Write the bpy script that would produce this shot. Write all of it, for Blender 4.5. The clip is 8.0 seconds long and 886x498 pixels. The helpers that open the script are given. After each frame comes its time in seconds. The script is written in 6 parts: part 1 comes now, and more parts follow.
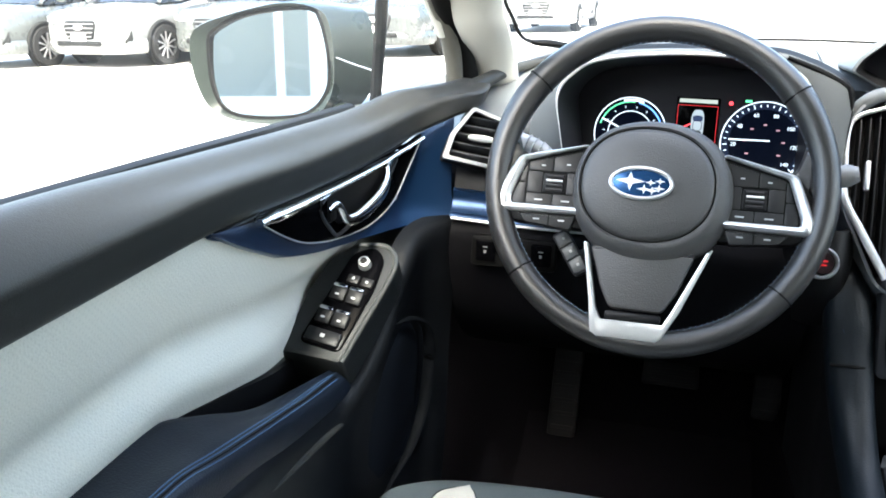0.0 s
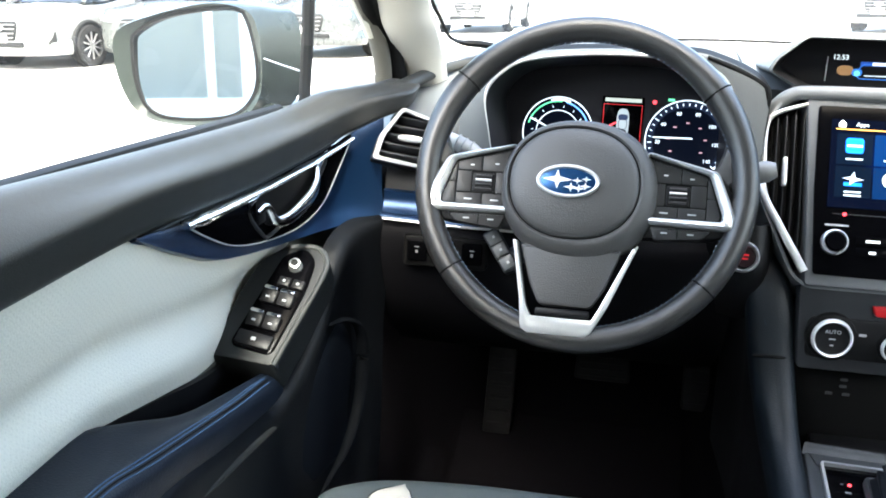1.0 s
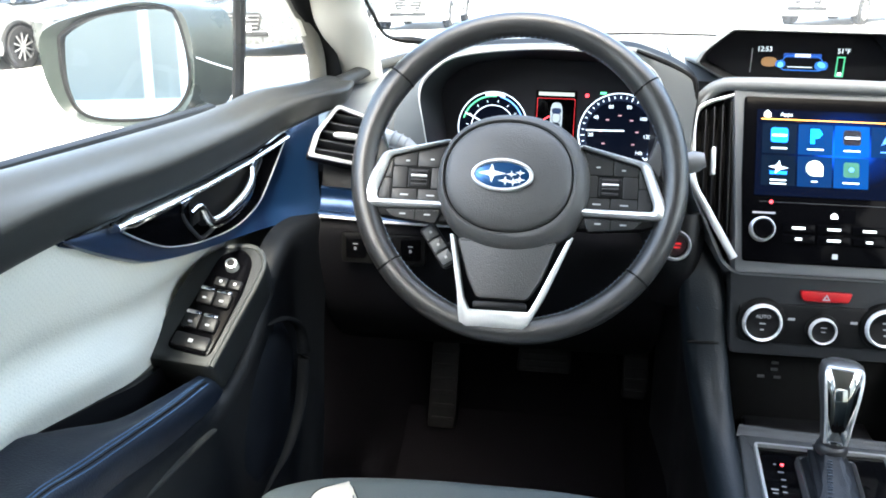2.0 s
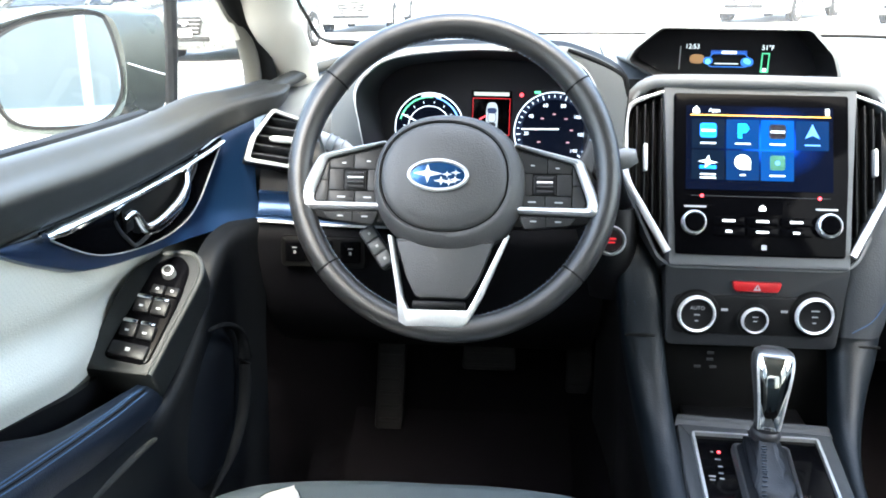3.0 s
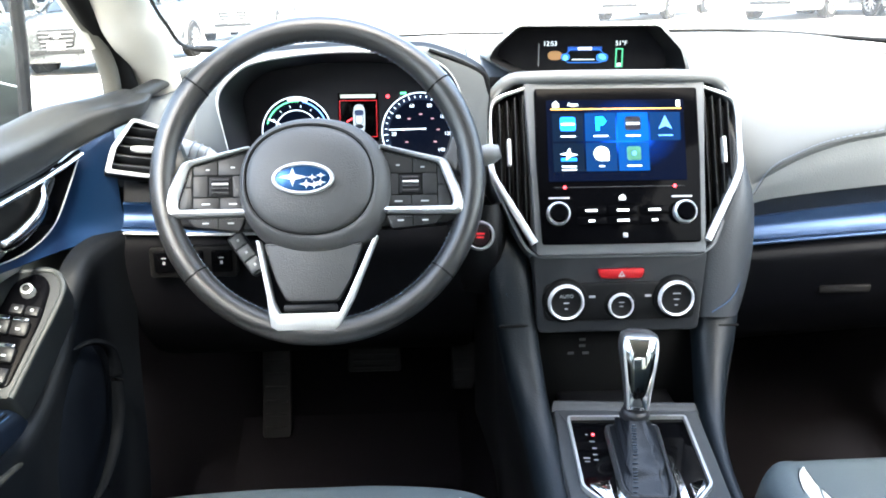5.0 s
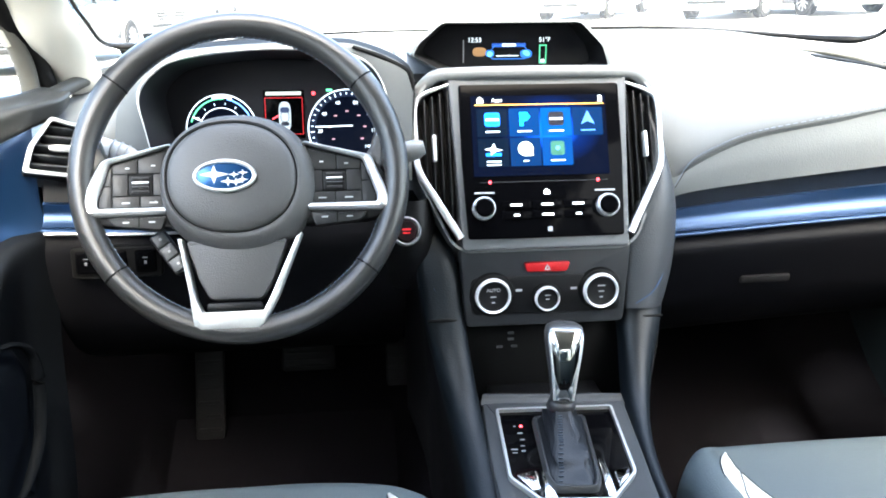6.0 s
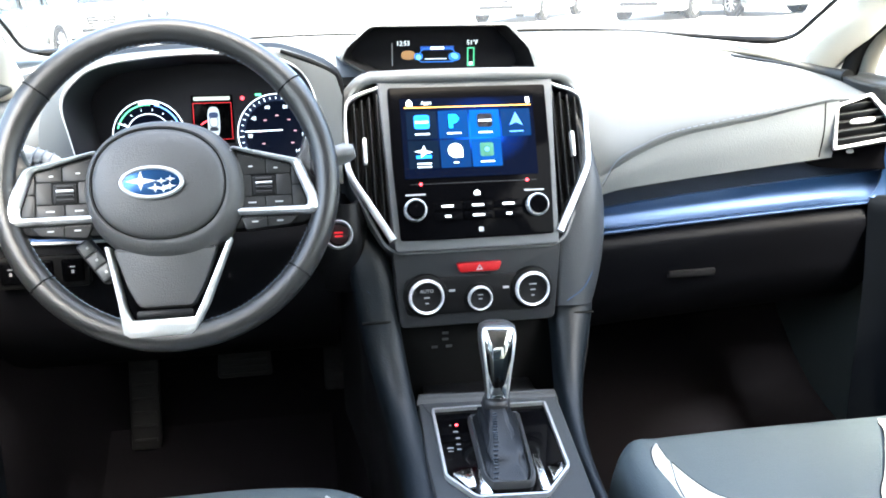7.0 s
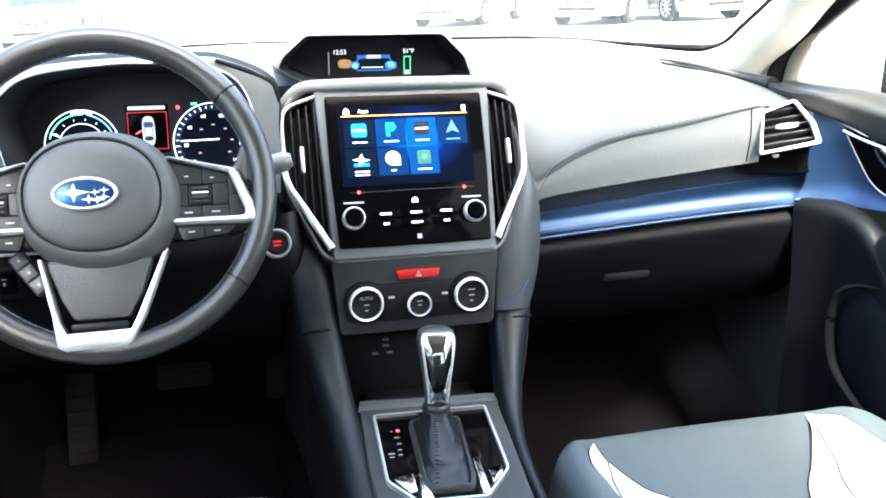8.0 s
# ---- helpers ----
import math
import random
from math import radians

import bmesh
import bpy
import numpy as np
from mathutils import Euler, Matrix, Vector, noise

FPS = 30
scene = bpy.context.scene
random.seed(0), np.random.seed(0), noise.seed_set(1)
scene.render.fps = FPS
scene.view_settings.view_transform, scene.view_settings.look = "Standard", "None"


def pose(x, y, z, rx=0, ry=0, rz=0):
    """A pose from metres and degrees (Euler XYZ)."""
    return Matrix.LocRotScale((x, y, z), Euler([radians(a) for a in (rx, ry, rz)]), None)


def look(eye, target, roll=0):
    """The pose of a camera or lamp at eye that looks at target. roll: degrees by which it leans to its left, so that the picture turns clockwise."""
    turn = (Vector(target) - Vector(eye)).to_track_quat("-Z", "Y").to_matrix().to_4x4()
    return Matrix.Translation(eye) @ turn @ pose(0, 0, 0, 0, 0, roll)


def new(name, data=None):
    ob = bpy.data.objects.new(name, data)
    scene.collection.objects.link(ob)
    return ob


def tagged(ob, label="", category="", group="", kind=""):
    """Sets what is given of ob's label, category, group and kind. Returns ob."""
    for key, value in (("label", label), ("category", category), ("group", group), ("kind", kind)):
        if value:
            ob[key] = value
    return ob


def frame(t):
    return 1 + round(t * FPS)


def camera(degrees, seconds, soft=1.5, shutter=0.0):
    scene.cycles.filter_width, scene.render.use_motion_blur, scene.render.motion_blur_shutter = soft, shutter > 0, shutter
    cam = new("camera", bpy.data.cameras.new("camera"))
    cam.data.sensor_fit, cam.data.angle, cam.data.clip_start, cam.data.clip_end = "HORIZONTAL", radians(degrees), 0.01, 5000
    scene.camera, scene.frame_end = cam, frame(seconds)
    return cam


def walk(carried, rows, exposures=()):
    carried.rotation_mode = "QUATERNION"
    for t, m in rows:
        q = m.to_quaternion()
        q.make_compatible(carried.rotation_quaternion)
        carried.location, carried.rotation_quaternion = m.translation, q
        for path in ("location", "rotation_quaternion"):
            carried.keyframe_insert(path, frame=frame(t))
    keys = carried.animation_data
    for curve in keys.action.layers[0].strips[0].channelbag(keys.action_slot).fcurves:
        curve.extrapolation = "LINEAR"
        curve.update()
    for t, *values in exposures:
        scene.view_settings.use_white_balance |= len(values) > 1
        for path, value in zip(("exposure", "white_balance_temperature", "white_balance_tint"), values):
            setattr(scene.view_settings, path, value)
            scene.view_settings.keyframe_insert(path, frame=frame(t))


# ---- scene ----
from mathutils.bvhtree import BVHTree

# ---- camera ----
cam = camera(52.0, 8.0, soft=1.8)
# the car stands slightly nose-up and leaning on its springs; everything in it is set out in the car's own axes
CAR = pose(0, 0, 0.12, 1.4, 2.5, 0)
ROWS = [
    (0.0, -0.3446, -0.9984, 1.2276, 14.56, -18.38, -1.22),
    (0.5, -0.3405, -1.0005, 1.2281, 12.36, -18.38, -1.48),
    (1.0, -0.3371, -1.0005, 1.2281, 10.38, -18.25, -1.55),
    (1.5, -0.3326, -1.0011, 1.2278, 8.63, -18.36, -1.40),
    (3.0, -0.3126, -1.0083, 1.2289, 3.50, -18.21, -0.74),
    (3.5, -0.3066, -1.0091, 1.2283, 2.20, -18.17, -0.49),
    (4.0, -0.2999, -1.0107, 1.2280, 0.51, -18.16, -0.52),
    (4.5, -0.2921, -1.0141, 1.2280, -1.38, -17.98, -0.07),
    (6.0, -0.2561, -1.0262, 1.2232, -6.78, -17.92, -0.05),
    (6.5, -0.2488, -1.0307, 1.2230, -8.48, -17.93, 0.00),
    (7.0, -0.2454, -1.0366, 1.2248, -10.62, -17.76, 0.05),
    (7.5, -0.2432, -1.0423, 1.2279, -12.46, -17.79, -0.08),
    (8.0, -0.2408, -1.0471, 1.2316, -14.33, -17.50, -0.26),
]
walk(cam, [(t, CAR @ pose(x, y, z, 0, 0, yaw) @ pose(0, 0, 0, 90 + pitch, 0, 0) @ pose(0, 0, 0, 0, 0, -roll)) for t, x, y, z, yaw, pitch, roll in ROWS],
     exposures=[(0.0, 3.92, 6400, 1), (1.5, 4.13, 6400, 1), (3.5, 4.42, 6400, 1), (5.0, 4.54, 6400, 1), (8.0, 4.57, 6400, 1)])

# ---- light ----
world = bpy.data.worlds.new("sky")
scene.world = world
world.use_nodes = True
wn = world.node_tree.nodes
sky = wn.new("ShaderNodeTexSky")
sky.sky_type = "NISHITA"
sky.sun_disc = False
sky.sun_elevation = radians(52)
sky.sun_rotation = radians(168)
sky.air_density, sky.dust_density, sky.ozone_density = 1.0, 6.0, 0.6
wn["Background"].inputs["Strength"].default_value = 0.15
world.node_tree.links.new(sky.outputs[0], wn["Background"].inputs["Color"])
sun = new("sun", bpy.data.lights.new("sun", "SUN"))
sun.data.energy = 1.0
sun.data.angle = radians(10)
sun.data.color = (1.0, 0.96, 0.90)
sun.matrix_world = look((2.0, -12.5, 16.2), (0, 0, 0))


# ---- materials ----
def mat(name, color, rough=0.5, metal=0.0, grain=0.0, scale=400.0, vary=0.12, spec=0.5, coat=0.0, big=9.0, emit=0.0, glow=None):
    """A procedural surface: base colour varied at two scales, fine relief, uneven gloss."""
    m = bpy.data.materials.new(name)
    m.use_nodes = True
    n, l = m.node_tree.nodes, m.node_tree.links
    b = n["Principled BSDF"]
    b.inputs["Metallic"].default_value = metal
    b.inputs["Specular IOR Level"].default_value = spec
    b.inputs["Coat Weight"].default_value = coat
    b.inputs["Coat Roughness"].default_value = 0.05
    co = n.new("ShaderNodeTexCoord")
    lo = n.new("ShaderNodeTexNoise")
    lo.inputs["Scale"].default_value, lo.inputs["Detail"].default_value = big, 5.0
    hi = n.new("ShaderNodeTexNoise")
    hi.inputs["Scale"].default_value, hi.inputs["Detail"].default_value = scale, 3.0
    for t in (lo, hi):
        l.new(co.outputs["Object"], t.inputs["Vector"])
    mix = n.new("ShaderNodeMix")
    mix.data_type = "RGBA"
    mix.inputs["A"].default_value = (*[c * (1 - vary) for c in color], 1)
    mix.inputs["B"].default_value = (*[min(1, c * (1 + vary)) for c in color], 1)
    add = n.new("ShaderNodeMath")
    add.operation = "ADD"
    l.new(lo.outputs["Fac"], add.inputs[0])
    l.new(hi.outputs["Fac"], add.inputs[1])
    half = n.new("ShaderNodeMath")
    half.operation = "MULTIPLY"
    half.inputs[1].default_value = 0.5
    l.new(add.outputs[0], half.inputs[0])
    l.new(half.outputs[0], mix.inputs["Factor"])
    l.new(mix.outputs["Result"], b.inputs["Base Color"])
    ro = n.new("ShaderNodeMapRange")
    ro.inputs["To Min"].default_value, ro.inputs["To Max"].default_value = max(0.02, rough * 0.82), min(1.0, rough * 1.18)
    l.new(lo.outputs["Fac"], ro.inputs["Value"])
    l.new(ro.outputs[0], b.inputs["Roughness"])
    if grain:
        bu = n.new("ShaderNodeBump")
        bu.inputs["Strength"].default_value, bu.inputs["Distance"].default_value = grain, 0.0006
        l.new(hi.outputs["Fac"], bu.inputs["Height"])
        l.new(bu.outputs["Normal"], b.inputs["Normal"])
    if emit:
        b.inputs["Emission Color"].default_value = (*(glow or color), 1)
        b.inputs["Emission Strength"].default_value = emit
    return m


def leather(name, color, rough=0.42, pores=0.0, cell=520.0, vary=0.12, spec=0.5):
    """Leather: pebbled grain from cells, soft creases, optional rows of perforations."""
    m = mat(name, color, rough, vary=vary, big=6.0, spec=spec)
    n, l = m.node_tree.nodes, m.node_tree.links
    co = n["Texture Coordinate"]
    vo = n.new("ShaderNodeTexVoronoi")
    vo.inputs["Scale"].default_value = cell
    l.new(co.outputs["Object"], vo.inputs["Vector"])
    bu = n.new("ShaderNodeBump")
    bu.inputs["Strength"].default_value, bu.inputs["Distance"].default_value = 0.35, 0.0006
    l.new(vo.outputs["Distance"], bu.inputs["Height"])
    l.new(bu.outputs["Normal"], n["Principled BSDF"].inputs["Normal"])
    if pores:
        mp = n.new("ShaderNodeMapping")
        mp.inputs["Scale"].default_value = (0.0, 215.0, 215.0)
        mp.inputs["Rotation"].default_value = (radians(45), 0, 0)
        l.new(co.outputs["Object"], mp.inputs["Vector"])
        pv = n.new("ShaderNodeTexVoronoi")
        pv.inputs["Scale"].default_value, pv.inputs["Randomness"].default_value = 1.0, 0.0
        l.new(mp.outputs["Vector"], pv.inputs["Vector"])
        lt = n.new("ShaderNodeMath")
        lt.operation = "LESS_THAN"
        lt.inputs[1].default_value = 0.2
        l.new(pv.outputs["Distance"], lt.inputs[0])
        dk = n.new("ShaderNodeMix")
        dk.data_type = "RGBA"
        dk.inputs["B"].default_value = (*[c * (1 - pores) for c in color], 1)
        old = n["Mix"]
        l.new(old.outputs["Result"], dk.inputs["A"])
        l.new(lt.outputs[0], dk.inputs["Factor"])
        l.new(dk.outputs["Result"], n["Principled BSDF"].inputs["Base Color"])
    return m


def glass(name, tint=(1, 1, 1), gloss=1.0, veil=0.0):
    m = bpy.data.materials.new(name)
    m.use_nodes = True
    n, l = m.node_tree.nodes, m.node_tree.links
    n.clear()
    out, tr, gl, mx, fr, pw, ml = (n.new("ShaderNode" + k) for k in ("OutputMaterial", "BsdfTransparent", "BsdfGlossy", "MixShader", "LayerWeight", "Math", "Math"))
    tr.inputs[0].default_value = (*tint, 1)
    gl.inputs["Roughness"].default_value = 0.02
    pw.operation, pw.inputs[1].default_value = "POWER", 5.0
    ml.operation, ml.inputs[1].default_value, ml.inputs[2].default_value = "MULTIPLY_ADD", 0.45 * gloss, 0.03 * gloss
    l.new(fr.outputs["Facing"], pw.inputs[0])
    l.new(pw.outputs[0], ml.inputs[0])
    l.new(ml.outputs[0], mx.inputs[0])
    l.new(tr.outputs[0], mx.inputs[1])
    l.new(gl.outputs[0], mx.inputs[2])
    if veil:
        # even translucent film painted in for the veiling glare over the outside view
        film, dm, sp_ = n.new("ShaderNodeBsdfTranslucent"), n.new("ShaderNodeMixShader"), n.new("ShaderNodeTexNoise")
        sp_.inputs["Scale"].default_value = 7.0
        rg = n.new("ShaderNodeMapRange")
        rg.inputs["To Min"].default_value, rg.inputs["To Max"].default_value = veil * 0.7, veil * 1.3
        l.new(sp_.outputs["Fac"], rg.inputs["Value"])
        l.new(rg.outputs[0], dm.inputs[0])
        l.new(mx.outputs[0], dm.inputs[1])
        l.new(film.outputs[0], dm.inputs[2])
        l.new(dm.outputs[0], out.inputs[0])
    else:
        l.new(mx.outputs[0], out.inputs[0])
    return m


def lit(name, color, strength):
    return mat(name, color, 0.3, emit=strength * 0.5, glow=color, vary=0.03, spec=0.06)


SOFT = mat("soft_grey_dash_plastic", (0.088, 0.095, 0.099), 0.58, grain=0.5, scale=900, spec=0.30)
FASCIA = leather("grey_stitched_dash_leather", (0.124, 0.134, 0.138), 0.55)
# darker copy of the fascia leather; the shoulder's shade is in its colour
SHOULDER = leather("shaded_dash_leather", (0.028, 0.032, 0.037), 0.5)
# paler than SOFT, so the light on the brow is part of the colour
PALE = mat("lit_grey_dash_plastic", (0.135, 0.142, 0.146), 0.5, grain=0.5, scale=900, spec=0.35)
CHAR = mat("charcoal_trim_plastic", (0.020, 0.0215, 0.024), 0.5, grain=0.5, scale=1000, spec=0.3)
BLACK = mat("black_moulded_plastic", (0.0055, 0.0055, 0.0062), 0.45, grain=0.4, scale=1000, spec=0.2)
DIM = mat("black_matt_lower_trim", (0.0040, 0.0040, 0.0052), 0.6, grain=0.4, scale=1000, spec=0.08)
PIANO = mat("piano_black_lacquer", (0.0016, 0.0016, 0.002), 0.10, spec=0.011, vary=0.05)
SATIN = mat("satin_silver_trim", (0.60, 0.61, 0.61), 0.32, metal=0.70, grain=0.05)
CHROME = mat("polished_chrome", (0.80, 0.80, 0.80), 0.08, metal=1.0, vary=0.03)
BLUE = mat("metallic_blue_trim", (0.0014, 0.031, 0.102), 0.40, metal=0.75, coat=0.75, spec=0.6, scale=3000, vary=0.12)
BLUE.node_tree.nodes["Principled BSDF"].inputs["Coat Roughness"].default_value = 0.42
NAVY = leather("dark_navy_leather", (0.0045, 0.0074, 0.0108), 0.48, spec=0.34)
PAD = leather("navy_armrest_leather", (0.0027, 0.0058, 0.0130), 0.5, spec=0.30)
POCKET = mat("dark_navy_pocket_lining", (0.0018, 0.0030, 0.0056), 0.6, spec=0.12)
WHITE = leather("pale_grey_perforated_leather", (0.69, 0.67, 0.59), 0.5, pores=0.07)
SEATBLUE = leather("blue_grey_seat_leather", (0.074, 0.092, 0.100), 0.47)
CREAM = leather("off_white_seat_leather", (0.52, 0.52, 0.48), 0.5)
STITCH = mat("blue_thread", (0.024, 0.060, 0.130), 0.7)
THREAD = mat("light_blue_thread", (0.140, 0.180, 0.250), 0.7)
DOORPAD = mat("dark_grained_door_pad", (0.0225, 0.0232, 0.0220), 0.48, grain=0.5, scale=900, spec=0.27)
RIM = leather("black_wheel_leather", (0.020, 0.020, 0.0198), 0.30, cell=800, spec=0.6)
HUB = mat("grained_airbag_cover", (0.050, 0.0495, 0.0488), 0.46, grain=0.9, scale=700)
KEYCAP = mat("grey_black_button_plastic", (0.0085, 0.0085, 0.0095), 0.42, spec=0.18)
WHEELKEY = mat("satin_black_wheel_key", (0.019, 0.019, 0.0195), 0.42, spec=0.32)
MARK = mat("pale_printed_marking", (0.36, 0.37, 0.38), 0.5)
GATEMARK = mat("dim_printed_marking", (0.17, 0.175, 0.18), 0.5)
CARPET = mat("black_floor_carpet", (0.0050, 0.0046, 0.0058), 0.95, grain=1.0, scale=1500, vary=0.35, spec=0.02)
RUBBER = mat("ribbed_pedal_rubber", (0.013, 0.0125, 0.0135), 0.6, grain=0.5, spec=0.12)
PILLAR = mat("woven_beige_pillar_trim", (0.50, 0.49, 0.44), 0.8, grain=0.4, scale=1200)
LINER = mat("light_headliner_fabric", (0.44, 0.44, 0.42), 0.9, grain=0.4, scale=1200)
SEAL = mat("black_rubber_seal", (0.0035, 0.0035, 0.0035), 0.6, spec=0.1)
# both panes carry the painted glare film, the windscreen more of it
GLASS = glass("window_glass", veil=0.012)
SCREENGLASS = glass("veiled_windscreen_glass", veil=0.035)
PRIVACY = glass("dark_privacy_glass", (0.30, 0.32, 0.33))


# ---- mesh helpers ----
def smooth(pts, n, closed=False):
    """Catmull-Rom through pts, n steps a span."""
    pts = [Vector(p) for p in pts]
    k = len(pts)
    out = []
    for i in range(k if closed else k - 1):
        if closed:
            a, b, c, d = (pts[(i + j) % k] for j in (-1, 0, 1, 2))
        else:
            b, c = pts[i], pts[i + 1]
            a = pts[i - 1] if i else b * 2 - c
            d = pts[i + 2] if i + 2 < k else c * 2 - b
        for s in range(n):
            t = s / n
            out.append(0.5 * (2 * b + (c - a) * t + (2 * a - 5 * b + 4 * c - d) * t * t + (3 * b - a - 3 * c + d) * t ** 3))
    if not closed:
        out.append(pts[-1])
    return out


def grid(rows, wrap_u=False, wrap_v=False, flip=False):
    bm = bmesh.new()
    vs = [[bm.verts.new(p) for p in r] for r in rows]
    a, b = len(vs), len(vs[0])
    for i in range(a if wrap_v else a - 1):
        for j in range(b if wrap_u else b - 1):
            q = [vs[i][j], vs[i][(j + 1) % b], vs[(i + 1) % a][(j + 1) % b], vs[(i + 1) % a][j]]
            bm.faces.new(q[::-1] if flip else q)
    return bm


def skin(sections, m=5, n=5, thick=0.0, flip=False):
    """A smooth sheet through sections (lists of points, equally long), given a thickness away from its front."""
    rows = [smooth(s, m) for s in sections]
    cols = [smooth([r[j] for r in rows], n) for j in range(len(rows[0]))]
    rows = [[c[i] for c in cols] for i in range(len(cols[0]))]
    bm = grid(rows, flip=flip)
    bm.normal_update()
    # the front of a sheet is the side that the cabin's middle looks on
    if sum((Vector((-0.2, -0.9, 1.5)) - f.calc_center_median()).normalized().dot(f.normal) * f.calc_area() for f in bm.faces) < 0:
        bmesh.ops.reverse_faces(bm, faces=bm.faces[:])
    if thick:
        bm.normal_update()
        bmesh.ops.solidify(bm, geom=bm.faces[:], thickness=thick)
    return bm


def tube(pts, r, seg=10, closed=False, flat=1.0, up=(0, 0, 1), caps=True):
    """A bar of round or oval section along pts; r is a number or a function of 0..1."""
    pts = [Vector(p) for p in pts]
    k = len(pts)
    rows = []
    for i, p in enumerate(pts):
        a = pts[(i - 1) % k] if closed or i else p
        b = pts[(i + 1) % k] if closed or i < k - 1 else p
        d = (b - a).normalized()
        s = d.cross(Vector(up))
        s = s.normalized() if s.length > 1e-6 else Vector((1, 0, 0))
        u = s.cross(d)
        q = r(i / (k - 1)) if callable(r) else r
        rows.append([p + s * (q * math.cos(w)) + u * (q * flat * math.sin(w)) for w in (2 * math.pi * j / seg for j in range(seg))])
    bm = grid(rows, wrap_u=True, wrap_v=closed)
    if caps and not closed:
        for row in (bm.verts[:seg], bm.verts[-seg:]):
            bm.faces.new(row)
    bmesh.ops.recalc_face_normals(bm, faces=bm.faces)
    return bm


def rounded(poly, r, n=4):
    """A polygon with its corners rounded."""
    out = []
    k = len(poly)
    for i in range(k):
        a, b, c = (Vector((*poly[(i + j) % k][:2], 0)) for j in (-1, 0, 1))
        e, g = (a - b), (c - b)
        q = min(r, e.length * 0.45, g.length * 0.45)
        p0, p1 = b + e.normalized() * q, b + g.normalized() * q
        for s in range(n + 1):
            t = s / n
            out.append(p0 * (1 - t) ** 2 + b * (2 * t * (1 - t)) + p1 * t * t)
    return [(v.x, v.y) for v in out]


def oval(a, b, n=48, p=2.0, cx=0.0, cy=0.0):
    out = []
    for i in range(n):
        w = 2 * math.pi * i / n
        c, s = math.cos(w), math.sin(w)
        out.append((cx + a * math.copysign(abs(c) ** (2 / p), c), cy + b * math.copysign(abs(s) ** (2 / p), s)))
    return out


def prism(poly, d0, d1, bev=0.0):
    """poly in the xy plane, drawn out from z = d0 to z = d1, with the rim at d1 eased by bev."""
    def ring(sc, z):
        if sc == 0:
            return [(p[0], p[1], z) for p in poly]
        out = []
        k = len(poly)
        for i, p in enumerate(poly):
            a, c = poly[i - 1], poly[(i + 1) % k]
            t = Vector((c[0] - a[0], c[1] - a[1], 0))
            nrm = Vector((-t.y, t.x, 0)).normalized() if t.length > 1e-9 else Vector()
            out.append((p[0] + nrm.x * sc * sign, p[1] + nrm.y * sc * sign, z))
        return out
    area = sum(poly[i - 1][0] * poly[i][1] - poly[i][0] * poly[i - 1][1] for i in range(len(poly)))
    sign = 1 if area > 0 else -1
    up = 1 if d1 > d0 else -1
    rows = [ring(0, d0)]
    if bev:
        rows += [ring(0, d1 - up * bev), ring(bev * 0.3, d1 - up * bev * 0.3), ring(bev, d1)]
    else:
        rows += [ring(0, d1)]
    bm = grid(rows, wrap_u=True)
    k = len(poly)
    bm.verts.ensure_lookup_table()
    bm.faces.new(bm.verts[:k])
    bm.faces.new(bm.verts[-k:])
    bmesh.ops.recalc_face_normals(bm, faces=bm.faces)
    return bm


def band(outer, inner, d0, d1):
    """A flat frame between two outlines of equal length."""
    rows = [[(*p, d0) for p in outer], [(*p, d1) for p in outer], [(*p, d1) for p in inner], [(*p, d0) for p in inner]]
    bm = grid(rows, wrap_u=True, wrap_v=True)
    bmesh.ops.recalc_face_normals(bm, faces=bm.faces)
    return bm


def inset(poly, d):
    k = len(poly)
    area = sum(poly[i - 1][0] * poly[i][1] - poly[i][0] * poly[i - 1][1] for i in range(k))
    s = 1 if area > 0 else -1
    out = []
    for i, p in enumerate(poly):
        a, c = poly[i - 1], poly[(i + 1) % k]
        t = Vector((c[0] - a[0], c[1] - a[1]))
        t = t.normalized() if t.length > 1e-9 else t
        out.append((p[0] - t.y * d * s, p[1] + t.x * d * s))
    return out


def lathe(profile, seg=32):
    """Turned about z: profile of (radius, z)."""
    rows = [[(max(r, 1e-4) * math.cos(2 * math.pi * j / seg), max(r, 1e-4) * math.sin(2 * math.pi * j / seg), z) for j in range(seg)] for r, z in profile]
    bm = grid(rows, wrap_u=True)
    bmesh.ops.recalc_face_normals(bm, faces=bm.faces)
    return bm


def box(sx, sy, sz, bev=0.0, at=(0, 0, 0)):
    bm = bmesh.new()
    bmesh.ops.create_cube(bm, size=1)
    bmesh.ops.scale(bm, vec=(sx, sy, sz), verts=bm.verts)
    if bev:
        bmesh.ops.bevel(bm, geom=bm.edges[:], offset=bev, segments=2, profile=0.5, affect="EDGES")
    bmesh.ops.translate(bm, vec=at, verts=bm.verts)
    return bm


def put(bm, m):
    bm.transform(m)
    return bm


def join(*bms):
    out = bms[0]
    for b in bms[1:]:
        me = bpy.data.meshes.new("tmp")
        b.to_mesh(me)
        out.from_mesh(me)
        bpy.data.meshes.remove(me)
        b.free()
    return out


def plane_at(origin, u, v):
    """The frame of a surface: u to its right, v up along it, w out of it."""
    u, v = Vector(u).normalized(), Vector(v)
    w = u.cross(v).normalized()
    v = w.cross(u)
    m = Matrix((u, v, w)).transposed().to_4x4()
    m.translation = origin
    return m


def thing(name, base, label, category, group="", kind="", ground=None):
    """An empty at the thing's base; ground: the pose of its axes (the car's, unless told)."""
    ob = new(name)
    ob.empty_display_size = 0.05
    g = CAR if ground is None else ground
    ob.matrix_basis = g @ Matrix.Translation(base)
    ob["shift"] = [-base[0], -base[1], -base[2]]
    return tagged(ob, label, category, group, kind)


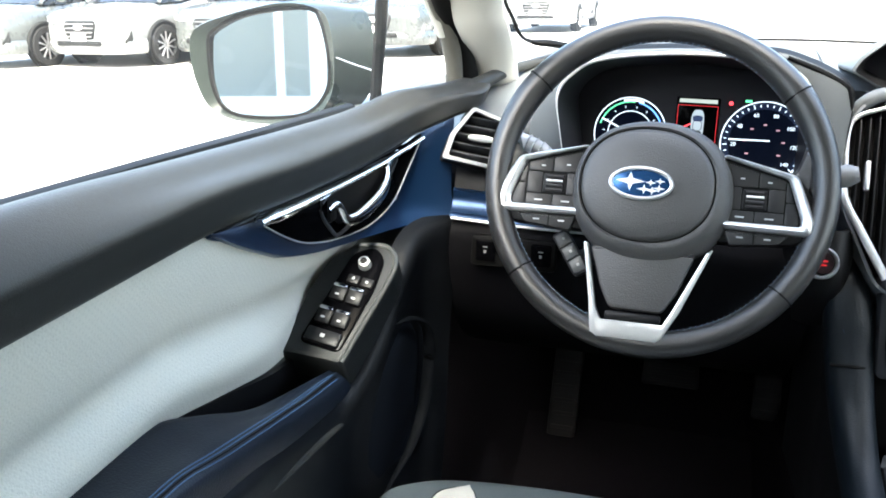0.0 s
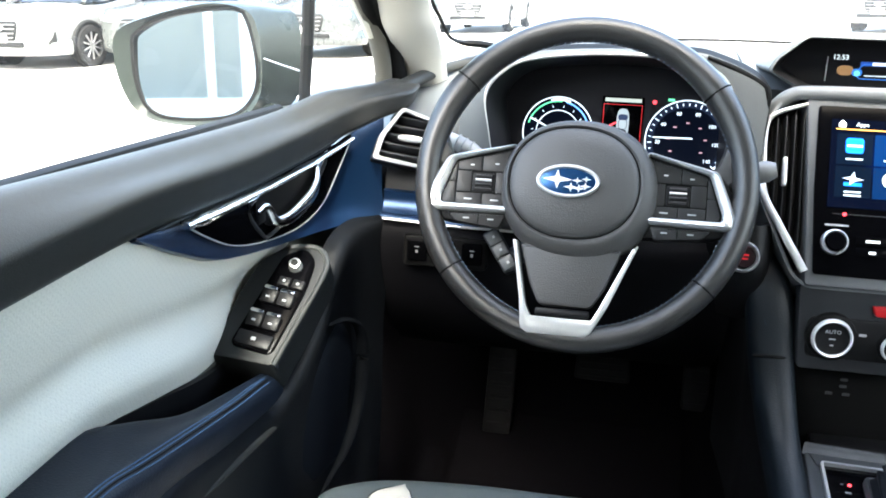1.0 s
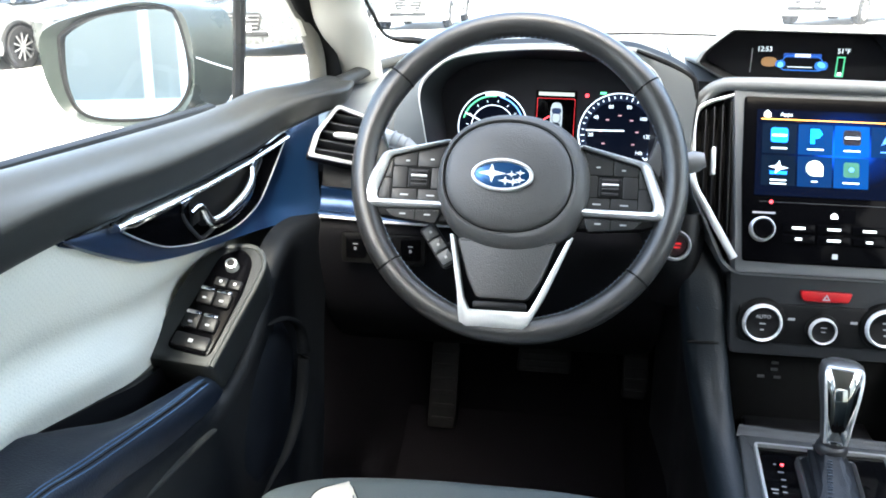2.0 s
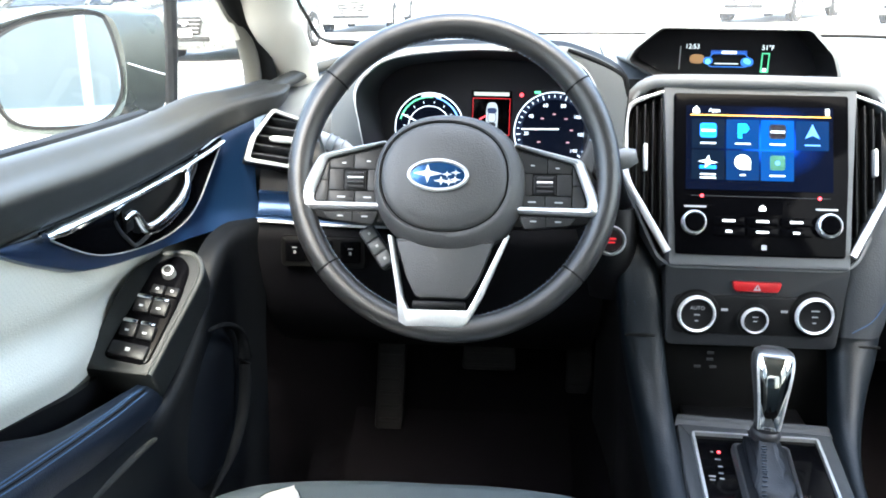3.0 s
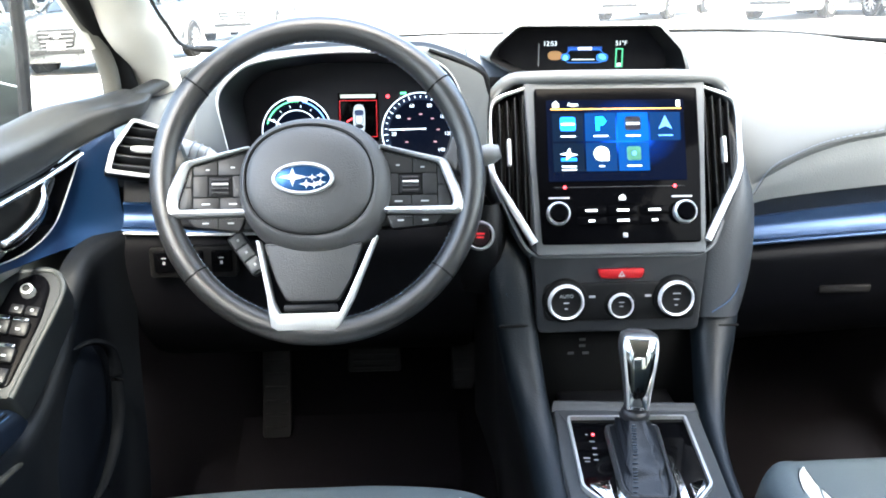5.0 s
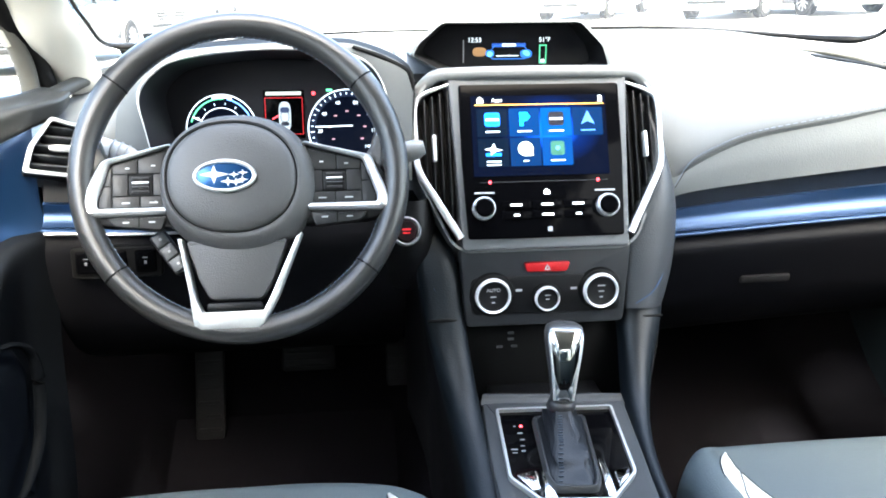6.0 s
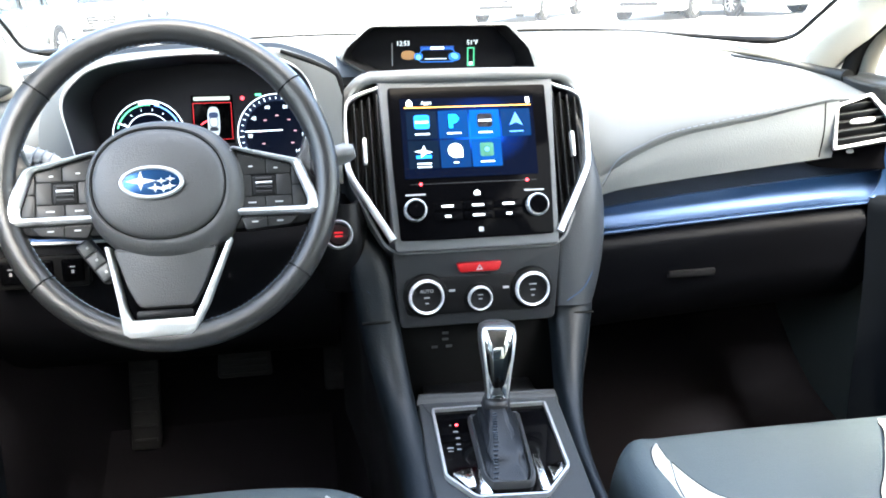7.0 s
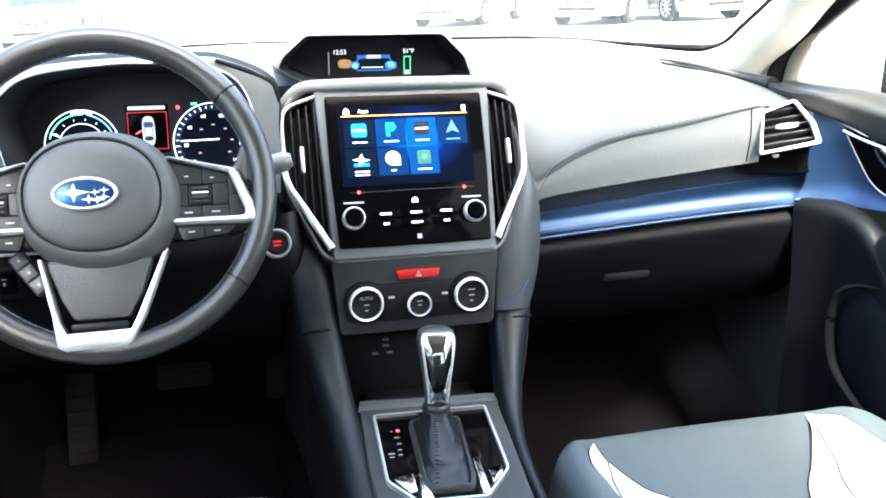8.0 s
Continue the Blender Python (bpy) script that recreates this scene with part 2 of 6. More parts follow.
def part(name, bm, material, parent, label="", angle=40, kind=""):
    me = bpy.data.meshes.new(name)
    bm.to_mesh(me)
    bm.free()
    me.polygons.foreach_set("use_smooth", [True] * len(me.polygons))
    me.set_sharp_from_angle(angle=radians(angle))
    me.materials.append(material)
    ob = new(name, me)
    if parent is not None:
        ob.parent = parent
        if "shift" in parent.keys():
            ob.matrix_basis = Matrix.Translation(list(parent["shift"]))
    else:
        ob.matrix_basis = CAR
    return tagged(ob, label, kind=kind)


def writing(name, text, size, m, material, parent, label="", spread=1.0):
    """Lettering as a mesh, in the built-in font, centred on m."""
    cu = bpy.data.curves.new(name, "FONT")
    cu.body, cu.size, cu.align_x, cu.align_y, cu.extrude = text, size, "CENTER", "CENTER", 0.0002
    tmp = bpy.data.objects.new(name, cu)
    me = bpy.data.meshes.new_from_object(tmp)
    bpy.data.objects.remove(tmp)
    bm = bmesh.new()
    bm.from_mesh(me)
    bpy.data.meshes.remove(me)
    return part(name, put(bm, m @ Matrix.Diagonal((spread, 1, 1, 1))), material, parent, label)


def lift(x, y, z=0.0):
    return Matrix.Translation((x, y, z))


# ---- lot outside ----
ASPHALT = mat("worn_pale_asphalt", (0.36, 0.35, 0.33), 0.9, grain=0.6, scale=60, big=0.6, vary=0.18)
bm = bmesh.new()
bmesh.ops.create_grid(bm, x_segments=24, y_segments=24, size=400)
ob = part("ground", bm, ASPHALT, None)
ob.matrix_basis = Matrix.Identity(4)
tagged(ob, "sunlit pale asphalt of a car lot", "ground", kind="structure")

# ---- body shell round the cabin ----
SHELL = mat("dark_painted_body_shell", (0.05, 0.06, 0.06), 0.4)


def slab(name, pts, thick, material, label, kind="structure", category="wall"):
    """A flat sheet of the shell through four or more corners, with a thickness."""
    bm = bmesh.new()
    bm.faces.new([bm.verts.new(p) for p in pts])
    bm.normal_update()
    bmesh.ops.solidify(bm, geom=bm.faces[:], thickness=thick)
    ob = part(name, bm, material, None)
    return tagged(ob, label, category, kind=kind)


# headliner out of view; its front row reaches forward to shade the stack
bm = skin([[(-0.58, y, z - 0.03), (-0.40, y, z), (0.0, y, z + 0.012), (0.40, y, z), (0.58, y, z - 0.03)] for y, z in ((-0.10, 1.422), (-0.22, 1.470), (-0.7, 1.515), (-1.1, 1.52), (-1.7, 1.50), (-2.2, 1.455))], thick=0.03)
tagged(part("ceiling", bm, LINER, None), "pale grey cloth headliner of the car", "ceiling", kind="structure")
for side, s in (("left", -1), ("right", 1)):
    slab("wall_" + side, [(s * 0.80, -2.6, 0.3), (s * 0.80, 0.75, 0.3), (s * 0.80, 0.75, 0.99), (s * 0.80, -2.6, 1.06)], 0.03, SHELL, "dark lower side of the car body")
    slab("pillar_centre_" + side, [(s * 0.76, -0.92, 1.03), (s * 0.76, -0.80, 1.03), (s * 0.60, -0.76, 1.46), (s * 0.60, -0.90, 1.46)], 0.04, LINER, "pale trim of the centre door pillar")
    slab("pillar_rear_" + side, [(s * 0.76, -2.4, 1.06), (s * 0.76, -1.9, 1.05), (s * 0.60, -1.80, 1.46), (s * 0.57, -2.15, 1.44)], 0.04, LINER, "pale trim of the rear roof pillar")
slab("wall_rear", [(-0.80, -2.6, 0.3), (0.80, -2.6, 0.3), (0.76, -2.55, 1.08), (-0.76, -2.55, 1.08)], 0.03, SHELL, "dark rear wall of the load bay")
# unseen rear panes, added with a tint to cut fill light from behind
for side, s in (("left", -1), ("right", 1)):
    slab("window_rear_" + side, [(s * 0.765, -1.95, 1.05), (s * 0.765, -0.92, 1.03), (s * 0.605, -0.90, 1.46), (s * 0.605, -1.85, 1.46)], 0.005, PRIVACY, "dark privacy glass of the rear side window", category="window")
slab("window_tailgate", [(-0.74, -2.53, 1.08), (0.74, -2.53, 1.08), (0.56, -2.18, 1.45), (-0.56, -2.18, 1.45)], 0.005, PRIVACY, "dark privacy glass of the tailgate", category="window")
slab("wall_front", [(-0.80, 0.72, 0.28), (0.80, 0.72, 0.28), (0.80, 0.67, 0.93), (0.50, 0.67, 0.93), (0.50, 0.66, 1.06), (-0.50, 0.66, 1.06), (-0.50, 0.67, 0.93), (-0.80, 0.67, 0.93)], 0.02, BLACK, "black bulkhead behind the dashboard")

# unseen panels added to stop daylight falling into the footwells
for side, s in (("left", -1), ("right", 1)):
    slab("dash_end_block_" + side, [(s * 0.58, 0.16, 0.94), (s * 0.80, 0.16, 0.94), (s * 0.80, 0.72, 0.93), (s * 0.58, 0.72, 0.93)], 0.02, BLACK, "unseen black panel added against daylight at the dash end")
# floor and carpet with a tunnel between the footwells
prof = [(-0.80, 0.40), (-0.70, 0.36), (-0.60, 0.335), (-0.25, 0.335), (-0.17, 0.36), (-0.13, 0.50), (0.0, 0.53), (0.13, 0.50), (0.17, 0.36), (0.25, 0.335), (0.60, 0.335), (0.70, 0.36), (0.80, 0.40)]
bm = skin([[(x, y, z + dz) for x, z in prof] for y, dz in ((-2.6, 0.0), (-1.0, 0.0), (0.0, 0.0), (0.30, 0.0), (0.50, 0.07), (0.70, 0.26))], m=3, n=3, thick=0.02, flip=True)
tagged(part("floor", bm, CARPET, None), "black carpeted car floor with a centre tunnel", "floor", kind="structure")

# ---- windscreen, seal and pillars ----
def base_y(x):
    return 0.60 - 0.25 * (abs(x) / 0.55) ** 2.6


BASE_Z = 1.098


def base_z(x):
    k = min(1.0, max(0.0, (x - 0.05) / 0.30))
    return BASE_Z + 0.008 * k * k * (3 - 2 * k)


wp = [(x, base_y(x), base_z(x) - 0.02 * (x / 0.62) ** 4) for x in (-0.50, -0.44, -0.34, -0.18, 0.0, 0.18, 0.34, 0.44, 0.50)]
corner = [(0.540, 0.345, 1.098), (0.561, 0.325, 1.101), (0.575, 0.303, 1.111), (0.582, 0.268, 1.138), (0.588, 0.222, 1.172), (0.585, 0.05, 1.28), (0.54, -0.25, 1.475)]
rim = smooth([(-x, y, z) for x, y, z in corner[::-1]] + wp + corner, 8)
ws = thing("windscreen", (0, 0.6, BASE_Z), "clear curved windscreen with a black rubber border", "windscreen", kind="structure")
bm = skin([[(x, base_y(x), BASE_Z + 0.004) for x in (-0.63, -0.32, 0.0, 0.32, 0.63)], [(x, 0.22 + 0.12 * (1 - (x / 0.6) ** 2), 1.265) for x in (-0.60, -0.3, 0.0, 0.3, 0.60)],
           [(x, -0.25 + 0.05 * (1 - (x / 0.6) ** 2), 1.478) for x in (-0.545, -0.27, 0.0, 0.27, 0.545)]])
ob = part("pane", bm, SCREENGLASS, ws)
ob.visible_shadow = False
part("seal", tube(rim, lambda t: 0.0028 + 0.0014 * min(1.0, max(0.0, (t - 0.5) * 12)) + 0.0042 * max(math.exp(-((t - 0.27) / 0.05) ** 2), math.exp(-((t - 0.73) / 0.05) ** 2)), 8, flat=0.8), SEAL, ws)

for side, s in (("left", -1), ("right", 1)):
    # cloth-covered roof pillar, swelling at its foot
    cl = smooth([(s * 0.612, 0.310, 1.040), (s * 0.611, 0.272, 1.080), (s * 0.611, 0.205, 1.13), (s * 0.613, 0.155, 1.175), (s * 0.60, -0.02, 1.30), (s * 0.575, -0.25, 1.47)], 6)
    rows = []
    for i, p in enumerate(cl):
        t = i / (len(cl) - 1)
        w, d = 0.036 + 0.002 * t, 0.026
        n1 = Vector((s * 0.35, 0.94, 0)) * -d
        u1 = Vector((-s * 0.94, 0.35, 0))
        rows.append([p + u1 * (w * math.cos(a)) + n1 * math.sin(a) for a in (math.pi * 2 * k / 14 for k in range(14))])
    bm = grid(rows, wrap_u=True)
    bmesh.ops.recalc_face_normals(bm, faces=bm.faces)
    tagged(part("pillar_front_" + side, bm, PILLAR, None), "pale cloth-covered windscreen pillar", "pillar", kind="structure")


# ---- dashboard ----
dash = thing("dashboard", (0, 0.3, 0.6), "grey and black soft-touch car dashboard with blue metallic trim", "dashboard")
PAD_SECTIONS = {
    0.165: ((0.45, 1.10), (0.32, 1.088), (0.22, 1.05), (0.150, 0.98), (0.132, 0.91), (0.14, 0.85)),
    0.215: ((0.45, 1.10), (0.32, 1.088), (0.20, 1.05), (0.135, 0.99), (0.121, 0.955), (0.145, 0.935)),
    0.30: ((0.44, 1.10), (0.32, 1.088), (0.21, 1.06), (0.140, 1.02), (0.121, 0.993), (0.145, 0.978)),
    0.42: ((0.38, 1.094), (0.28, 1.088), (0.20, 1.076), (0.145, 1.040), (0.122, 1.014), (0.145, 1.0)),
    0.53: ((0.35, 1.076), (0.25, 1.066), (0.19, 1.057), (0.148, 1.046), (0.124, 1.034), (0.145, 1.02)),
    0.62: ((0.29, 1.036), (0.24, 1.030), (0.19, 1.024), (0.155, 1.020), (0.138, 1.015), (0.15, 1.005)),
}


def pad(s):
    secs = dict(PAD_SECTIONS)
    if s > 0:
        secs[0.62] = ((0.29, 1.050), (0.24, 1.047), (0.19, 1.042), (0.155, 1.036), (0.138, 1.028), (0.15, 1.015))
    return [[(s * x, max(base_y(x) + 0.012, pr[0][0] + 0.02), base_z(s * x) - 0.004 if x < 0.5 else pr[0][1] + 0.008)] + [(s * x, y, z) for y, z in pr] for x, pr in secs.items()]


part("top_pad", skin(pad(1), 5, 6, thick=0.012), SOFT, dash, "light grey soft dash top with a stitched lip")
left = pad(-1)
left[0] = [(-0.165, base_y(0.165) + 0.012, BASE_Z - 0.004), (-0.165, 0.45, 1.10), (-0.165, 0.36, 1.09), (-0.165, 0.30, 1.07), (-0.165, 0.26, 1.03), (-0.165, 0.25, 0.97), (-0.165, 0.25, 0.90)]
left[1] = [(-0.30, base_y(0.3) + 0.012, BASE_Z - 0.004), (-0.30, 0.45, 1.10), (-0.30, 0.36, 1.09), (-0.30, 0.30, 1.07), (-0.30, 0.26, 1.03), (-0.30, 0.25, 0.97), (-0.30, 0.25, 0.90)]
left[2] = [(-0.46, base_y(0.46) + 0.012, BASE_Z - 0.004), (-0.46, 0.38, 1.092), (-0.46, 0.32, 1.080), (-0.46, 0.285, 1.058), (-0.46, 0.265, 1.03), (-0.46, 0.258, 0.98), (-0.46, 0.258, 0.93)]
left[3] = [(-0.53, base_y(0.53) + 0.012, BASE_Z - 0.006), (-0.53, 0.35, 1.072), (-0.53, 0.25, 1.052), (-0.53, 0.19, 1.038), (-0.53, 0.155, 1.018), (-0.53, 0.138, 0.99), (-0.53, 0.138, 0.94)]
left[4:] = left[5:]
part("top_pad", skin(left, 5, 6, thick=0.012), SOFT, dash)
# centre of the dash top, under the display hood
mid = [[(x, base_y(x) + 0.012, BASE_Z - 0.004), (x, 0.45, 1.10), (x, 0.35, 1.095), (x, 0.28, 1.085), (x, 0.22, 1.07)] for x in (-0.168, -0.08, 0.0, 0.08, 0.168)]
part("top_pad", skin(mid, 5, 4, thick=0.012), SOFT, dash)

# stitched fascia in front of the passenger
fa = [[(x, 0.1275, t), (x, 0.1235, (t + b) / 2), (x, 0.1290, b)] for x, t, b in ((0.185, 0.945, 0.905), (0.22, 0.968, 0.916), (0.30, 0.998, 0.926), (0.42, 1.02, 0.938), (0.545, 1.038, 0.950))]
part("fascia", skin(fa, 4, 5, thick=0.01), FASCIA, dash, "grey leather fascia panel")
st = [[(x, 0.1195, z) for x, z in ((0.195, 0.925), (0.215, 0.957), (0.25, 0.977), (0.30, 0.995), (0.42, 1.016), (0.53, 1.036))]]
part("piping", tube(smooth(st[0], 8), 0.0005, 6), CHAR, dash)
bits = []
lip_line = smooth(st[0], 12)
for a, b in zip(lip_line, lip_line[1:]):
    d = b - a
    bits.append(put(box(d.length * 0.6, 0.0009, 0.0009), pose(a.x, a.y + 0.0003, a.z + 0.004, 0, -math.degrees(math.atan2(d.z, d.x)), 0)))
part("stitching", join(*bits), THREAD, dash, "light blue thread", kind="stuff")
part("seam", tube(smooth([(0.523, 0.1262, 1.030), (0.524, 0.1230, 0.99), (0.524, 0.1280, 0.952)], 6), 0.0009, 6), SEAL, dash)
# rounded ridges that carry the line of the door sill on under the windscreen
part("end_ridge", tube(smooth([(-0.630, 0.150, 1.040), (-0.622, 0.197, 1.047), (-0.608, 0.25, 1.055), (-0.586, 0.305, 1.063), (-0.55, 0.352, 1.071), (-0.50, 0.386, 1.079), (-0.43, 0.425, 1.088)], 8), lambda t: 0.0135 - 0.0100 * t, 14), DOORPAD, dash, "dark rounded ridge at the end of the dash")
part("end_ridge", tube(smooth([(0.6035, 0.203, 1.0560), (0.596, 0.240, 1.0570), (0.564, 0.270, 1.0650), (0.525, 0.290, 1.0760), (0.480, 0.300, 1.0840), (0.43, 0.305, 1.0885)], 8), lambda t: 0.0095 - 0.0072 * t, 14, flat=1.0), DOORPAD, dash, "dark rounded ridge at the end of the dash")
part("end_seam", put(lathe([(0.0, 0.0012), (0.0102, 0.0012), (0.0102, -0.0012), (0.0, -0.0012)], 20), pose(0.6035, 0.2025, 1.0550, 90, 0, 0)), SEAL, dash)
part("defroster_slot", skin([[(x, y + 0.006, z + 0.0070), (x, y, z + 0.0080), (x, y - 0.006, z + 0.0055)] for x, y, z in ((0.44, 0.252, 1.0790), (0.465, 0.250, 1.0755), (0.504, 0.245, 1.0690), (0.545, 0.236, 1.0615))], 2, 4, thick=0.002), SEAL, dash, "dark slot of the side defroster")
ba = [[(x, 0.142, t), (x, 0.150, b)] for x, t, b in ((0.175, 0.906, 0.882), (0.30, 0.928, 0.893), (0.45, 0.943, 0.907), (0.56, 0.953, 0.917), (0.66, 0.955, 0.92))]
part("recess", skin(ba, 2, 4, thick=0.01), PAD, dash, "dark band under the fascia")
# metallic strip across the passenger side
tr = [[(x, 0.1455, z + h), (x, 0.1480, z + h * 0.5), (x, 0.1475, z + h * 0.05), (x, 0.1425, z - h * 0.42), (x, 0.1330, z - h * 0.75), (x, 0.1285, z - h * 0.88), (x, 0.1310, z - h * 1.0), (x, 0.15, z - h * 1.06)] for x, z, h in ((0.176, 0.8665, 0.0155), (0.30, 0.878, 0.0190), (0.45, 0.889, 0.0205), (0.58, 0.897, 0.0220), (0.640, 0.900, 0.0230))]
part("trim_strip", skin(tr, 4, 5, thick=0.006), BLUE, dash, "glossy metallic blue strip")
lo = [[(x, 0.162, zt - 0.003), (x, 0.142, zt - 0.006), (x, 0.129, zt - 0.016), (x, 0.128, zt - 0.032), (x, 0.146, zt - 0.075), (x, 0.172, zt - 0.125), (x, 0.24, zt - 0.19), (x, 0.36, zt - 0.23)] for x, zt in ((0.17, 0.852), (0.32, 0.861), (0.50, 0.871), (0.672, 0.878))]
part("glovebox_lid", skin(lo, 4, 5, thick=0.012), mat("black_grained_lid", (0.0026, 0.0028, 0.0040), 0.50, grain=0.5, scale=900, spec=0.07), dash, "black grained glovebox lid")
part("latch", put(box(0.075, 0.012, 0.012, 0.003), pose(0.352, 0.150, 0.780, 14, 0, 0)), KEYCAP, dash, "grey glovebox latch")
part("lock", put(lathe([(0.0, 0.004), (0.006, 0.004), (0.007, 0.0), (0.007, -0.004)], 16), pose(0.356, 0.1455, 0.808, 96, 0, 0)), KEYCAP, dash)

# driver's side: strip, lower panel, knee panel
tl = [[(x, 0.1150, z + 0.016), (x, 0.1172, z + 0.008), (x, 0.1160, z + 0.0005), (x, 0.1100, z - 0.0065), (x, 0.1010, z - 0.0112), (x, 0.0975, z - 0.0132), (x, 0.1000, z - 0.0155), (x, 0.118, z - 0.0165)] for x, z in ((-0.622, 0.912), (-0.60, 0.911), (-0.52, 0.908), (-0.44, 0.908), (-0.42, 0.908))]
part("trim_strip", skin(tl, 4, 4, thick=0.006), BLUE, dash)
part("strip_lip", tube([(-0.620, 0.1005, 0.8945), (-0.52, 0.1005, 0.8910), (-0.42, 0.1005, 0.8910)], 0.0026, 8), SATIN, dash, "satin lip under the blue strip")
kl = [[(x, 0.112, 0.895), (x, 0.102, 0.865), (x, 0.118, 0.80), (x, 0.15, 0.74), (x, 0.22, 0.68), (x, 0.34, 0.62)] for x in (-0.624, -0.52, -0.40, -0.28, -0.17)]
part("knee_panel", skin(kl, 4, 4, thick=0.012), DIM, dash, "black panel under the steering column")
fl = [[(x, 0.140, zt), (x, 0.128, (zt + 0.925) / 2), (x, 0.122, 0.925)] for x, zt in ((-0.622, 0.962), (-0.55, 0.955), (-0.50, 0.95), (-0.46, 0.95), (-0.36, 0.945), (-0.24, 0.945), (-0.17, 0.945))]
part("fascia", skin(fl, 3, 3, thick=0.01), BLACK, dash)
SWP = plane_at((-0.535, 0.098, 0.856), (1, 0, 0), (0, 0.12, 1))
sp = part("switch_panel", put(prism(rounded([(-0.055, -0.020), (0.055, -0.020), (0.055, 0.020), (-0.055, 0.020)], 0.006), -0.01, 0.006, 0.002), SWP), SEAL, dash)
for i in range(3):
    part("switch", put(prism(rounded([(-0.013, -0.014), (0.013, -0.014), (0.013, 0.014), (-0.013, 0.014)], 0.003), 0, 0.010, 0.002), SWP @ lift(-0.036 + 0.036 * i, 0.001)), PIANO, sp)
    part("marking", put(box(0.006, 0.0015, 0.0006), SWP @ lift(-0.036 + 0.036 * i, 0.006, 0.0103)), GATEMARK, sp)
    part("marking", put(box(0.003, 0.004, 0.0006), SWP @ lift(-0.036 + 0.036 * i, 0.0, 0.0103)), GATEMARK, sp)


def air_vent(m, k):
    """A five-sided outlet: silver frame broad on its outer edge, dark well, tilted slats and a slider; k mirrors it."""
    out = rounded([(k * x, y) for x, y in ((-0.0436, -0.0421), (0.0440, -0.0222), (0.0330, 0.0080), (0.0035, 0.0412), (-0.0430, 0.0225))], 0.005, 4)
    cut_ = rounded([(k * x, y) for x, y in ((-0.0398, -0.0372), (0.0365, -0.0190), (0.0270, 0.0060), (0.0020, 0.0365), (-0.0395, 0.0190))], 0.004, 4)
    v = part("air_vent", put(band(out, cut_, -0.008, 0.0035), m), SATIN, dash, "silver-framed air vent")
    part("well", put(prism(out, -0.05, -0.032), m), BLACK, v)
    part("housing", put(band(inset(out, 0.0005), inset(cut_, 0.0005), -0.05, -0.006), m), BLACK, v)
    slope = k * 0.20
    for i in range(5):
        y0 = -0.0225 + 0.0120 * i
        xs_ = [x for x in [-0.045 + 0.0005 * j for j in range(181)] if inside(cut_, x, y0 + slope * x)]
        if len(xs_) > 20:
            a, b = xs_[0], xs_[-1]
            part("slat", put(box(b - a, 0.0022, 0.017, 0.0008), m @ lift((a + b) / 2, y0 + slope * (a + b) / 2, -0.012) @ pose(0, 0, 0, -24, 0, math.degrees(math.atan(slope)))), CHAR, v)
    part("slider", put(prism(oval(0.0165, 0.0042, 24, 2.6), -0.006, 0.0015, 0.001), m @ lift(-k * 0.006, 0.0015, 0) @ pose(0, 0, 0, 0, 0, k * 8)), SATIN, v)
    return v


def inside(poly, x, y):
    hits = 0
    for (ax, ay), (bx, by) in zip(poly, poly[1:] + poly[:1]):
        if (ay > y) != (by > y) and x < ax + (y - ay) / (by - ay) * (bx - ax):
            hits += 1
    return hits % 2 == 1


air_vent(plane_at((0.5796, 0.1084, 1.0042), (0.080, -0.030, 0.0), (0.0, 0.35, 1)), 1)
air_vent(plane_at((-0.5895, 0.1003, 0.9990), (0.080, 0.030, 0.0), (0.0, 0.35, 1)), -1)
part("duct_button", put(prism(oval(0.005, 0.003, 16, 3), 0, 0.003, 0.0008), plane_at((0.572, 0.128, 0.958), (1, -0.3, 0), (0, 0.2, 1))), MARK, dash)
part("side_duct", skin([[(0.50, 0.142, 0.985), (0.535, 0.135, 0.974), (0.66, 0.126, 0.978)] if i else [(0.50, 0.142, 0.952), (0.53, 0.135, 0.935), (0.66, 0.118, 0.93)] for i in (0, 1)], 4, 2, thick=0.008), PIANO, dash)

# solid box added inside the dash to keep daylight from the footwells
part("light_block", box(1.30, 0.40, 0.24, 0.01, (0, 0.49, 0.80)), BLACK, dash)

# start button beside the column
SB = plane_at((-0.174, 0.052, 0.897), (1, 0, 0), (0, 0.35, 1))
sb = part("start_button", put(lathe([(0.0, 0.006), (0.012, 0.0065), (0.0135, 0.004), (0.0135, -0.01)], 32), SB), mat("black_start_button", (0.010, 0.004, 0.005), 0.3, spec=0.3), dash, "round black engine start button with red legend")
part("ring", put(lathe([(0.0145, -0.01), (0.0145, 0.004), (0.0165, 0.006), (0.0185, 0.003), (0.0185, -0.01)], 40), SB), SATIN, sb)
part("legend", put(box(0.011, 0.0022, 0.0006), SB @ lift(0, 0.002, 0.0068)), lit("red_legend_light", (0.40, 0.020, 0.026), 0.12), sb)
part("legend", put(box(0.009, 0.0018, 0.0006), SB @ lift(0, -0.0025, 0.0068)), lit("red_legend_light", (0.40, 0.020, 0.026), 0.12), sb)
part("column_side", skin([[(-0.225, 0.14, 0.935), (-0.178, 0.080, 0.93), (-0.145, 0.080, 0.93), (-0.125, 0.14, 0.93)], [(-0.225, 0.13, 0.87), (-0.178, 0.070, 0.87), (-0.145, 0.070, 0.87), (-0.125, 0.13, 0.87)], [(-0.225, 0.16, 0.80), (-0.178, 0.11, 0.80), (-0.145, 0.11, 0.80), (-0.120, 0.15, 0.80)]], 4, 4, thick=0.008), BLACK, dash)

